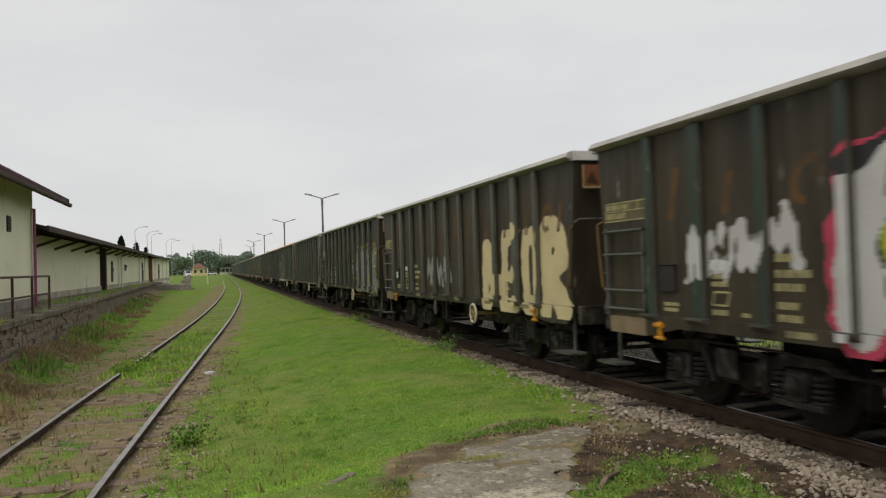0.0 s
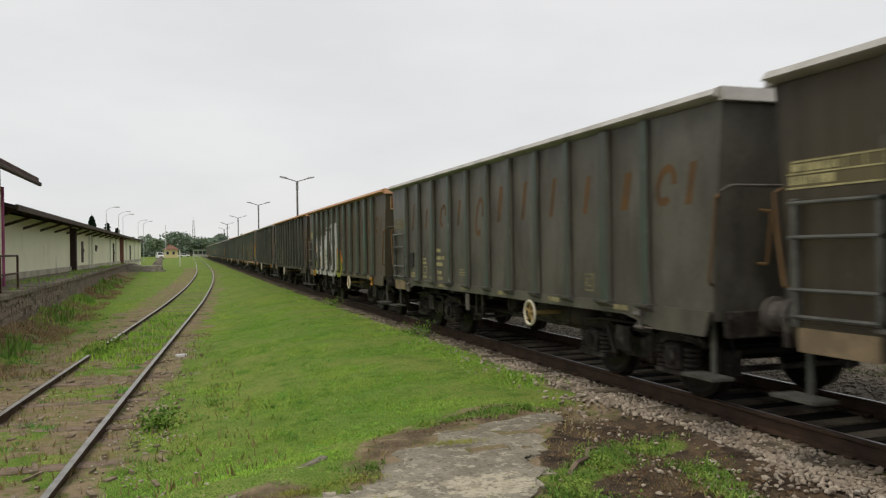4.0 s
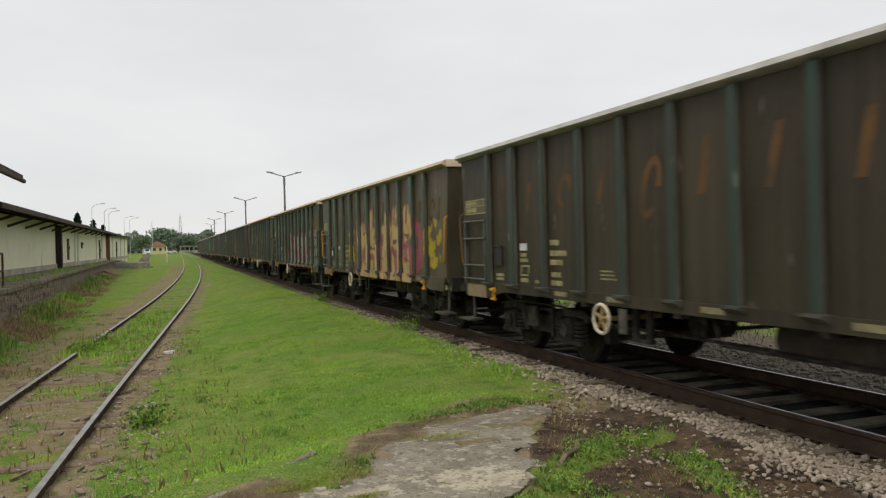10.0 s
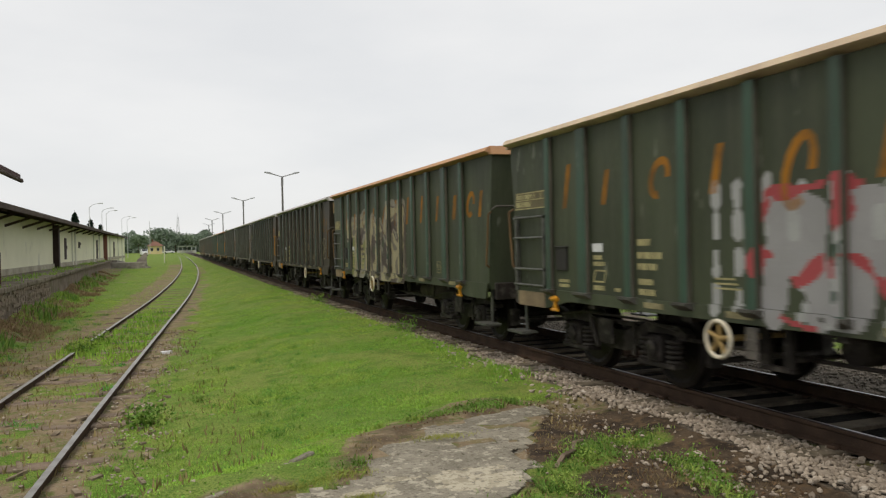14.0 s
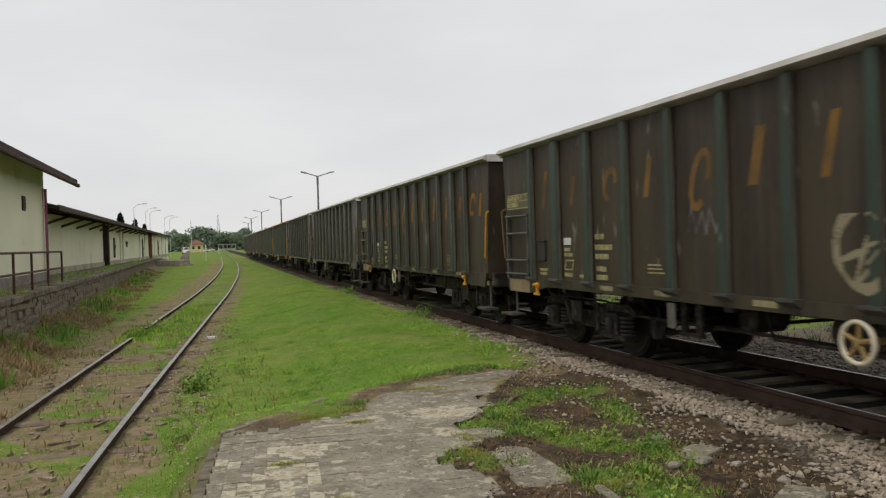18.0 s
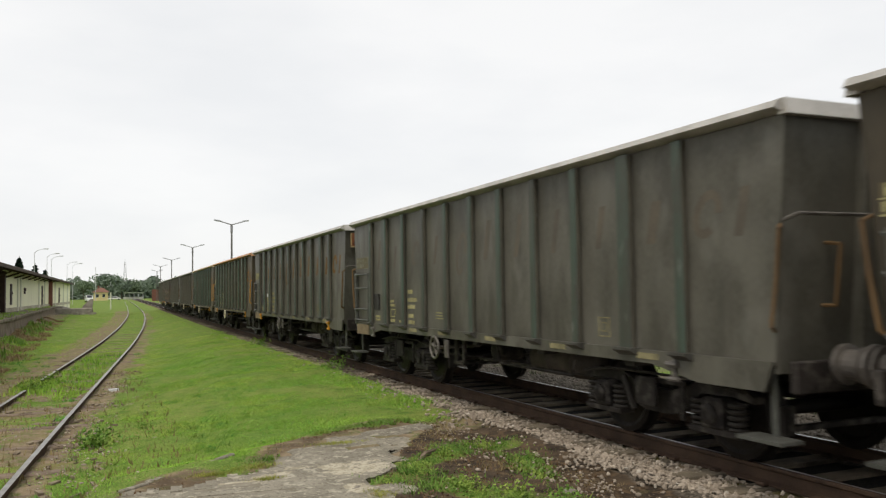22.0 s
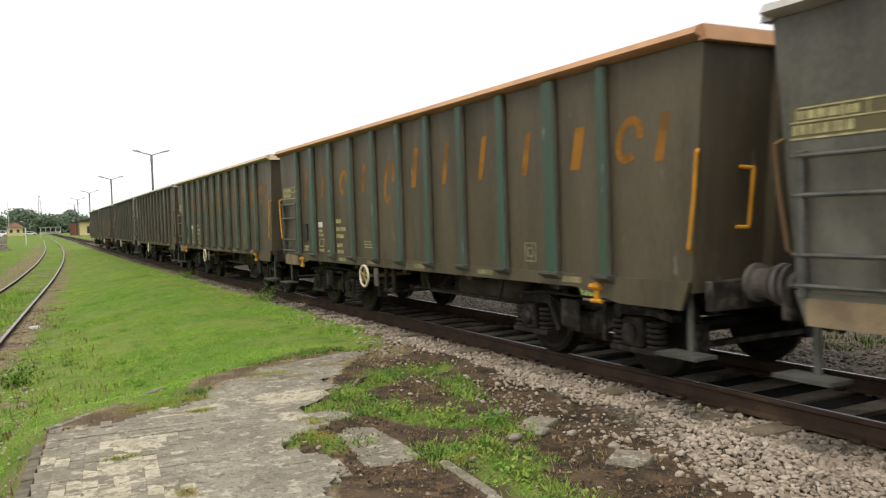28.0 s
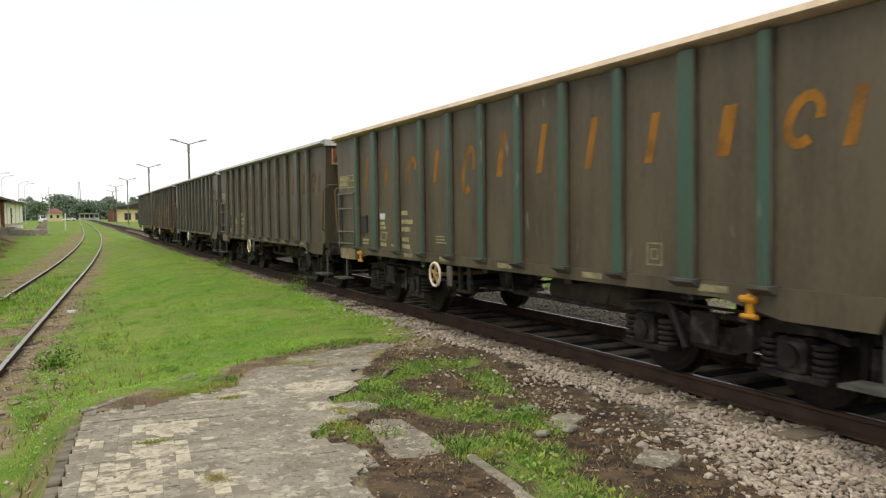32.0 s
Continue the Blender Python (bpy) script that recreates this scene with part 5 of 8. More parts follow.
def make_post():
    s = thing("track_post", "thin pale post standing beside the siding", "post")
    z = float(ground_z(1.5, 118))
    part("post", tube(bmesh.new(), (1.5, 118, z - 0.2), (1.5, 118, z + 2.3), 0.07, 8), M_PLASTER2, s)


def make_far_end():
    """What closes the yard: a leaning pale slab at the platform's end and the shelter beyond."""
    b = thing("concrete_slab", "pale broken concrete slab leaning at the platform end", "slab")
    bm = bmesh.new()
    prism(bm, [(-1.75, -0.3), (-1.6, 0.55), (-0.78, 1.36), (-0.5, 1.3), (-0.62, 0.45), (-0.5, -0.3)], 95.9, 97.0, "y")
    part("slab", bm, M_CONC, b)
    rnd = random.Random(4)
    for i in range(7):
        x, y = rnd.uniform(-2.6, -0.4), rnd.uniform(92.0, 93.6)
        part("chunk", slab(bmesh.new(), x, y, rnd.uniform(0.3, 0.7), rnd.uniform(0.2, 0.5), rnd.uniform(0, 90), float(ground_z(x, y)) + rnd.uniform(0.1, 0.3), i, 0.35, 8), M_CONC, b, "broken concrete chunk")
    q = thing("station_shelter", "low grey-green open shelter beyond the crossing", "shelter", pose(0, 380, -0.2))
    part("roof", boxes((10.1, 0, 2.6, 18.4, 4, 3.1), bev=0.1), surface("grey_green_roof", (0.24, 0.28, 0.2), (0.17, 0.2, 0.15), 0.8), q)
    for x in (10.5, 12.4, 14.3, 16.2, 18.0):
        part("column", boxes((x - 0.12, 0.3, 0, x + 0.12, 0.5, 2.6)), M_PALE, q)
    part("low_wall", boxes((10.1, 3.6, 0, 18.4, 3.9, 1.1)), M_PLASTER2, q)


make_post()
make_far_end()


# ---- grass, weeds and litter ----
def blades(name, count, region, keep, size, material, label, seed, lean=0.5, base=ground_z):
    rnd = np.random.default_rng(seed)
    x, y = rnd.uniform(region[0], region[1], count), rnd.uniform(region[2], region[3], count)
    ok = keep(x, y) > rnd.uniform(0, 1, count)
    x, y = x[ok], y[ok]
    k = len(x)
    h = rnd.uniform(*size, k)
    a, b = rnd.uniform(0, math.tau, k), rnd.uniform(0, math.tau, k)
    w = h * rnd.uniform(0.09, 0.18, k)
    z = base(x, y) - 0.01 + 0.0 * x
    lx, ly = h * lean * rnd.uniform(0.2, 1, k) * np.cos(b), h * lean * rnd.uniform(0.2, 1, k) * np.sin(b)
    v = np.stack([np.stack([x - w * np.cos(a), y - w * np.sin(a), z], -1), np.stack([x + w * np.cos(a), y + w * np.sin(a), z], -1), np.stack([x + lx, y + ly, z + h], -1)], 1)
    ob = soup(name, v.reshape(-1, 3).tolist(), np.arange(3 * k).reshape(-1, 3).tolist(), material)
    return tagged(ob, label, "grass", kind="stuff")


def patch(x, y, s, seed):
    return np.array([noise.noise((a * s, b * s, seed)) for a, b in zip(x, y)])


def lawn(x, y):
    side = x - siding_x(y)
    n = patch(x, y, 0.8, 1.0)
    k = smooth(0.95, 1.9, side + 0.5 * n) * (1 - smooth(-0.26, 0.24, x - bend(y) - lawn_edge(y) + 0.35 * n))
    k = k * np.maximum(smooth(0.35, 1.0, y - far_edge(x) + 0.6 * n), 0.6 * (x < -0.58 + 0.104 * y) * smooth(-0.05, 0.4, n + 0.5 * patch(x, y, 2.5, 7.0)))
    return k


def fringe(x, y):
    """Scrubby growth on the left of the siding and between its rails."""
    side = x - siding_x(y)
    n = patch(x, y, 0.9, 4.0)
    return np.where(side < -1.7, 0.8 + 0.8 * n, np.where(np.abs(side) < 0.66, np.maximum(smooth(20.5, 22, y + n) * (0.7 + n), 0.7 * smooth(-0.1, 0.3, n)), np.where(side < -0.85, 0.5 * smooth(0.0, 0.4, n), 0.25 * smooth(0.1, 0.4, n) * (x < -0.75 + 0.1036 * y))))


def weeds_keep(x, y):
    n = patch(x, y, 2.2, 9.0) + 0.6 * patch(x, y, 6.0, 5.0)
    d = np.min([near_line(x, y, p) for p in WEED_LINES], axis=0)
    return np.clip(smooth(0.34, 0.05, d + 0.34 * n), 0, 1) * 0.8


blades("grass_clumps", 60000, (-2.2, 5.2, 4.0, 24.0), lambda x, y: lawn(x, y) * smooth(0.15, 0.4, patch(x, y, 1.3, 12.0) + 0.5 * patch(x, y, 4.0, 3.0)), (0.018, 0.042), M_BLADE, "coarser clumps in the short grass", 41, 0.8)
blades("grass_blades", 190000, (-2.2, 5.2, 4.0, 16.0), lawn, (0.012, 0.036), M_BLADE, "short bright green grass", 31, 1.4)
blades("grass_blades", 130000, (-1.0, 6.2, 16.0, 38.0), lawn, (0.014, 0.042), M_BLADE, "short bright green grass", 32, 1.4)
blades("far_grass", 36000, (-3.5, 7.5, 38.0, 95.0), lambda x, y: (x < 4.6 + bend(y)) * (np.abs(x - siding_x(y) - 0.75) > 0.1) * (np.abs(x - siding_x(y) + 0.75) > 0.1) * smooth(-0.35, 0.25, patch(x, y, 0.8, 1.0) + 0.6 * patch(x, y, 0.25, 5.0)), (0.03, 0.08), M_BLADE, "short green grass farther down the yard", 39)
blades("scrub_grass", 125000, (-4.2, 1.6, -2.0, 44.0), fringe, (0.015, 0.055), M_BLADE, "scrubby green grass along the siding", 33, 0.9)
blades("dry_grass", 9000, (-4.1, 1.2, 5.0, 26.0), lambda x, y: (0.5 + patch(x, y, 0.7, 8.0)) * ((x < -0.72 + 0.1036 * y) | (y > far_edge(x) + 0.3)), (0.03, 0.12), M_DRY, "dry straw-coloured grass", 34)
blades("weed_grass", 38000, (1.0, 4.8, 3.2, 11.0), weeds_keep, (0.02, 0.07), M_WEED, "low green weeds on dark soil", 35, 1.3)
blades("dry_tufts", 16000, (0.1, 4.4, 3.2, 11.0), lambda x, y: smooth(0.0, 0.35, patch(x, y, 1.9, 3.0)) * np.maximum(x > right_edge(y) + 0.05, (y > far_edge(x) - 0.1) * (y < far_edge(x) + 0.7)), (0.02, 0.06), M_DRY, "dry brown grass tufts", 36, 1.0)
blades("verge_tufts", 9000, (4.3, 5.6, 12.0, 42.0), lambda x, y: smooth(0.1, 0.5, patch(x, y, 0.6, 6.0) + 0.25) * (np.abs(x - bend(y) - 4.9) < 0.45), (0.03, 0.09), M_BLADE, "grass tufts along the ballast", 37, 0.8)
blades("russet_weeds", 60000, (-4.1, -2.5, 10.0, 75.0), lambda x, y: smooth(-2.5, -3.6, x + 0.9 * patch(x, y, 0.5, 5.0)) * smooth(-0.1, 0.3, patch(x, y, 0.35, 2.0) + 0.05) * 0.8, (0.03, 0.16), M_RUSSET, "russet dead weeds below the platform wall", 38, 0.9)

blades("wall_weeds", 4000, (-4.1, -3.1, 10.0, 70.0), lambda x, y: smooth(0.05, 0.35, patch(x, y, 0.5, 11.0)), (0.1, 0.4), M_WEED, "green weeds growing up the platform wall", 44, 0.5)
blades("deck_weeds", 14000, (-6.4, -4.15, 14.0, 94.0), lambda x, y: smooth(0.0, 0.3, patch(x, y, 0.45, 3.0)) * smooth(-6.4, -4.6, x), (0.03, 0.16), M_BLADE, "grass and weeds rooted in the platform edge", 45, 0.6, lambda x, y: DECK + 0.0 * x)


blades("far_side_scrub", 30000, (9.2, 15.0, 3.0, 60.0), lambda x, y: smooth(9.0, 9.8, x - bend(y) + 0.5 * patch(x, y, 0.6, 3.0)) * (0.4 + patch(x, y, 0.5, 6.0)), (0.03, 0.13), surface("dusty_scrub_blades", (0.1, 0.135, 0.045), (0.06, 0.075, 0.03), 0.7, 0, 9, 0.8, 0.9, 0), "dusty scrub beyond the main line", 42, 0.6)
blades("siding_tufts", 9000, (-2.6, 1.2, 20.5, 34.0), lambda x, y: (np.abs(x - siding_x(y) + 0.75) < 0.45) * smooth(20.5, 21.6, y) * smooth(25.0, 23.2, y) + (np.abs(x - siding_x(y)) < 0.6) * 0.3, (0.06, 0.2), M_BLADE, "rank grass growing over the siding rail", 40, 0.5)


def tufts(name, count, each, region, keep, size, spread, material, label, seed):
    """Round clumps of blades that lean outwards, each clump a little taller in its middle."""
    rnd = np.random.default_rng(seed)
    cx, cy = rnd.uniform(region[0], region[1], count), rnd.uniform(region[2], region[3], count)
    ok = keep(cx, cy) > rnd.uniform(0, 1, count)
    cx, cy = np.repeat(cx[ok], each), np.repeat(cy[ok], each)
    big = np.repeat(rnd.uniform(0.5, 1.0, int(ok.sum())), each)
    k = len(cx)
    a, q = rnd.uniform(0, math.tau, k), np.sqrt(rnd.uniform(0, 1, k))
    r = q * spread * big
    x, y = cx + r * np.cos(a), cy + r * np.sin(a)
    h = rnd.uniform(*size, k) * big * (1.15 - 0.6 * q)
    w, t = h * rnd.uniform(0.06, 0.14, k), rnd.uniform(0, math.tau, k)
    out = h * rnd.uniform(0.3, 1.0, k) * (0.4 + q)
    z = ground_z(x, y) - 0.01
    v = np.stack([np.stack([x - w * np.cos(t), y - w * np.sin(t), z], -1), np.stack([x + w * np.cos(t), y + w * np.sin(t), z], -1), np.stack([x + out * np.cos(a), y + out * np.sin(a), z + h], -1)], 1)
    return tagged(soup(name, v.reshape(-1, 3).tolist(), np.arange(3 * k).reshape(-1, 3).tolist(), material), label, "grass", kind="stuff")


M_DEEP = surface("deep_green_tuft", (0.16, 0.41, 0.085), (0.1, 0.26, 0.055), 0.6, 0, 9, 1.2, 0.95, 0, island=0.4)


def drifts(x, y):
    """Drifts of lusher, bluer grass in the middle of the lawn."""
    return np.max([c * np.exp(-((x - a) / w) ** 2 - ((y - b) / d) ** 2) for a, b, w, d, c in ((1.6, 13.2, 0.7, 1.6, 1.0), (2.3, 18.2, 0.8, 2.2, 0.9), (0.7, 11.0, 0.6, 0.8, 0.7), (3.6, 16.0, 0.5, 2.0, 0.5), (3.4, 23.0, 0.9, 3.0, 0.8), (1.4, 9.6, 0.6, 0.5, 0.5))], axis=0)



tufts("grass_tufts", 3600, 34, (-2.2, 5.2, 4.5, 22.0), lambda x, y: lawn(x, y) * smooth(-0.25, 0.35, patch(x, y, 0.9, 14.0) + 0.4 * patch(x, y, 3.0, 4.0)), (0.028, 0.065), 0.13, M_BLADE, "low rounded tufts in the grass", 51)
tufts("deep_tufts", 4200, 36, (-2.2, 5.6, 4.5, 30.0), lambda x, y: lawn(x, y) * smooth(0.15, 0.6, drifts(x, y) + 0.7 * patch(x, y, 0.45, 24.0) + 0.5 * patch(x, y, 2.2, 6.0)), (0.028, 0.065), 0.16, M_DEEP, "deeper green tufts in drifts over the lawn", 52)
tufts("russet_clumps", 2400, 40, (-4.1, -2.4, 9.0, 60.0), lambda x, y: smooth(-2.4, -3.7, x + 0.7 * patch(x, y, 0.5, 5.0)) * smooth(-0.2, 0.25, patch(x, y, 0.4, 2.0)), (0.06, 0.22), 0.18, M_RUSSET, "russet dead weed clumps below the platform wall", 54)
tufts("wall_foot_weeds", 900, 36, (-4.1, -2.6, 9.0, 60.0), lambda x, y: smooth(-2.6, -3.8, x) * smooth(-0.1, 0.3, -patch(x, y, 0.4, 2.0)), (0.06, 0.22), 0.18, M_BLADE, "green weed clumps below the platform wall", 55)
tufts("yard_weeds", 1300, 34, (8.6, 14.0, 2.0, 40.0), lambda x, y: smooth(8.6, 9.6, x - bend(y)) * smooth(0.0, 0.3, patch(x, y, 0.8, 9.0)), (0.06, 0.2), 0.16, MATS["dusty_scrub_blades"], "low weeds in gravel beyond the main line", 56)
tufts("soil_weeds", 900, 40, (1.6, 4.8, 3.2, 10.8), lambda x, y: weeds_keep(x, y) * 1.25, (0.04, 0.1), 0.09, M_WEED, "spreading yellow-green weeds on the soil", 57)
tufts("rail_foot_grass", 170, 16, (5.3, 5.68, 3.0, 24.0), lambda x, y: (np.abs(x - bend(y) - 5.5) < 0.16) * smooth(-0.1, 0.4, patch(x, y, 0.9, 18.0)), (0.03, 0.09), 0.07, M_DRY, "thin dry grass along the rail foot", 58)
tufts("tall_weeds", 170, 40, (-0.4, 1.9, 9.6, 14.5), lambda x, y: lawn(x, y) * smooth(-0.1, 0.3, patch(x, y, 0.9, 26.0)) * smooth(2.0, 0.6, x - 0.1 * (y - 10)), (0.05, 0.13), 0.12, M_WEED, "taller grey-green weeds at the lawn edge", 59)
tufts("break_weeds", 150, 44, (-2.6, 0.6, 19.5, 25.0), lambda x, y: (np.abs(x - siding_x(y) + 0.3) < 0.8) * smooth(-0.3, 0.2, patch(x, y, 0.8, 27.0)), (0.07, 0.2), 0.18, M_BLADE, "rank weeds grown over the siding rail", 60)
tufts("straw_tufts", 520, 26, (1.9, 4.6, 3.4, 9.8), lambda x, y: (x > right_edge(y) + 0.05) * (x < ballast_line(y)) * smooth(-0.15, 0.35, patch(x, y, 1.1, 33.0) + 0.4 * patch(x, y, 3.5, 34.0)), (0.015, 0.05), 0.11, M_DRY, "flattened straw and dead stalks on the soil", 61)
tufts("siding_weeds", 1500, 30, (-4.0, 1.6, 6.0, 34.0), lambda x, y: np.clip(fringe(x, y), 0, 1) * smooth(-0.1, 0.4, patch(x, y, 1.1, 16.0)), (0.05, 0.15), 0.11, M_DEEP, "dark green weeds tufted along the siding", 53)


def make_weed(x, y, size, seed, label, mat, n=190):
    rnd = np.random.default_rng(seed)
    w = thing("weed_plant", label, "plant", pose(x, y, float(ground_z(x, y))), "weeds around the pavement")
    bm = bmesh.new()
    for i in range(5):
        a = rnd.uniform(0, math.tau)
        tube(bm, (0, 0, -0.02), (0.5 * size * math.cos(a), 0.5 * size * math.sin(a), size * rnd.uniform(0.4, 0.8)), 0.006, 4, 0.002)
    part("stalk", bm, mat, w)
    pts = rnd.normal(size=(n, 3)) * np.array((0.33, 0.33, 0.2)) * size + np.array((0, 0, 0.25 * size))
    pts[:, 2] = np.abs(pts[:, 2])
    v, f = leaves(pts, rnd.uniform(0.03, 0.065, n) * size, rnd)
    soup("foliage", v, f, mat, w)


for i, (x, y, s) in enumerate(((-0.02, 13.5, 0.42), (2.95, 6.45, 0.22), (3.2, 6.0, 0.24), (3.45, 5.7, 0.24), (2.8, 7.2, 0.18), (3.35, 7.9, 0.2), (4.0, 8.4, 0.2), (3.0, 5.05, 0.2), (2.85, 4.4, 0.26), (2.75, 3.6, 0.26), (0.7, 14.5, 0.26), (4.3, 7.8, 0.2), (5.2, 18.8, 0.5), (5.3, 29.0, 0.5), (-1.5, 22.2, 0.5), (-1.2, 24.0, 0.45))):
    make_weed(x, y, s, 300 + i, "dark green leafy weed clump" if i == 0 else "low leafy green weed growing from soil", M_WEED, 520 if i == 0 else 190)


def low_weeds():
    """Small ground-hugging leaves in drifts over the soil."""
    rnd = np.random.default_rng(77)
    x, y = rnd.uniform(1.0, 4.8, 46000), rnd.uniform(3.2, 11.0, 46000)
    ok = weeds_keep(x, y) * (0.35 + 0.65 * (patch(x, y, 3.1, 8.0) > -0.05)) > rnd.uniform(0, 1, len(x))
    x, y = x[ok], y[ok]
    v, f = leaves(np.stack([x, y, ground_z(x, y) + rnd.uniform(0.0, 0.04, len(x))], -1), rnd.uniform(0.004, 0.011, len(x)), rnd)
    tagged(soup("weed_leaves", v, f, M_WEED), "small green weed leaves spreading over dark soil", "weeds", kind="stuff")


def lawn_leaves():
    """Broad little leaves in drifts among the grass."""
    rnd = np.random.default_rng(78)
    x, y = rnd.uniform(-2.2, 5.2, 90000), rnd.uniform(4.5, 26.0, 90000)
    ok = lawn(x, y) * smooth(-0.4, 0.5, patch(x, y, 0.5, 21.0) + 0.5 * patch(x, y, 3.0, 22.0)) > rnd.uniform(0, 1, len(x))
    x, y = x[ok], y[ok]
    v, f = leaves(np.stack([x, y, ground_z(x, y) + rnd.uniform(0.005, 0.05, len(x))], -1), rnd.uniform(0.004, 0.011, len(x)), rnd)
    tagged(soup("lawn_leaves", v, f, surface("bright_clover_leaf", (0.28, 0.5, 0.08), (0.17, 0.36, 0.055), 0.6, 0, 20, 1.1, 0.9, 0, island=0.4)), "broad bright leaves in drifts among the grass", "grass", kind="stuff")


def flakes():
    """Dead leaves, stalks and bits of bark strewn over the soil."""
    rnd = np.random.default_rng(79)
    x, y = rnd.uniform(0.1, 4.6, 17000), rnd.uniform(3.2, 10.8, 17000)
    ok = np.maximum(x > right_edge(y) + 0.02, (y > far_edge(x) - 0.05) * (y < far_edge(x) + 0.55)) * smooth(-0.35, 0.3, patch(x, y, 1.2, 31.0) + 0.5 * patch(x, y, 4.0, 32.0)) > rnd.uniform(0, 1, len(x))
    x, y = x[ok], y[ok]
    v, f = leaves(np.stack([x, y, ground_z(x, y) + rnd.uniform(0.004, 0.016, len(x))], -1), rnd.uniform(0.004, 0.014, len(x)), rnd)
    tagged(soup("dead_leaves", v, f, surface("dead_leaf_litter", (0.19, 0.12, 0.068), (0.09, 0.058, 0.035), 0.85, 0, 20, 2.0, 0.95, 0, (0.33, 0.27, 0.16), (0.56, 0.64), 5.0)), "russet dead leaves and stalks littering the soil", "leaf litter", kind="stuff")


def moss():
    """Mossy cushions rooted in the pavement and the dirt beside it."""
    rnd = np.random.default_rng(80)
    for x, y, w, d in ((1.44, 7.6, 0.14, 0.06), (2.04, 6.1, 0.2, 0.22), (0.9, 5.32, 0.07, 0.1), (0.62, 6.4, 0.16, 0.03), (1.35, 8.2, 0.3, 0.14), (1.0, 8.02, 0.26, 0.1), (2.5, 9.0, 0.3, 0.08), (2.75, 4.95, 0.2, 0.16), (2.2, 6.6, 0.12, 0.16)):
        k = int(1100 * (w * d / 0.05) ** 0.6)
        px, py = x + rnd.normal(0, w * 0.5, k), y + rnd.normal(0, d * 0.5, k)
        h = rnd.uniform(0.008, 0.034, k)
        a, q = rnd.uniform(0, math.tau, k), rnd.uniform(0, math.tau, k)
        z = np.full(k, -0.052)
        v = np.stack([np.stack([px - 0.1 * h * np.cos(a), py - 0.1 * h * np.sin(a), z], -1), np.stack([px + 0.1 * h * np.cos(a), py + 0.1 * h * np.sin(a), z], -1), np.stack([px + 0.8 * h * np.cos(q), py + 0.8 * h * np.sin(q), z + h], -1)], 1)
        ob = soup("moss_cushion", v.reshape(-1, 3).tolist(), np.arange(3 * k).reshape(-1, 3).tolist(), surface("yellow_green_moss", (0.33, 0.35, 0.075), (0.2, 0.22, 0.05), 0.8, 0, 12, 4.0, 0.9, 0, (0.34, 0.25, 0.11), (0.55, 0.66), 5.0))
        tagged(ob, "yellow-green mossy grass cushion rooted in worn paving", "moss", "moss on the paving", "stuff")


low_weeds()
lawn_leaves()
flakes()
moss()
bm = bmesh.new()
pipe(bm, [(3.0, 7.75, -0.07), (3.15, 7.9, -0.02), (3.33, 8.05, -0.03), (3.5, 8.35, -0.05), (3.6, 8.4, -0.06)], 0.022, 6)
tagged(part("fallen_branch", bm, M_WOOD), "bleached bent branch lying on weeds", "branch")
for x, y, z, s in ((0.34, 21.05, 0.02, 0.13),):
    b = slab(bmesh.new(), x, y, s * 2, s, 20, float(ground_z(x, y)) + 0.06, int(y), 0.07, 8)
    tagged(part("litter", b, M_LITTER), "crumpled white litter lying in the grass", "litter", "litter")


# ---- open wagons ----
PITCH = 12.54
HALF = 5.95
RIBS = [-4.68, -3.82, -2.87, -1.92, -0.98, -0.06, 0.88, 1.83, 2.81, 3.8, 4.68]
SIDE, FACE = 1.44, 1.52


def glyphs():
    """Worn slanted orange marks, one to a bay: plain bars and rings, outline and hole as (along, up)."""
    def bar(h, w=0.1):
        return [(0.04, 0), (0.04 + w, 0), (0.04 + w + 0.22 * h, h), (0.04 + 0.22 * h, h)], None
    def ring(a, b, c, w=0.085):
        q = [k * math.tau / 14 for k in range(14)]
        out = [(0.2 + a * math.cos(k) + 0.22 * b * math.sin(k), c + b * math.sin(k)) for k in q]
        return out, [(0.2 + (a - w) * math.cos(k) + 0.22 * b * math.sin(k), c + (b - w) * math.sin(k)) for k in q]
    return [bar(0.55), bar(0.4), ring(0.17, 0.22, 0.22), bar(0.46), ring(0.17, 0.33, 0.12), bar(0.55, 0.13), bar(0.55), bar(0.52), bar(0.46), bar(0.42, 0.14), ring(0.17, 0.22, 0.22), bar(0.42)]


def stroke(bm, a, b, w, x):
    """A thin painted stroke on the near side; a and b are (y, z)."""
    d = Vector((b[0] - a[0], b[1] - a[1]))
    d.normalize()
    p = Vector((-d.y, d.x)) * w / 2
    e = d * w * 0.35
    pts = [(a[0] - e.x + p.x, a[1] - e.y + p.y), (b[0] + e.x + p.x, b[1] + e.y + p.y), (b[0] + e.x - p.x, b[1] + e.y - p.y), (a[0] - e.x - p.x, a[1] - e.y - p.y)]
    prism(bm, pts, x - 0.004, x, "x")


def bars(bm, y0, z0, width, rows, gap=0.075, height=0.035, seed=1):
    """Rows of unreadable stencil marks, broken into dashes."""
    r = random.Random(seed)
    for i in range(rows):
        y, end = y0, y0 - width * r.uniform(0.55, 1.0)
        while y > end:
            d = min(r.uniform(0.03, 0.1), y - end + 0.01)
            box(bm, -SIDE - 0.004, y - d, z0 - i * gap, -SIDE, y, z0 - i * gap + height)
            y -= d + 0.018


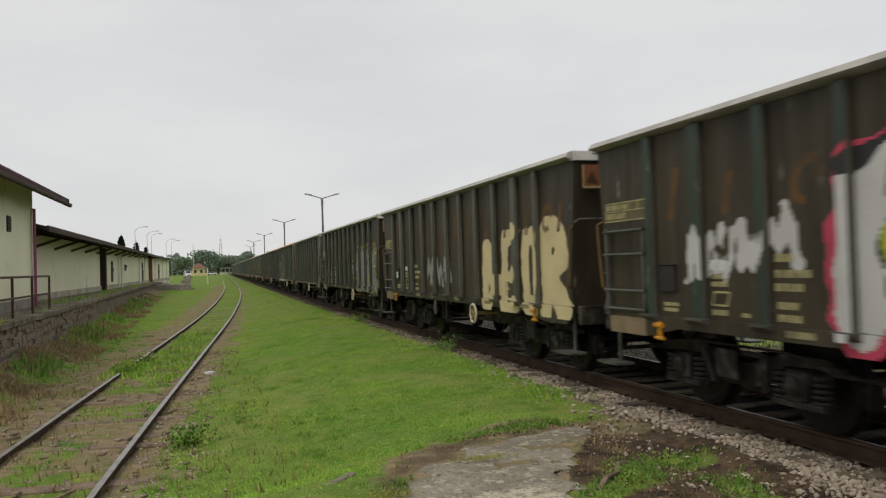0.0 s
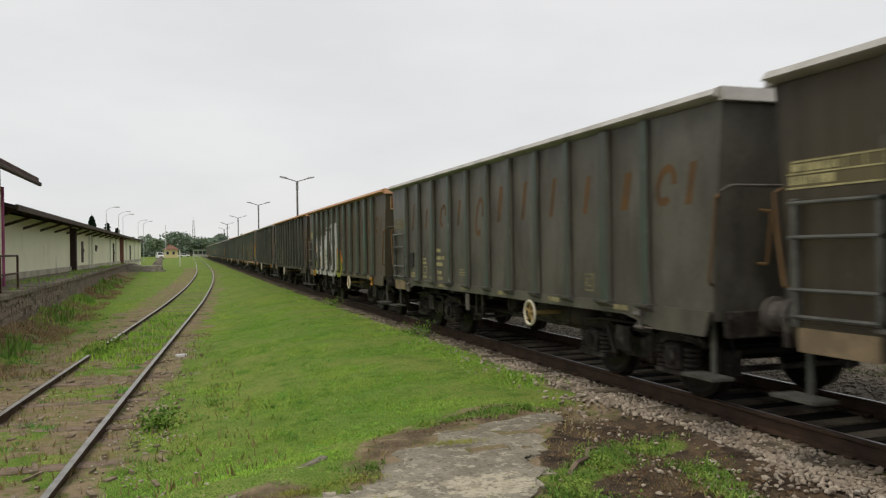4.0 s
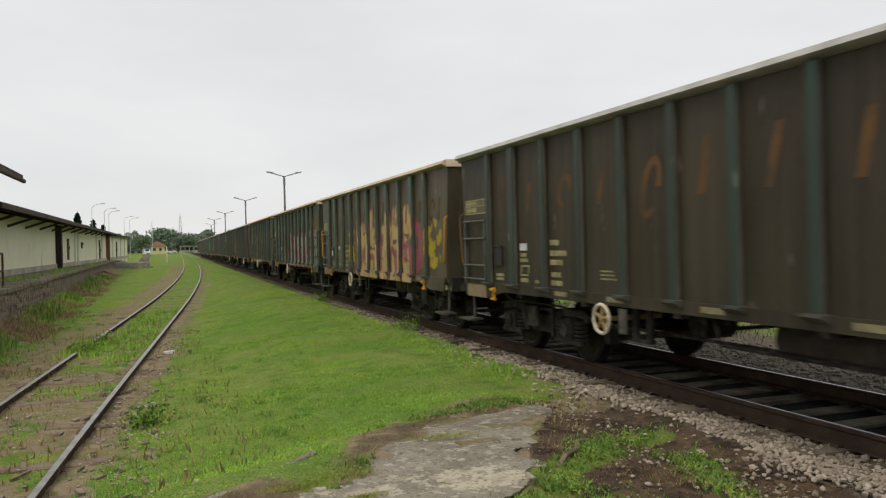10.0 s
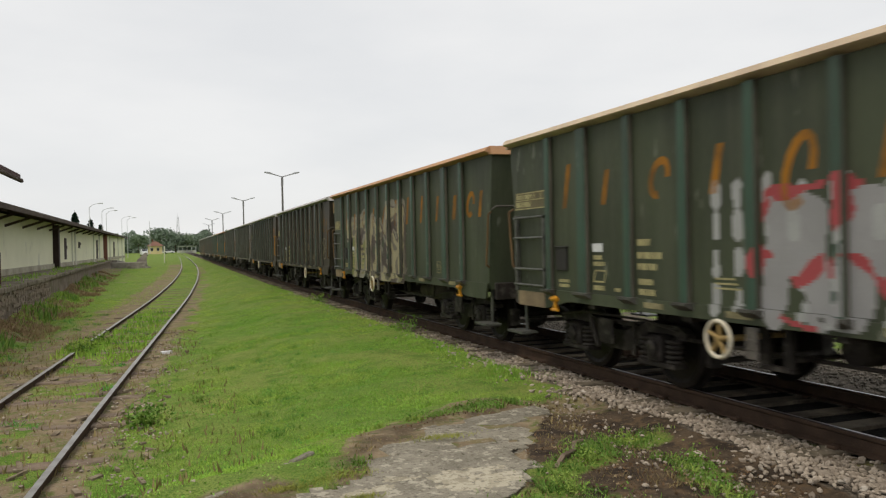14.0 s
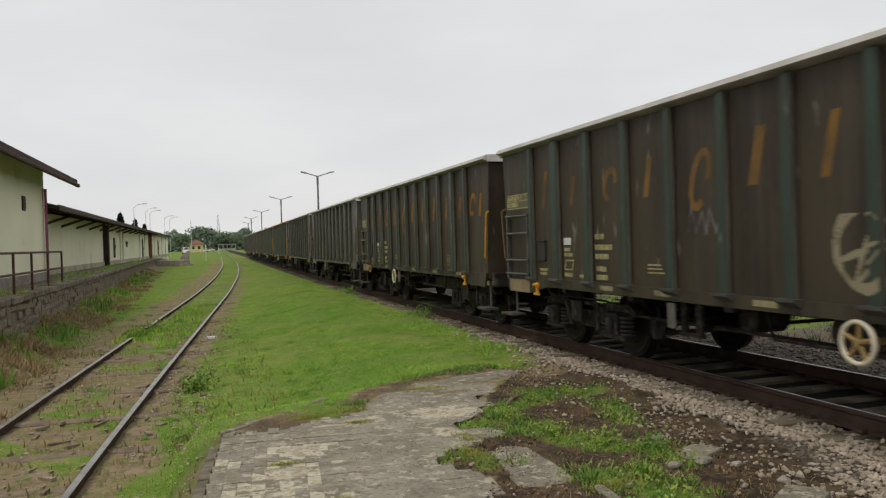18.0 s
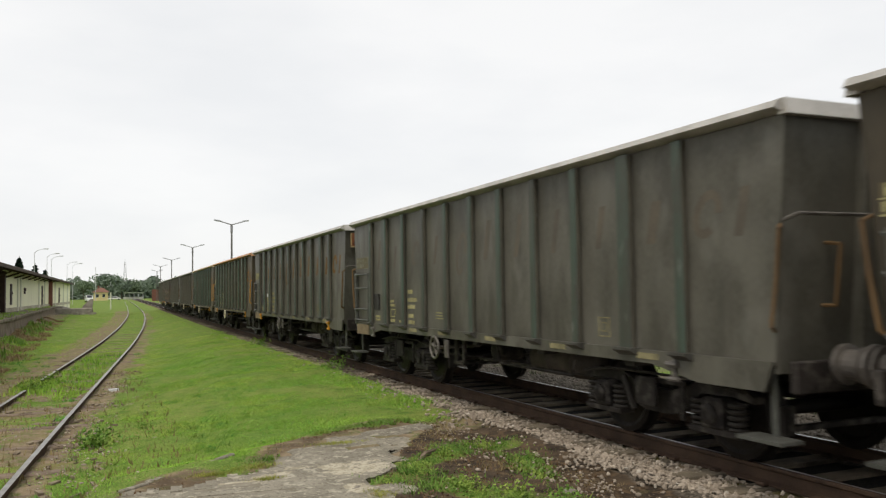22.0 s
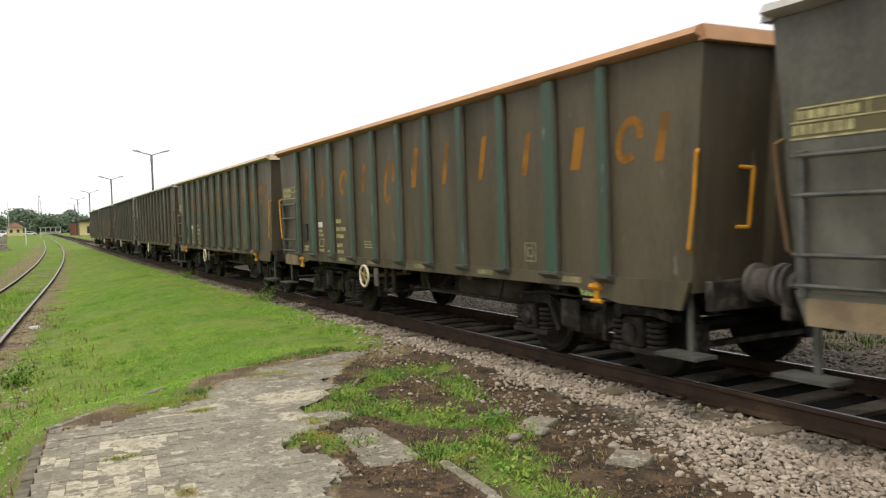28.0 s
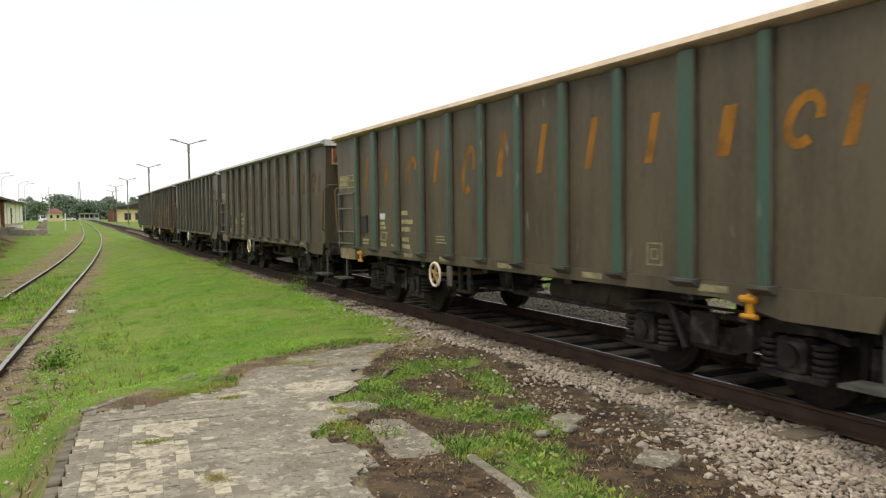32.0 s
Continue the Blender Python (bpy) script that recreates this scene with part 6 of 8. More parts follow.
def make_bogie(parent, y0):
    bogie = part("bogie", boxes((-0.9, y0 - 0.16, 0.42, 0.9, y0 + 0.16, 0.66), (-0.3, y0 - 0.3, 0.6, 0.3, y0 + 0.3, 0.84), bev=0.02), M_IRON, parent, "sooty black four-wheel bogie")
    for sx in (-1, 1):
        x = sx * 1.0
        bm = bmesh.new()
        top = [(y0 + a, b) for a, b in ((-1.36, 0.66), (-1.2, 0.74), (-0.62, 0.74), (-0.4, 0.66), (-0.2, 0.6), (0.2, 0.6), (0.4, 0.66), (0.62, 0.74), (1.2, 0.74), (1.36, 0.66))]
        low = [(y0 + a, b) for a, b in ((1.36, 0.6), (1.1, 0.64), (0.66, 0.63), (0.54, 0.5), (0.38, 0.41), (0.2, 0.36), (-0.2, 0.36), (-0.38, 0.41), (-0.54, 0.5), (-0.66, 0.63), (-1.1, 0.64), (-1.36, 0.6))]
        prism(bm, top + low, x - 0.06, x + 0.06, "x")
        part("side_frame", bm, M_IRON, bogie)
        for ay in (-0.9, 0.9):
            x = sx * 1.05
            bm = bmesh.new()
            box(bm, x - 0.12, y0 + ay - 0.14, 0.32, x + 0.12, y0 + ay + 0.14, 0.62, 0.03)
            part("axle_box", bm, M_IRON, bogie)
            bm = lathe(bmesh.new(), [(sx * 0.1, 0.1), (sx * 0.15, 0.1), (sx * 0.165, 0.06)], 12)
            part("axle_cap", bm, M_IRON, bogie).matrix_basis = pose(x, y0 + ay, 0.47)
            part("spring_seat", boxes((x - 0.1, y0 + ay - 0.34, 0.27, x + 0.1, y0 + ay + 0.34, 0.33), bev=0.01), M_IRON, bogie)
            for k in (-0.25, 0.25):
                bm = bmesh.new()
                for q in range(5):
                    torus(bm, (x, y0 + ay + k, 0.345 + q * 0.055), 0.085, 0.021, "z", 12, 5)
                part("coil_spring", bm, M_COIL, bogie)
    for ay in (-0.9, 0.9):
        bm = bmesh.new()
        tube(bm, (-0.95, 0, 0), (0.95, 0, 0), 0.08, 10)
        for sx in (-1, 1):
            lathe(bm, [(sx * 0.82, 0.1), (sx * 0.81, 0.36), (sx * 0.835, 0.40), (sx * 0.82, 0.455), (sx * 0.72, 0.462), (sx * 0.69, 0.49), (sx * 0.68, 0.40), (sx * 0.72, 0.36), (sx * 0.73, 0.1)], 28)
            for k in range(4):
                a = k * math.tau / 4
                box(bm, sx * 0.80 - 0.03, math.cos(a) * 0.24 - 0.02, math.sin(a) * 0.24 - 0.02, sx * 0.80 + 0.03, math.cos(a) * 0.24 + 0.02, math.sin(a) * 0.24 + 0.02)
        ws = part("wheelset", bm, M_WHEEL, bogie, "dark steel wheels on an axle")
        ws.matrix_basis = pose(0, y0 + ay, 0.462)
        WHEELSETS.append((ws, y0 + ay))
    for sx in (-1, 1):
        x = sx * 1.13
        part("brake_lever", boxes((x - 0.015, y0 - 0.5, 0.34, x + 0.015, y0 - 0.44, 0.72), (x - 0.02, y0 - 0.52, 0.68, x + 0.02, y0 + 0.1, 0.73), bev=0.006), M_IRON, bogie)
        part("damper", tube(bmesh.new(), (x, y0 + 0.32, 0.36), (x, y0 + 0.5, 0.7), 0.035, 8), M_COIL, bogie)
        part("guide_plate", boxes((x - 0.1, y0 - 0.16, 0.44, x - 0.06, y0 + 0.16, 0.74), bev=0.01), M_IRON, bogie)
        part("brake_pipe", pipe(bmesh.new(), [(x, y0 - 1.3, 0.7), (x, y0 - 0.7, 0.77), (x, y0 + 0.7, 0.77), (x, y0 + 1.3, 0.7)], 0.016, 5), M_COIL, bogie)
    for ay in (-1.42, 1.42, -0.38, 0.38):
        part("brake_block", boxes((-0.83, y0 + ay - 0.05, 0.3, -0.68, y0 + ay + 0.05, 0.58), (0.68, y0 + ay - 0.05, 0.3, 0.83, y0 + ay + 0.05, 0.58), (-0.7, y0 + ay - 0.03, 0.34, 0.7, y0 + ay + 0.03, 0.4), bev=0.01), M_IRON, bogie)
    return bogie


WHEELSETS = []


def make_wagon():
    w = thing("open_wagon", "olive-brown steel open goods wagon with green ribs", "wagon", group="wagons of the train")
    for sx in (-1, 1):
        bm = bmesh.new()
        prism(bm, [(-HALF + 0.2, 1.02), (HALF - 0.2, 1.02), (HALF - 0.02, 3.05), (-HALF + 0.02, 3.05)], sx * (SIDE - 0.02), sx * SIDE, "x")
        part("side_panel", bm, PAINT["brown"], w, "dented dirty steel side sheet")
        bm = bmesh.new()
        low = [(-HALF + 0.3, 0.80), (-HALF + 1.1, 0.80), (-HALF + 1.75, 0.92), (HALF - 1.75, 0.92), (HALF - 1.1, 0.80), (HALF - 0.3, 0.80)]
        prism(bm, low + [(HALF - 0.2, 1.05), (-HALF + 0.2, 1.05)], sx * (SIDE + 0.002), sx * (SIDE + 0.035), "x")
        part("side_sill", bm, PAINT["brown"], w)
        bm = bmesh.new()
        prism(bm, [(sx * (SIDE - 0.05), 3.05), (sx * (FACE + 0.02), 3.08), (sx * (FACE + 0.045), 3.092), (sx * (FACE - 0.0), 3.155), (sx * (SIDE - 0.06), 3.155)], -HALF, HALF, "y")
        part("top_rail", bm, TOP["grey"], w, "pale worn steel top rail")
        first, second = None, None
        for k, y in enumerate(RIBS):
            wide = k in (1, 9)
            src = second if wide else first
            if src:
                same(src, pose(0, y, 0))
                continue
            h = 0.10 if wide else 0.062
            bm = bmesh.new()
            v = box(bm, sx * SIDE, -h, 1.06, sx * FACE, h, 3.04)
            bmesh.ops.bevel(bm, geom=[e for e in bm.edges if abs(e.verts[0].co.z - e.verts[1].co.z) > 1], offset=0.018, segments=1, affect="EDGES")
            prism(bm, [(sx * SIDE, 0.96), (sx * (FACE + 0.05), 1.035), (sx * (FACE + 0.05), 1.06), (sx * SIDE, 1.06)], -h - 0.06, h + 0.06, "y")
            ob = part("rib", bm, RIB["brown"], w, "wide green side rib" if wide else "green side rib")
            ob.data.materials.append(M_LITDUST)
            ob.data.materials.append(M_FOOT)
            # flank faces take the paler colour that holds dust and caught light
            for f in ob.data.polygons:
                f.material_index = 2 if f.center.z < 1.0605 else 1 if abs(f.normal.y) > 0.9 else 0
            ob.matrix_basis = pose(0, y, 0)
            if wide:
                second = ob
            else:
                first = ob
    for sy in (-1, 1):
        bm = bmesh.new()
        prism(bm, [(sy * (HALF - 0.2), 0.95), (sy * (HALF - 0.02), 3.05), (sy * (HALF - 0.06), 3.05), (sy * (HALF - 0.24), 0.95)], -SIDE + 0.021, SIDE - 0.021, "x")
        part("end_wall", bm, PAINT["brown"], w)
        bm = bmesh.new()
        prism(bm, [(sy * (HALF - 0.04), 3.04), (sy * (HALF + 0.06), 3.04), (sy * (HALF + 0.03), 3.17), (sy * (HALF - 0.06), 3.17)], -FACE + 0.04, FACE - 0.04, "x")
        part("end_top_rail", bm, TOP["grey"], w)
        for px in (-0.52, 0.52):
            bm = bmesh.new()
            prism(bm, [(sy * (HALF - 0.198), 1.0), (sy * (HALF - 0.08), 1.0), (sy * (HALF + 0.05), 3.03), (sy * (HALF - 0.022), 3.03)], px - 0.08, px + 0.08, "x")
            part("end_post", bm, PAINT["brown"], w)
        part("headstock", boxes((-1.4, sy * (HALF - 0.02) - 0.08, 0.80, 1.4, sy * (HALF - 0.02) - 0.0, 1.06) if sy > 0 else (-1.4, -HALF + 0.02, 0.80, 1.4, -HALF + 0.10, 1.06), bev=0.012), M_IRON, w)
        for bx in (-0.875, 0.875):
            bm = bmesh.new()
            y = sy * HALF
            lathe(bm, [(y - sy * 0.02, 0.17), (y + sy * 0.02, 0.17), (y + sy * 0.03, 0.125), (y + sy * 0.17, 0.125), (y + sy * 0.175, 0.15), (y + sy * 0.2, 0.15), (y + sy * 0.205, 0.105), (y + sy * 0.27, 0.105), (y + sy * 0.262, 0.18), (y + sy * 0.298, 0.175)], 18, "y")
            bf = part("buffer", bm, M_BUFFER, w, "worn grey steel buffer")
            bf.matrix_basis = pose(bx, 0, 1.02)
        bm = bmesh.new()
        y = sy * HALF
        tube(bm, (0, y, 0.98), (0, y + sy * 0.2, 0.96), 0.05, 8)
        pipe(bm, [(0, y + sy * 0.2, 0.98), (0.03, y + sy * 0.28, 0.8), (0, y + sy * 0.3, 0.62)], 0.035, 6)
        part("coupling", bm, M_IRON, w, "greasy screw coupling")
        part("brake_hose", pipe(bmesh.new(), [(-0.4, y, 0.86), (-0.38, y + sy * 0.14, 0.66), (-0.3, y + sy * 0.28, 0.58)], 0.028, 6), M_TYRE, w, "hanging rubber brake hose")
        # foot steps at the corners
        for sx in (-1, 1):
            bm = bmesh.new()
            x = sx * 1.36
            yy = sy * (HALF - 0.3)
            box(bm, x - 0.012, yy - 0.03, 0.42, x + 0.012, yy + 0.03, 0.98)
            box(bm, x - 0.2 if sx < 0 else x - 0.05, yy - 0.24, 0.40, x + 0.05 if sx < 0 else x + 0.2, yy + 0.24, 0.43)
            part("foot_step", bm, M_RUNG, w, "scuffed steel foot step")
            bm = bmesh.new()
            pipe(bm, [(sx * SIDE, sy * (HALF - 0.2), 1.3), (sx * (SIDE + 0.06), sy * (HALF - 0.17), 1.34), (sx * (SIDE + 0.06), sy * (HALF - 0.1), 1.75), (sx * (SIDE + 0.06), sy * (HALF - 0.06), 2.12), (sx * SIDE, sy * (HALF - 0.1), 2.16)], 0.017, 6)
            part("hand_rail", bm, M_AMBER, w, "amber corner hand rail")
            bm = bmesh.new()
            x = sx * 0.95
            pipe(bm, [(x, sy * (HALF - 0.16), 1.5), (x, sy * (HALF - 0.02), 1.5), (x, sy * (HALF + 0.05), 2.0), (x, sy * (HALF - 0.1), 2.02)], 0.017, 6)
            part("end_hand_rail", bm, M_AMBER, w, "amber bent hand rail")
            # tie-down hooks under the sill
            bm = bmesh.new()
            yy = sy * (HALF - 1.41)
            box(bm, sx * (SIDE + 0.04) - 0.02, yy - 0.035, 0.80, sx * (SIDE + 0.04) + 0.05 * (sx > 0) + 0.02, yy + 0.035, 0.98, 0.008)
            tube(bm, (sx * (SIDE + 0.06), yy - 0.075, 0.94), (sx * (SIDE + 0.06), yy + 0.075, 0.94), 0.03, 8)
            tube(bm, (sx * (SIDE + 0.05), yy - 0.08, 0.80), (sx * (SIDE + 0.05), yy + 0.08, 0.80), 0.022, 8)
            part("tie_down_hook", bm, M_AMBER, w, "amber tie-down hook")
    part("floor", boxes((-SIDE + 0.021, -HALF + 0.3, 1.06, SIDE - 0.021, HALF - 0.3, 1.14)), M_INSIDE, w)
    bm = boxes((-0.22, -HALF + 0.1, 0.72, -0.14, HALF - 0.1, 1.058), (0.14, -HALF + 0.1, 0.72, 0.22, HALF - 0.1, 1.058))
    for y in (-3.75, -1.9, 0, 1.9, 3.75):
        box(bm, -SIDE + 0.03, y - 0.07, 0.86, SIDE - 0.03, y + 0.07, 1.056)
    part("underframe", bm, M_IRON, w)
    # rear-corner ladder with a data panel
    y0, y1 = RIBS[10] + 0.12, HALF - 0.22
    part("ladder_post", boxes((-SIDE - 0.07, y1 - 0.09, 1.0, -SIDE - 0.003, y1 - 0.03, 2.06), bev=0.008), M_RUNG, w)
    part("ladder_post", boxes((-SIDE - 0.07, y0, 1.06, -SIDE - 0.003, y0 + 0.05, 2.03), bev=0.008), M_RUNG, w)
    for z in (1.09, 1.31, 1.74, 2.02):
        bm = bmesh.new()
        tube(bm, (-SIDE - 0.06, y0, z), (-SIDE - 0.06, y1, z), 0.018, 8)
        box(bm, -SIDE - 0.075, y0, z - 0.02, -SIDE, y0 + 0.04, z + 0.02)
        box(bm, -SIDE - 0.075, y1 - 0.06, z - 0.02, -SIDE, y1 - 0.02, z + 0.02)
        part("ladder_rung", bm, M_RUNG, w, "scuffed steel ladder rung")
    bm = boxes((-SIDE - 0.006, y0, 2.14, -SIDE, y1 + 0.06, 2.155), (-SIDE - 0.006, y0, 2.26, -SIDE, y1 + 0.06, 2.272), (-SIDE - 0.006, y0, 2.36, -SIDE, y1, 2.372))
    for k in range(6):
        y = y0 + (y1 - y0) * k / 5
        box(bm, -SIDE - 0.006, y, 2.27, -SIDE, y + 0.01, 2.36)
    bars(bm, y1, 2.285, 0.72, 1, 0.1, 0.06, seed=3)
    bars(bm, y1 + 0.04, 2.175, 0.72, 1, 0.1, 0.07, seed=4)
    tagged(part("load_table", bm, M_STENCIL, w, "pale stencilled load table"), kind="stuff")
    part("corner_apron", boxes((-SIDE - 0.04, RIBS[10] + 0.16, 0.80, -SIDE - 0.036, HALF - 0.3, 1.0)), M_SOLEBAR, w, "dusty tan corner plate")
    bm = boxes((-SIDE - 0.03, 4.25, 1.31, -SIDE, 4.54, 1.60), (-SIDE - 0.045, 4.24, 1.60, -SIDE, 4.55, 1.62), bev=0.006)
    part("card_holder", bm, M_PLATE, w, "dark steel card holder")
    bm = boxes((-SIDE - 0.006, 3.42, 1.55, -SIDE, 3.64, 1.65))
    part("label_plate", bm, M_WHITE, w, "small white label plate")
    bm = bmesh.new()
    bars(bm, 3.63, 1.46, 0.24, 2, 0.075, 0.05, 5)
    bars(bm, 3.63, 1.10, 0.26, 1, 0.08, 0.055, 6)
    for a, b in (((3.63, 1.2), (3.4, 1.2)), ((3.4, 1.2), (3.35, 1.33)), ((3.35, 1.33), (3.59, 1.33)), ((3.59, 1.33), (3.63, 1.2))):
        stroke(bm, a, b, 0.02, -SIDE)
    bars(bm, 3.17, 1.1, 0.14, 1, 0.08, 0.04, 7)
    bars(bm, 2.7, 1.62, 0.34, 1, 0.1, 0.07, 8)
    bars(bm, 2.7, 1.48, 0.56, 2, 0.12, 0.07, 9)
    bars(bm, 2.68, 1.2, 0.3, 2, 0.11, 0.065, 10)
    bars(bm, 1.42, 1.3, 0.36, 3, 0.045, 0.018, 11)
    bars(bm, 4.5, 1.16, 0.36, 2, 0.06, 0.04, 12)
    tagged(part("stencilling", bm, M_STENCIL, w, "pale unreadable stencilled marks"), kind="stuff")
    bm = bmesh.new()
    for y, z, h in ((-3.35, 1.25, 0.1), (-3.35, 1.25, 0.045)):
        p = [(y - h, z - h), (y + h, z - h), (y + h, z + h), (y - h, z + h), (y - h, z - h)]
        for a, b in zip(p, p[1:]):
            stroke(bm, a, b, 0.014, -SIDE)
    for y in (-4.3, -2.6, -0.8, 0.9, 2.2):
        bm2 = box(bm, -SIDE - 0.041, y, 0.96, -SIDE - 0.036, y + 0.34, 1.02)
    tagged(part("sill_stencilling", bm, surface("grimy_stencil", (0.3, 0.27, 0.15), (0.15, 0.135, 0.08), 0.6, 0, 60, 8.0, 0.9, 0.02), w, "pale jacking and sill marks"), kind="stuff")
    # twelve letter-like marks, one in every bay
    edges = RIBS[::-1]
    for k, g in enumerate(glyphs()):
        mid = (edges[k] + edges[k + 1]) / 2 + 0.18 if k < 10 else -HALF + (1.16 if k == 10 else 0.66)
        bm = bmesh.new()
        out, hole = g
        place = lambda p, x: bm.verts.new((x, mid - p[0] * 1.1, 2.1 + p[1]))
        if hole:
            a, b = [place(p, -SIDE - 0.003) for p in out], [place(p, -SIDE - 0.003) for p in hole]
            for i in range(len(a)):
                if i not in (0, 13, 12)[:1 + k % 3]:
                    bm.faces.new((a[i - 1], a[i], b[i], b[i - 1]))
        else:
            bm.faces.new([place(p, -SIDE - 0.003) for p in out])
        part("painted_mark", bm, M_ORANGE, w, "faded orange painted mark")
    # hand brake wheel, reservoir, rigging
    bm = bmesh.new()
    y = 1.3
    torus(bm, (-SIDE - 0.08, y, 0.76), 0.168, 0.02, "x", 24, 8)
    hw = part("hand_brake_wheel", bm, M_CREAM, w, "cream-painted spoked hand brake wheel", True)
    bm = bmesh.new()
    for k in range(5):
        a = k * math.tau / 5 + 0.4
        tube(bm, (-SIDE - 0.07, y + 0.155 * math.cos(a), 0.76 + 0.155 * math.sin(a)), (-SIDE - 0.07, y, 0.76), 0.02, 6)
    tube(bm, (-SIDE - 0.1, y, 0.76), (-0.7, y, 0.76), 0.03, 8)
    part("wheel_spokes", bm, surface("ochre_spoke_paint", (0.34, 0.24, 0.1), (0.2, 0.14, 0.06), 0.6), hw, "ochre spokes and spindle")
    bm = bmesh.new()
    lathe(bm, [(-0.82, 0.05), (-0.79, 0.15), (-0.72, 0.2), (-0.3, 0.2), (-0.295, 0.206), (-0.27, 0.206), (-0.265, 0.2), (0.265, 0.2), (0.27, 0.206), (0.295, 0.206), (0.3, 0.2), (0.72, 0.2), (0.79, 0.15), (0.82, 0.05)], 20, "y")
    ar = part("air_reservoir", bm, surface("dusty_brown_tank", (0.075, 0.062, 0.05), (0.04, 0.034, 0.028), 0.6, 0, 30, 3.0, 0.9, 0.08), w, "dusty brown brake air reservoir", True)
    ar.matrix_basis = pose(-0.85, -1.7, 0.73)
    bm = bmesh.new()
    tube(bm, (-0.9, 0.35, 0.74), (-0.5, 0.35, 0.74), 0.16, 14)
    box(bm, -1.3, 0.62, 0.55, -1.26, 0.72, 0.98)
    box(bm, -1.3, 0.9, 0.55, -1.26, 1.0, 0.98)
    box(bm, -1.32, 0.62, 0.52, -1.24, 1.0, 0.56)
    tube(bm, (-1.28, 0.7, 0.62), (1.28, 0.7, 0.62), 0.025, 6)
    tube(bm, (-1.0, -3.0, 0.62), (-1.0, 2.6, 0.60), 0.022, 6)
    pipe(bm, [(-1.2, -2.4, 0.9), (-1.2, -2.3, 0.62), (-1.2, -0.4, 0.62), (-1.2, -0.3, 0.9)], 0.018, 6)
    part("brake_rigging", bm, M_IRON, w)
    bm = boxes((-SIDE - 0.05, 0.84, 0.62, -SIDE - 0.02, 0.98, 0.9), (-SIDE - 0.06, 0.86, 0.7, -SIDE - 0.05, 0.96, 0.8), bev=0.005)
    part("brake_changeover_plate", bm, M_BUFFER, w, "grey brake changeover plate")
    make_bogie(w, -3.75)
    make_bogie(w, 3.75)
    return w


# graffiti: strokes laid on sheet and ribs in fine strips
def graffiti(parent, layers, y0, y1, z0, z1, mats, label, cell=0.024):
    """layers: (material index, half width, wobble, strokes); strokes run in (along from y0 towards the lead, up)."""
    ny, nz = int((y0 - y1) / cell), int((z1 - z0) / cell)
    py, pz = np.meshgrid((np.arange(ny) + 0.5) * cell, (np.arange(nz) + 0.5) * cell)
    wob = 0.02 * np.sin(py * 9 + pz * 5) + 0.015 * np.sin(pz * 17 - py * 6)
    idx = np.full(py.shape, -1)
    for mi, half, wobble, strokes in layers:
        d = np.full(py.shape, 9.0)
        for (ax, az), (bx, bz) in strokes:
            ex, ez = bx - ax, bz - az
            t = np.clip(((py - ax) * ex + (pz - az) * ez) / (ex * ex + ez * ez + 1e-9), 0, 1)
            d = np.minimum(d, np.hypot(py - ax - t * ex, pz - az - t * ez))
        idx[d + wob * wobble < half] = mi
    ribs = np.zeros(ny, bool)
    yy = y0 - (np.arange(ny) + 0.5) * cell
    for k, r in enumerate(RIBS):
        ribs |= np.abs(yy - r) < (0.098 if k in (1, 9) else 0.06)
    # every separate shape is a piece; specks stay together
    tone = np.zeros(idx.shape, int)
    count = 0
    for j, i in zip(*np.nonzero(idx >= 0)):
        if tone[j, i]:
            continue
        count += 1
        tone[j, i] = count
        heap, cells = [(j, i)], [(j, i)]
        while heap:
            a, b = heap.pop()
            for c, d in ((a + 1, b), (a - 1, b), (a, b + 1), (a, b - 1)):
                if 0 <= c < nz and 0 <= d < ny and idx[c, d] >= 0 and not tone[c, d]:
                    tone[c, d] = count
                    heap.append((c, d))
                    cells.append((c, d))
        if len(cells) < 120:
            for c, d in cells:
                tone[c, d] = -1
            count -= 1
    for piece in [-1] + list(range(1, count + 1)):
        verts, faces, slots = [], [], []
        for j in range(nz):
            row, i = np.where(tone[j] == piece, idx[j], -1), 0
            while i < ny:
                if row[i] < 0:
                    i += 1
                    continue
                e = i
                while e < ny and row[e] == row[i] and ribs[e] == ribs[i]:
                    e += 1
                x = -FACE - 0.003 if ribs[i] else -SIDE - 0.003
                if z0 + j * cell < 1.05:
                    x = -SIDE - 0.039 if z0 + j * cell < 0.96 else -FACE - 0.053 if ribs[i] else -SIDE - 0.039
                ya, yb, za, zb = y0 - i * cell, y0 - e * cell, z0 + j * cell, z0 + (j + 1) * cell
                k = len(verts)
                verts += [(x, ya, za), (x, yb, za), (x, yb, zb), (x, ya, zb)]
                faces.append((k, k + 1, k + 2, k + 3))
                slots.append(int(row[i]))
                i = e
        if verts:
            ob = soup("graffiti", verts, faces, mats, parent, slots)
            ob["label"] = label
            if piece < 0:
                tagged(ob, kind="stuff")


def lines(*pts):
    return list(zip(pts, pts[1:]))


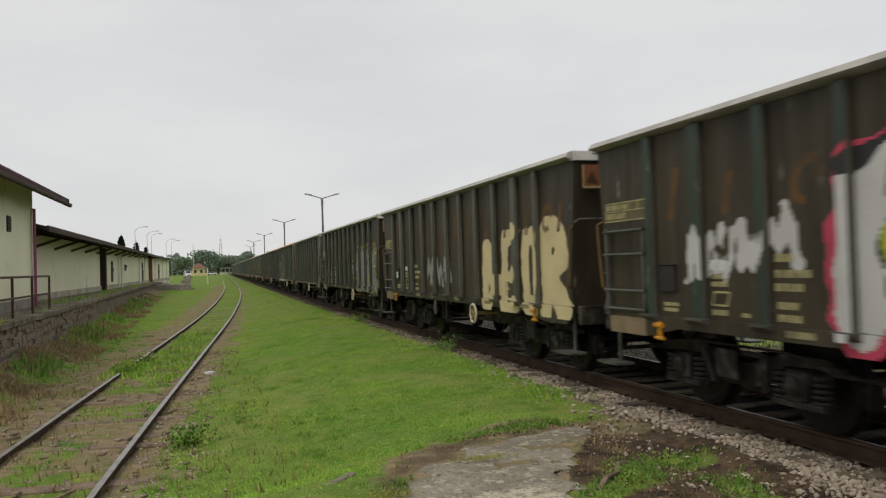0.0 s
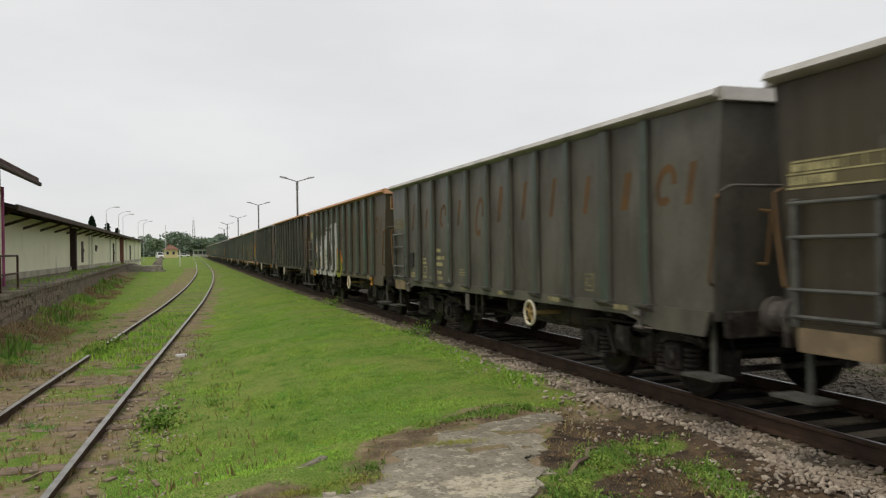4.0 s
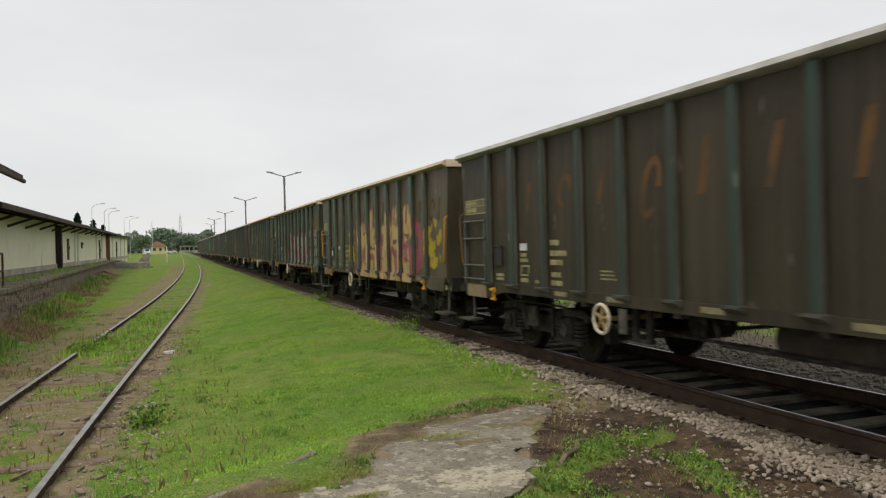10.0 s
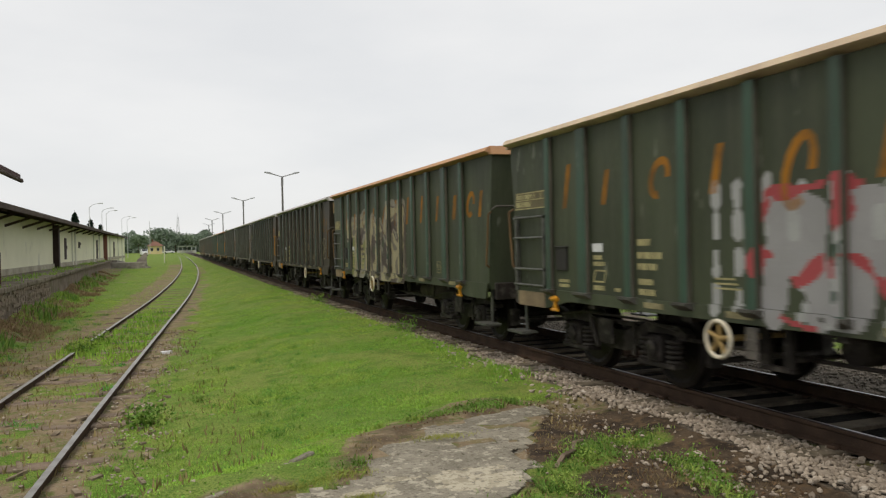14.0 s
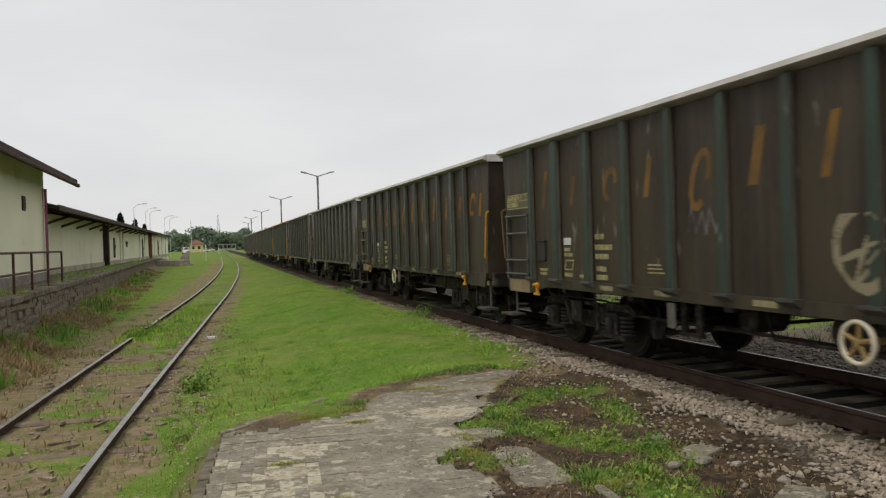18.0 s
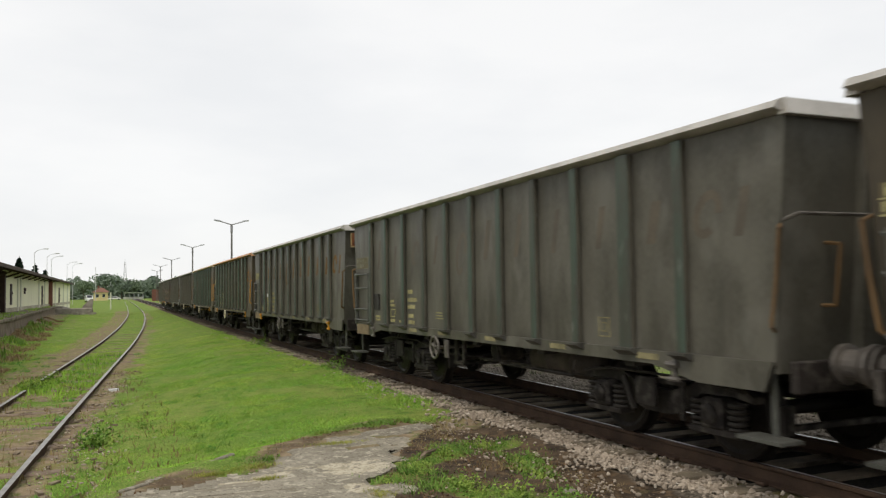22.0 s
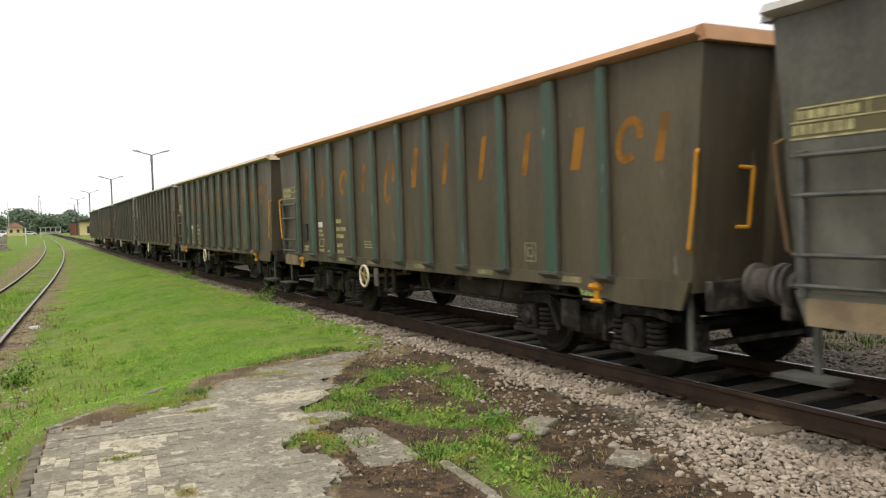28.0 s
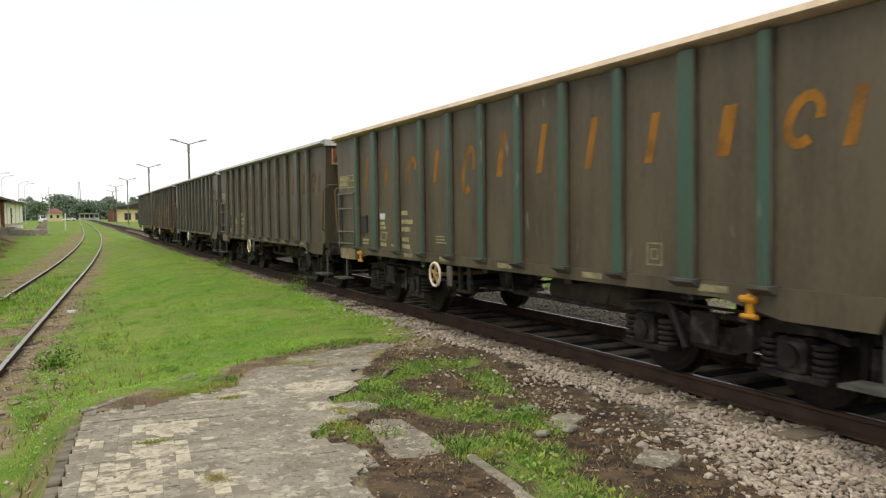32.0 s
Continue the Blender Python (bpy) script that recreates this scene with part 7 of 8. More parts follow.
def letter(kind, x, w, h):
    """Strokes of a block letter in a box w wide and h high."""
    P = {"B": [((0, 0), (0, 1), (0.8, 0.85), (0.2, 0.55), (1, 0.3), (0.8, 0.02), (0, 0))], "E": [((1, 1), (0, 1), (0, 0), (1, 0)), ((0, 0.5), (0.8, 0.5))],
         "O": [((0.5, 0), (0, 0.4), (0.1, 0.9), (0.6, 1), (1, 0.6), (0.9, 0.1), (0.5, 0))], "R": [((0, 0), (0, 1), (0.9, 0.85), (0.8, 0.5), (0.1, 0.5), (1, 0))],
         "T": [((0, 1), (1, 1)), ((0.5, 1), (0.45, 0))], "C": [((1, 0.9), (0.4, 1), (0, 0.5), (0.4, 0), (1, 0.1))], "A": [((0, 0), (0.5, 1), (1, 0)), ((0.2, 0.4), (0.8, 0.4))],
         "K": [((0, 0), (0, 1)), ((1, 1), (0.1, 0.5), (1, 0))], "S": [((1, 0.95), (0.2, 1), (0, 0.65), (1, 0.4), (0.8, 0), (0, 0.05))], "H": [((0, 0), (0, 1)), ((1, 0), (1, 1)), ((0, 0.5), (1, 0.5))],
         "I": [((0.5, 0), (0.5, 1))], "N": [((0, 0), (0, 1), (1, 0), (1, 1))], "M": [((0, 0), (0.1, 1), (0.5, 0.3), (0.9, 1), (1, 0))], "F": [((0, 0), (0, 1), (1, 1)), ((0, 0.55), (0.7, 0.55))],
         "P": [((0, 0), (0, 1), (0.9, 0.9), (0.9, 0.55), (0, 0.45))],
         "D": [((0, 0), (0, 1), (0.8, 0.8), (1, 0.4), (0.7, 0.05), (0, 0))]}[kind]
    out = []
    for poly in P:
        out += lines(*[(x + a * w, b * h) for a, b in poly])
    return out


def word(text, x, w, h, gap):
    out = []
    for c in text:
        out += letter(c, x, w, h)
        x += w + gap
    return out


def scrawl(x, w, h, n, seed):
    """An unreadable zigzag tag."""
    r = random.Random(seed)
    return lines(*[(x + w * i / n + r.uniform(-0.3, 0.3) * w / n, h * (0.5 + (0.5 if i % 2 else -0.5) * r.uniform(0.5, 1.0))) for i in range(n + 1)])


def bubbles(x, w, h, n, seed):
    """A row of rounded unreadable shapes."""
    r, out = random.Random(seed), []
    for i in range(n):
        cx, a, b = x + w * (i + 0.5) / n, w / n * r.uniform(0.28, 0.4), h * r.uniform(0.38, 0.5)
        k = r.choice((6, 7, 8))
        out += lines(*[(cx + a * math.cos(q * 5.2 / k), h * 0.5 + b * math.sin(q * 5.2 / k)) for q in range(k + 1)])
    return out


def shifted(strokes, dx, dz):
    return [((a[0] + dx, a[1] + dz), (b[0] + dx, b[1] + dz)) for a, b in strokes]


def decorate(k, w):
    """What sets each wagon apart: paint from spray cans along its near side."""
    white, black, cream = spray("silver_white_spray", (0.55, 0.55, 0.54)), spray("black_spray", (0.03, 0.03, 0.032)), spray("cream_spray", (0.66, 0.56, 0.32))
    pink, lime = spray("pink_red_spray", (0.5, 0.06, 0.11)), spray("lime_spray", (0.42, 0.48, 0.03))
    orange, tan, mauve = spray("orange_spray", (0.6, 0.24, 0.03)), spray("tan_spray", (0.5, 0.37, 0.17)), spray("mauve_spray", (0.36, 0.12, 0.13))
    brown = spray("umber_spray", (0.075, 0.055, 0.05))
    lead = -HALF
    if k == 0:
        ring = lambda x, z, a, b, n=16: lines(*[(x + a * math.cos(q * math.tau / n), z + b * math.sin(q * math.tau / n)) for q in range(n + 1)])
        body = [((0.35, 0.35), (0.45, 1.35)), ((0.45, 1.35), (0.9, 1.5)), ((0.9, 1.5), (1.1, 0.9)), ((0.6, 0.5), (1.2, 0.4)), ((1.6, 0.3), (1.55, 1.4)), ((1.55, 1.4), (2.1, 1.5)), ((2.1, 1.5), (2.2, 0.4)), ((1.6, 0.8), (2.2, 0.8)), ((2.8, 0.3), (2.75, 1.5)), ((2.8, 0.9), (3.4, 1.45)), ((2.8, 0.9), (3.5, 0.35))]
        graffiti(w, [(0, 0.36, 2, body), (1, 0.27, 1, body), (2, 0.06, 2, ring(0.75, 0.75, 0.16, 0.3) + ring(1.9, 1.1, 0.18, 0.2) + lines((0.2, 1.5), (0.7, 1.72), (1.2, 1.3), (1.7, 1.7), (2.4, 1.55))), (3, 0.13, 1, [((0.78, 0.55), (0.72, 0.95)), ((1.3, 0.2), (1.35, 0.5))])], lead + 8.05, lead + 4.0, 0.86, 2.85, [pink, white, black, lime], "pink-outlined silver and black graffiti")
        graffiti(w, [(0, 0.05, 1.5, scrawl(0.1, 0.75, 0.62, 9, 1) + shifted(scrawl(0.0, 0.75, 0.55, 8, 2), 0.95, 0.15))], lead + 10.1, lead + 8.2, 1.4, 2.2, [white], "silver scrawl")
    elif k == 1:
        fat = lines((0.25, 0.15), (0.3, 1.12)) + lines((0.3, 1.12), (0.62, 0.95), (0.42, 0.7), (0.72, 0.42), (0.5, 0.12), (0.3, 0.15)) + lines((0.72, 0.42), (1.1, 0.45))
        fat += lines((1.2, 0.12), (1.25, 1.2)) + lines((1.25, 1.2), (1.75, 1.32)) + lines((1.25, 0.62), (1.7, 0.66)) + lines((1.2, 0.12), (1.75, 0.14))
        fat += lines((2.2, 0.15), (2.1, 0.7), (2.2, 1.22), (2.5, 1.22), (2.62, 0.7), (2.5, 0.12), (2.2, 0.15))
        big = lines((2.95, 0.12), (2.95, 1.3)) + lines((2.95, 1.3), (3.4, 1.2), (3.5, 0.9), (3.1, 0.65)) + lines((3.1, 0.65), (3.3, 0.4), (3.6, 0.1))
        graffiti(w, [(0, 0.15, 1, fat), (0, 0.21, 1, big), (1, 0.014, 2, lines((2.36, 0.35), (2.34, 0.95)) + lines((1.4, 0.9), (1.5, 0.8), (1.42, 0.7)) + lines((3.3, 0.95), (3.2, 0.85)))], lead + 3.95, lead + 0.05, 0.86, 2.45, [cream, brown], "big cream graffiti letters")
        graffiti(w, [(0, 0.05, 1.4, scrawl(0.15, 1.8, 0.65, 12, 3))], lead + 7.7, lead + 5.6, 1.2, 2.0, [spray("grey_wash_spray", (0.3, 0.3, 0.3))], "grey scrawled tag")
    elif k == 2:
        s = lines((0.3, 0.72), (1.05, 1.1)) + lines((0.7, 0.85), (0.85, 0.1)) + lines((1.25, 0.2), (1.3, 1.15), (1.7, 1.0), (1.4, 0.65), (1.8, 0.2)) + lines((2.5, 1.2), (2.05, 1.1), (2.1, 0.2), (2.6, 0.2)) + lines((2.1, 0.68), (2.5, 0.7)) + lines((3.0, 0.25), (2.95, 0.7), (3.5, 1.2)) + lines((2.95, 0.7), (3.6, 0.22))
        graffiti(w, [(0, 0.31, 1.2, s), (3, 0.25, 1, s), (1, 0.19, 1, s), (0, 0.1, 1, [((2.45, 0.45), (2.7, 0.4))]), (2, 0.035, 1, [((1.55, 1.27), (1.62, 1.22)), ((3.62, 1.2), (3.66, 1.15)), ((3.4, 0.8), (3.46, 0.8)), ((3.68, 0.16), (3.72, 0.18)), ((0.18, 0.62), (0.2, 0.8)), ((0.95, 0.05), (1.0, 0.1)), ((1.9, 1.12), (2.0, 1.2))])], lead + 4.25, lead + 0.1, 0.88, 2.4, [spray("dull_lime_spray", (0.3, 0.36, 0.04)), spray("pewter_spray", (0.24, 0.24, 0.245)), white, black], "silver-grey graffiti edged in lime")
    elif k == 4:
        s = lines((0.95, 0.78), (0.62, 1.05), (0.45, 0.9), (0.5, 0.1)) + lines((1.15, 0.1), (1.35, 1.0), (1.75, 1.05), (1.75, 0.1)) + lines((1.3, 0.5), (1.75, 0.5)) + lines((2.15, 0.1), (2.15, 1.2)) + lines((2.75, 1.3), (2.35, 0.72), (2.85, 0.1)) + lines((3.95, 1.05), (3.9, 1.42), (3.3, 1.4), (3.25, 0.95), (3.85, 0.75), (3.8, 0.15), (3.15, 0.12))
        tops = lines((0.3, 0.95), (0.65, 1.27), (0.98, 1.05)) + lines((1.2, 1.22), (1.85, 1.27)) + lines((2.0, 1.4), (2.5, 1.45)) + lines((2.7, 1.5), (3.2, 1.6), (4.1, 1.62), (4.12, 1.1))
        gaps = lines((0.98, 0.85), (0.85, 0.75)) + lines((1.5, 0.72), (1.5, 0.85)) + lines((2.55, 0.95), (2.45, 0.78)) + lines((3.35, 0.5), (3.45, 0.35)) + lines((3.5, 1.12), (3.75, 1.08)) + lines((2.95, 0.1), (3.0, 1.2))
        flank = lines((4.35, 1.0), (4.4, 0.15)) + lines((4.35, 0.8), (4.75, 0.2)) + lines((0.12, 0.15), (0.12, 0.55))
        graffiti(w, [(3, 0.2, 1, flank), (4, 0.09, 1, lines((4.35, 1.1), (4.6, 0.8), (4.9, 0.5)) + lines((0.1, 0.75), (0.2, 0.95))), (1, 0.05, 0.5, tops), (0, 0.2, 0.4, s), (0, 0.022, 0.4, shifted(tops, 0, 0.05)), (2, 0.06, 0.6, gaps), (2, 0.14, 0.5, lines((3.3, 0.55), (3.42, 0.4)))], lead + 10.5, lead + 5.4, 0.86, 2.75, [white, black, spray("charcoal_spray", (0.045, 0.042, 0.042)), spray("acid_lime_spray", (0.34, 0.36, 0.03)), orange], "white block graffiti with black shade and yellow edges")
    elif k == 7:
        s = [((a, 0.12), (b, h)) for a, b, h in ((0.3, 0.35, 1.15), (0.75, 0.7, 1.05), (1.15, 1.25, 1.38), (1.6, 1.55, 1.15), (2.3, 2.4, 1.05), (2.7, 2.75, 1.28), (3.15, 3.3, 1.36), (3.6, 3.55, 1.42), (4.12, 4.2, 1.38), (4.4, 4.35, 1.42))] + lines((4.4, 1.42), (4.62, 1.1))
        tails = lines((4.2, 0.28), (4.7, 0.3), (5.2, 0.45)) + lines((4.25, 0.62), (4.7, 0.62), (5.2, 0.46)) + lines((4.85, 1.12), (5.15, 1.0), (5.18, 0.72))
        blush = lines((3.3, 0.3), (3.35, 0.55)) + lines((1.95, 0.35), (2.05, 0.75)) + lines((4.35, 0.75), (4.6, 0.95)) + lines((0.25, 0.4), (0.35, 0.6)) + lines((4.1, 0.55), (4.15, 0.75))
        gaps = lines((1.95, 1.0), (2.15, 0.92), (2.1, 0.78)) + lines((0.95, 0.72), (1.6, 0.7)) + lines((3.2, 0.84), (3.7, 0.86)) + lines((2.9, 0.1), (2.95, 0.5)) + lines((4.0, 1.0), (4.5, 0.92)) + lines((1.75, 0.95), (1.78, 0.6))
        trim = lines((4.02, 0.5), (4.4, 0.42), (4.65, 0.2)) + lines((3.35, 1.15), (3.45, 1.35), (3.58, 1.1), (3.45, 0.95)) + lines((1.3, 0.2), (1.35, 0.5), (1.5, 0.2)) + lines((2.45, 0.5), (2.55, 1.0))
        # butter strokes; the upright ones paint in the light the ribs catch
        light = [((u, 0.15), (u, h)) for u, h in ((0.94, 1.0), (1.87, 0.75), (3.74, 1.15), (4.55, 1.05))] + lines((4.62, 1.2), (4.6, 0.95)) + lines((2.6, 0.15), (2.62, 0.5))
        warm = [((a, b), (a + 0.06, b + 0.05)) for a, b in ((4.3, 1.12), (1.2, 1.1), (3.5, 0.66), (2.2, 0.2), (0.5, 0.9), (1.05, 0.25))]
        first = lines((0.2, 0.15), (0.3, 1.2)) + lines((0.3, 1.2), (0.55, 0.9))
        hot = lines((4.75, 0.55), (5.0, 0.8)) + lines((4.95, 0.15), (5.1, 0.12))
        s, tails, blush, gaps, trim, light, warm = (shifted(q, 0.5, 0) for q in (s, tails, blush, gaps, trim, light, warm))
        graffiti(w, [(0, 0.26, 1.5, s), (0, 0.16, 2, first), (5, 0.15, 1.5, tails), (1, 0.2, 1.5, s), (1, 0.07, 2, first), (0, 0.12, 1.5, blush), (5, 0.05, 2, shifted(blush, 0.2, 0.25) + shifted(gaps, -0.2, -0.2)), (2, 0.05, 1, gaps), (2, 0.022, 1, trim + shifted(trim, -0.9, 0.1) + shifted(trim, -2.0, 0.0)), (4, 0.05, 1, light), (3, 0.06, 1, warm + shifted(warm, 0.3, -0.25)), (6, 0.07, 1, hot)], 1.4, -4.72, 0.88, 2.75, [spray("dusty_pink_spray", (0.33, 0.13, 0.13)), tan, spray("rust_spray", (0.15, 0.075, 0.045)), orange, spray("butter_spray", (0.55, 0.48, 0.25)), spray("rose_spray", (0.3, 0.09, 0.1)), spray("bright_pink_spray", (0.55, 0.2, 0.27))], "tan and pink graffiti shapes", 0.018)
        graffiti(w, [(0, 0.045, 2.5, scrawl(0.1, 0.75, 0.5, 8, 4) + shifted(scrawl(0.1, 0.75, 0.4, 7, 14), 0, 0.35) + lines((0.35, 0.75), (0.45, 1.0), (0.6, 0.8)) + lines((0.45, 0.1), (0.5, -0.2)))], lead + 1.35, lead + 0.4, 1.2, 2.35, [spray("ochre_spray", (0.42, 0.33, 0.03))], "ochre scrawl")
        graffiti(w, [(0, 0.04, 2, scrawl(0.1, 0.5, 0.5, 7, 21) + shifted(scrawl(0.1, 0.5, 0.4, 6, 22), 0, 0.5))], 2.15, 1.45, 1.2, 2.3, [spray("ochre_spray", (0.42, 0.33, 0.03))], "ochre scrawl")
    elif k == 8:
        dots = [((x, z), (x + d, z + 0.16)) for x, d in ((0.45, 0.0), (0.75, 0.0), (1.1, 0.02), (5.85, 0.05), (6.2, 0.03), (6.75, 0.06), (7.1, 0.03)) for z in (0.16, 0.5, 0.84, 1.12)]
        dots += [((x, z), (x + 0.02, z + 0.1)) for x in np.arange(1.5, 5.7, 0.42) for z in (0.14, 0.42, 0.78, 1.12)]
        blocks = [lines((x, 0.2), (x + 0.05, 1.05), (x + 0.45, 1.0), (x + 0.4, 0.6), (x + 0.05, 0.6)) + lines((x + 0.4, 0.6), (x + 0.5, 0.2)) for x in (1.2, 2.05, 2.9, 3.75, 4.55)]
        s = sum(blocks, []) + lines((5.2, 0.2), (5.45, 0.95))
        red = sum((lines((x - 0.18, 0.5), (x - 0.1, 1.2), (x + 0.5, 1.2)) + lines((x - 0.1, 0.68), (x + 0.25, 0.42), (x + 0.62, 0.75)) + lines((x + 0.1, 0.15), (x + 0.45, 0.05)) for x in (1.2, 2.05, 2.9, 3.75, 4.55)), []) + lines((5.1, 0.6), (5.4, 1.15), (5.75, 0.7), (5.6, 0.05))
        graffiti(w, [(0, 0.058, 0.8, dots), (2, 0.15, 1, s), (1, 0.035, 2, red), (0, 0.06, 1, [((x + 0.2, 0.85), (x + 0.22, 0.98)) for x in (1.2, 2.05, 2.9, 3.75, 4.55)])], lead + 7.8, lead + 0.3, 0.88, 2.3, [spray("dull_silver_spray", (0.36, 0.37, 0.36)), spray("dull_red_spray", (0.36, 0.07, 0.075)), spray("grey_wash_spray", (0.27, 0.25, 0.24))], "silver and red graffiti over green sheets")
    elif k == 9:
        s = lines((0.25, 1.2), (1.75, 1.38)) + lines((0.85, 1.2), (0.8, 0.15)) + lines((3.15, 1.1), (2.55, 1.25), (2.1, 0.75), (2.3, 0.25), (3.0, 0.2), (3.15, 0.55)) + lines((4.75, 1.35), (4.1, 1.5), (3.75, 1.2), (4.5, 0.75), (4.35, 0.25), (3.6, 0.15)) + lines((4.95, 0.2), (5.0, 1.45))
        shade = lines((2.95, 0.85), (2.5, 0.98), (2.4, 0.62), (2.75, 0.42)) + lines((4.15, 1.2), (4.6, 1.35), (4.85, 1.0)) + lines((3.7, 0.75), (3.5, 0.45), (4.1, 0.3)) + lines((1.3, 1.0), (1.6, 1.15)) + lines((1.2, 0.95), (1.55, 0.6))
        olive, khaki = spray("olive_spray", (0.21, 0.22, 0.07)), spray("khaki_spray", (0.36, 0.32, 0.2))
        graffiti(w, [(4, 0.32, 1.5, s + lines((1.5, 0.25), (1.6, 0.9))), (1, 0.25, 1.2, shifted(s, 0.07, -0.05)), (0, 0.2, 1.2, s), (3, 0.1, 2, lines((0.55, 0.2), (0.5, 0.95)) + lines((1.45, 0.25), (1.75, 0.9))), (1, 0.11, 1.5, shade), (2, 0.05, 2.5, shifted(s, 0.16, -0.08)), (4, 0.05, 1, [((0.3, 1.28), (1.8, 1.5)), ((3.3, 0.2), (3.3, 0.9))])], lead + 9.95, lead + 4.4, 0.86, 2.75, [khaki, brown, spray("grey_mauve_spray", (0.16, 0.14, 0.11)), olive, spray("grey_khaki_spray", (0.25, 0.235, 0.19))], "khaki and umber graffiti with olive patches")
    elif k == 10:
        ring = lambda x, z, a, b: lines(*[(x + a * math.cos(q * math.tau / 18), z + b * math.sin(q * math.tau / 18)) for q in range(19)])
        graffiti(w, [(0, 0.016, 0.3, ring(0.45, 0.5, 0.29, 0.32) + shifted(word("DF", 0.0, 0.15, 0.3, 0.08), 0.28, 0.36))], lead + 1.4, lead + 0.5, 1.1, 2.0, [spray("faded_cream_spray", (0.27, 0.24, 0.155))], "cream ring around two letters DF", 0.016)
        graffiti(w, [(0, 0.018, 0.4, ring(0.45, 0.42, 0.36, 0.36) + ring(0.43, 0.4, 0.3, 0.31) + lines((0.15, 0.3), (0.75, 0.5), (0.3, 0.1), (0.55, 0.75))), (0, 0.018, 0.4, shifted(scrawl(0, 0.7, 0.25, 8, 6), 1.1, 0.1))], lead + 4.6, lead + 2.6, 1.1, 1.8, [spray("faded_cream_spray", (0.27, 0.24, 0.155))], "faded cream tags", 0.016)
        graffiti(w, [(0, 0.009, 0.2, scrawl(0.05, 0.55, 0.34, 7, 9))], lead + 6.6, lead + 5.8, 1.62, 2.05, [spray("grey_dust_spray", (0.17, 0.17, 0.165))], "thin grey scrawl", 0.01)
    elif k == 18:
        s = bubbles(0.3, 6.6, 0.8, 6, 17)
        graffiti(w, [(0, 0.3, 2, shifted(s, 0, 0.3)), (1, 0.1, 2, shifted(s, 0.1, 0.3))], lead + 8.6, lead + 1.2, 0.9, 2.3, [mauve, tan], "rusty red and tan graffiti")


LOOKS = {0: ("dark", "grey"), 1: ("dark", "grey"), 2: ("dark", "grey"), 3: ("grey", "grey"), 4: ("brown", "tan"), 5: ("dark", "tan"), 6: ("dark", "grey"), 7: ("brown", "cream"), 8: ("green", "cream"), 9: ("green", "tan"),
         10: ("dark", "grey"), 11: ("dark", "grey"), 12: ("grey", "grey"), 13: ("grey", "grey"), 14: ("brown", "tan"), 15: ("brown", "cream"), 16: ("brown", "grey"), 17: ("grey", "grey"), 18: ("rust", "grey"), 19: ("brown", "grey")}
TOPS = {"grey": "pale grey", "cream": "sandy", "tan": "rusty orange"}
BODIES = {"brown": "olive-brown", "dark": "sooty brown", "grey": "dusty grey", "green": "dark green", "rust": "rust-brown"}
EXTRAS = {0: ", pink-silver graffiti", 1: ", cream graffiti letters", 2: ", silver-grey graffiti", 4: ", white block graffiti", 7: ", tan and pink graffiti", 8: ", silver and red graffiti", 9: ", khaki graffiti", 10: ", cream ring tag", 18: ", rusty red graffiti"}


def repaint(ob, mat):
    ob.material_slots[0].link = "OBJECT"
    ob.material_slots[0].material = mat


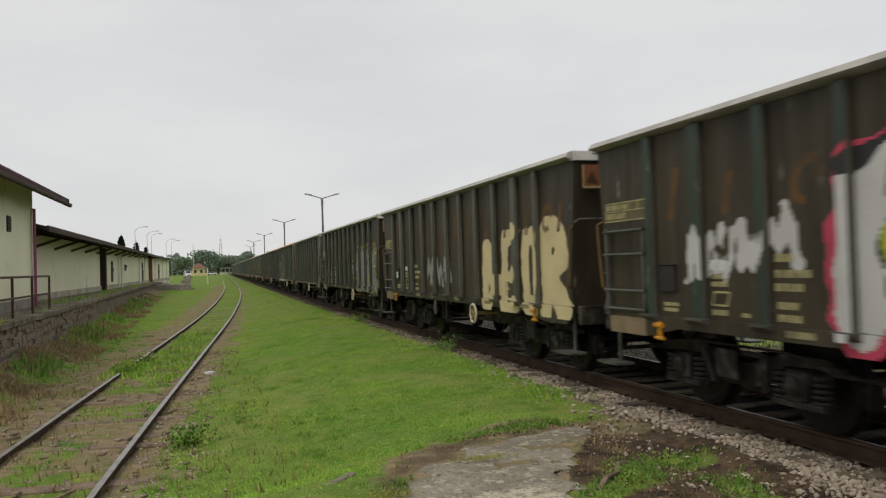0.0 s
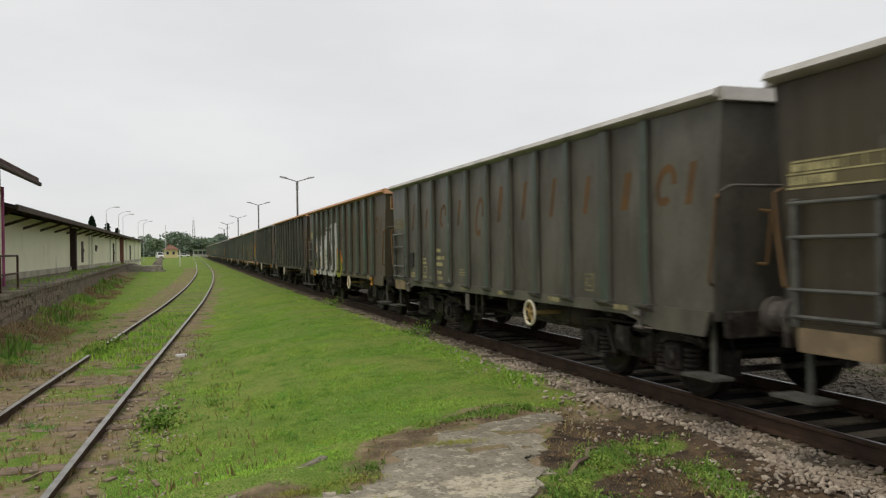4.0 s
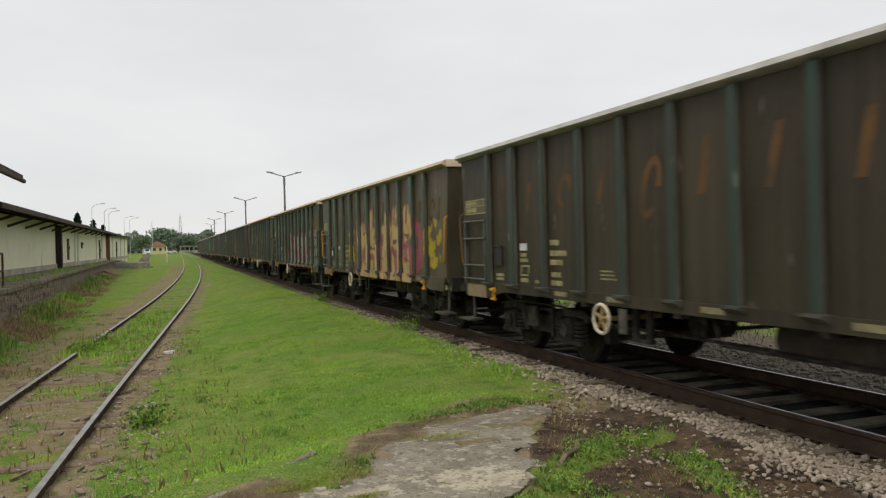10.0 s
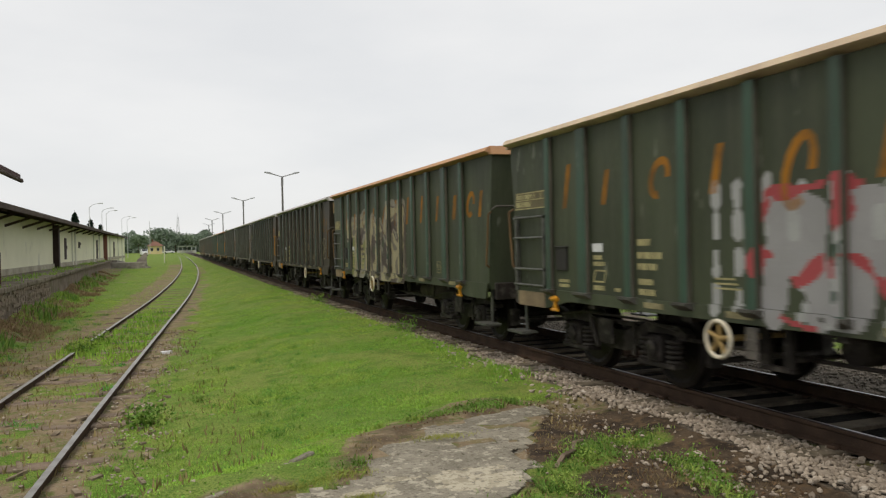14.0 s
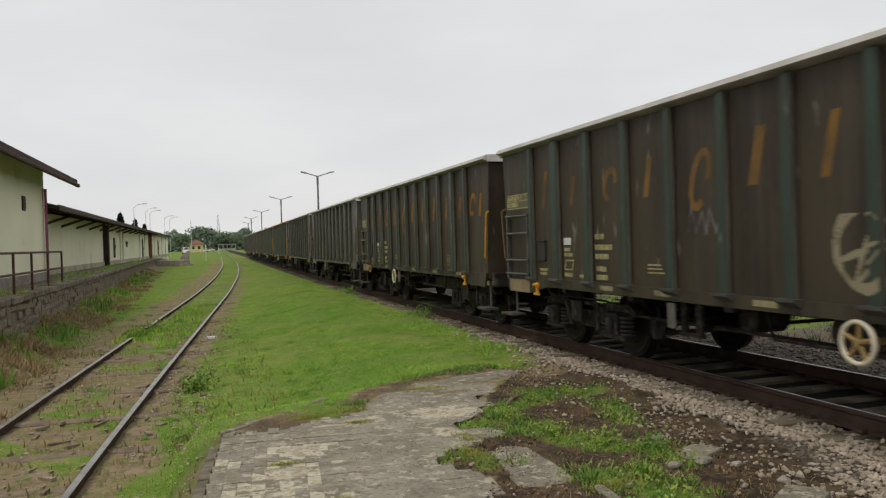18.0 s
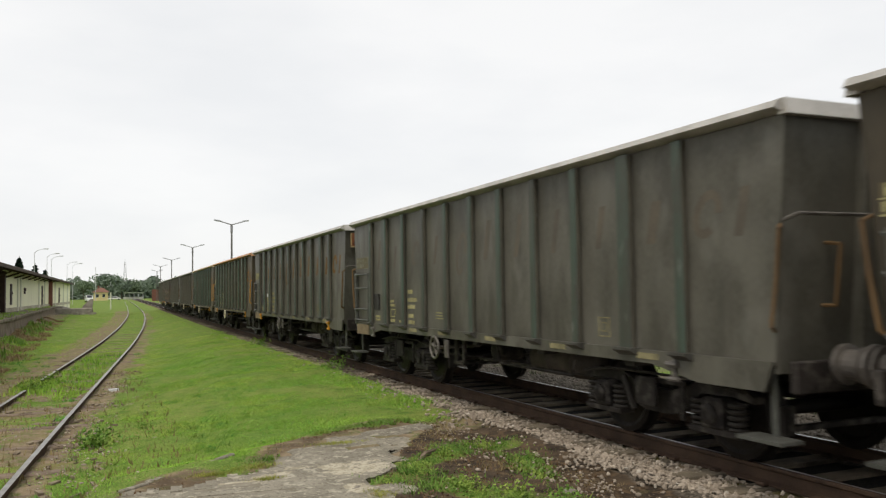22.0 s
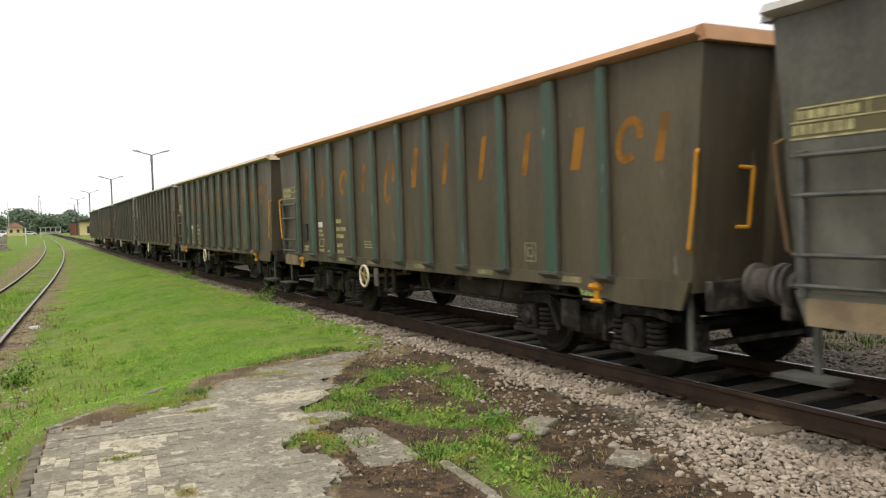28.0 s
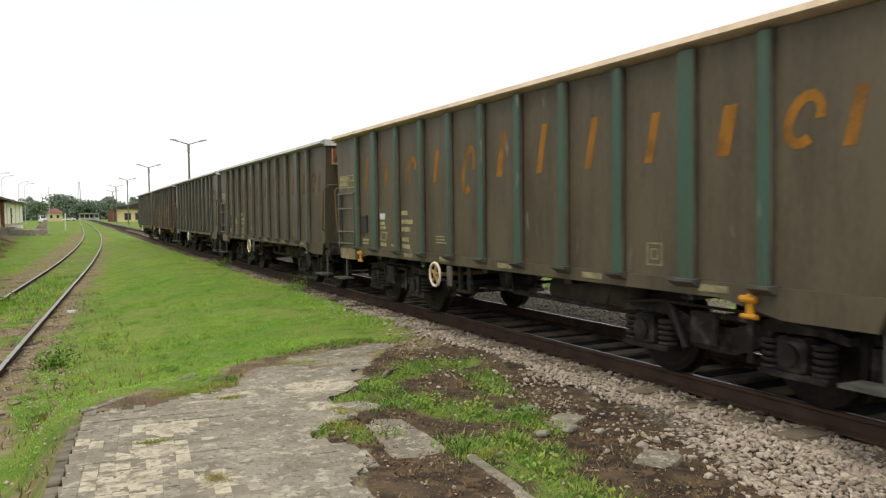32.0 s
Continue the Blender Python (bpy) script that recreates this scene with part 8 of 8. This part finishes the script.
first_wagon = make_wagon()
WAGONS = []
def build_train():
    for k in range(20):
        w = first_wagon if k == 0 else copy_thing(first_wagon, Matrix())
        WAGONS.append(w)
    warn = spray("warning_plate_orange", (0.2, 0.075, 0.03))
    dulled = surface("dulled_orange_lettering", (0.21, 0.115, 0.035), (0.1, 0.07, 0.035), 0.6, 0, 50, 2.6, 0.95, 0.03)
    ghost = surface("ghost_lettering", (0.125, 0.105, 0.078), (0.085, 0.074, 0.058), 0.5, 0, 50, 2.6, 0.95, 0.03)
    grimy = surface("grimy_table_stencil", (0.22, 0.21, 0.15), (0.12, 0.115, 0.085), 0.6, 0, 60, 8.0, 0.9, 0.02)
    for k, w in enumerate(WAGONS):
        body, top = LOOKS[k]
        for o in w.children:
            base = o.name.split(".")[0]
            if base in ("side_panel", "side_sill", "end_wall", "end_post"):
                repaint(o, PAINT[body])
            elif base == "rib":
                repaint(o, RIB["grey" if k == 13 else body if k in GREEN_RIBS else "dull"])
            elif base in ("top_rail", "end_top_rail"):
                repaint(o, TOP[top])
            elif base == "hand_brake_wheel" and k in (0, 1, 2, 3, 4, 10):
                o.location.y = -3.05
            elif base == "hand_brake_wheel" and k == 7:
                o.location.y = 0.5
            elif base == "hand_brake_wheel" and k in (12, 13):
                for q in (o, *o.children):
                    repaint(q, M_BUFFER)
            elif base == "painted_mark" and k not in (8, 9, 10, 11, 12, 13, 14, 15):
                repaint(o, M_FADED)
            elif base == "painted_mark" and k == 12:
                repaint(o, ghost)
            elif base == "painted_mark" and k in (10, 13):
                repaint(o, dulled)
            elif base in ("tie_down_hook", "label_plate") and k in (2, 3, 5, 12, 16, 17):
                repaint(o, M_BUFFER)
            elif base == "load_table" and k in (3, 12):
                repaint(o, grimy)
            elif base in ("hand_rail", "end_hand_rail") and (k not in (7, 11, 14, 15) or k in (11, 15) and o.bound_box[6][1] > 0):
                repaint(o, M_RUSTRAIL)
        tagged(w, f"{BODIES[body]} open goods wagon, {TOPS[top]} top rail{EXTRAS.get(k, '')}")
    frame_paint = spray("faded_cream_plate_edge", (0.36, 0.28, 0.14))
    for k, w in enumerate(WAGONS):
        decorate(k, w)
        if k in (1, 2, 4, 10, 13, 16):
            y = -HALF - 0.045
            plate = part("warning_plate", boxes((-1.34, y, 2.68, -1.06, y + 0.025, 2.98), bev=0.006), warn, w, "weathered orange-brown warning plate")
            part("plate_edge", boxes((-1.34, y - 0.004, 2.66, -1.06, y, 2.69), (-1.34, y - 0.004, 2.69, -1.315, y, 2.98), (-1.085, y - 0.004, 2.69, -1.06, y, 2.98)), frame_paint, plate, "faded cream edging")
            bm = bmesh.new()
            prism(bm, [(-1.29, 2.73), (-1.11, 2.73), (-1.2, 2.9)], y - 0.003, y, "y")
            part("warning_mark", bm, spray("dark_plate_mark", (0.07, 0.035, 0.018)), plate)
        if k not in (5, 6, 7, 11, 14, 15):
            bm = pipe(bmesh.new(), [(-1.43, -HALF + 0.06, 2.2), (-1.42, -HALF - 0.07, 2.24), (1.42, -HALF - 0.07, 2.24), (1.43, -HALF + 0.06, 2.2)], 0.016, 6)
            part("end_cross_rail", bm, M_BUFFER, w, "thin worn steel rail across the end")
        if k in (1, 7):
            part("route_card", boxes((-SIDE - 0.034, 4.3, 1.37, -SIDE - 0.031, 4.48, 1.52)), M_WHITE, w, "white paper card in its holder")
        bm = boxes((-SIDE - 0.002, RIBS[10] + 0.1, 2.15, -SIDE, HALF - 0.17, 2.38))
        part("load_panel", bm, spray("ochre_load_panel", (0.13, 0.11, 0.055)), w, "faded ochre load panel")


build_train()

# train: how far the leading corner of the first wagon has run, by the second
RUN = ((0, -0.45), (1, -7.9), (2, -14.6), (3, -22.2), (6, -42.93), (7, -50.5), (8, -58.1), (9, -64.5), (10, -72.1), (11, -78.55), (12, -86.2), (13, -92.5), (16, -112.95), (16.5, -116.0), (17, -118.95), (17.5, -121.75),
       (18, -124.5), (19, -130.4), (20, -135.75), (21, -140.9), (22, -145.7), (24, -154.5), (27, -166.8), (28, -170.75), (29, -174.35), (30, -177.8), (31, -181.25), (32, -184.8))


def run_at(t):
    """The run at t, by a smooth curve through RUN."""
    ts, ss = [r[0] for r in RUN], [r[1] for r in RUN]
    i = max(0, min(len(ts) - 2, int(np.searchsorted(ts, t, "right")) - 1))
    def slope(j):
        a, b = max(j - 1, 0), min(j + 1, len(ts) - 1)
        return (ss[b] - ss[a]) / (ts[b] - ts[a])
    h = ts[i + 1] - ts[i]
    u = (t - ts[i]) / h
    return (2 * u**3 - 3 * u**2 + 1) * ss[i] + (u**3 - 2 * u**2 + u) * h * slope(i) + (3 * u**2 - 2 * u**3) * ss[i + 1] + (u**3 - u**2) * h * slope(i + 1)


def wagon_pose(k, t):
    y = run_at(t) + PITCH * k + HALF
    a, b = y - 3.75, y + 3.75
    xa, xb = MAIN_X + float(bend(a)), MAIN_X + float(bend(b))
    return pose((xa + xb) / 2, y, 0, 0, 0, -math.degrees(math.atan2(xb - xa, 7.5)))


def motions():
    for k, w in enumerate(WAGONS):
        walk(w, [(t, wagon_pose(k, t)) for t in np.arange(0, 32.01, 0.5).tolist()])
    # all wheels of the train turn alike; copies share the action of the first wagon's wheelsets
    acts = []
    for ws, y0 in WHEELSETS:
        walk(ws, [(t, pose(0, y0, 0.462, -math.degrees((run_at(t) - run_at(0)) / 0.462), 0, 0)) for t in (np.arange(0, 481) / 15).tolist()])
        acts.append((y0, ws.animation_data.action, ws.animation_data.action_slot))
    for w in WAGONS[1:]:
        for o in w.children_recursive:
            if o.name.split(".")[0] == "wheelset":
                y = o.location.y
                act = min(acts, key=lambda a: abs(a[0] - y))
                o.rotation_mode = "QUATERNION"
                o.animation_data_create()
                o.animation_data.action, o.animation_data.action_slot = act[1], act[2]


motions()
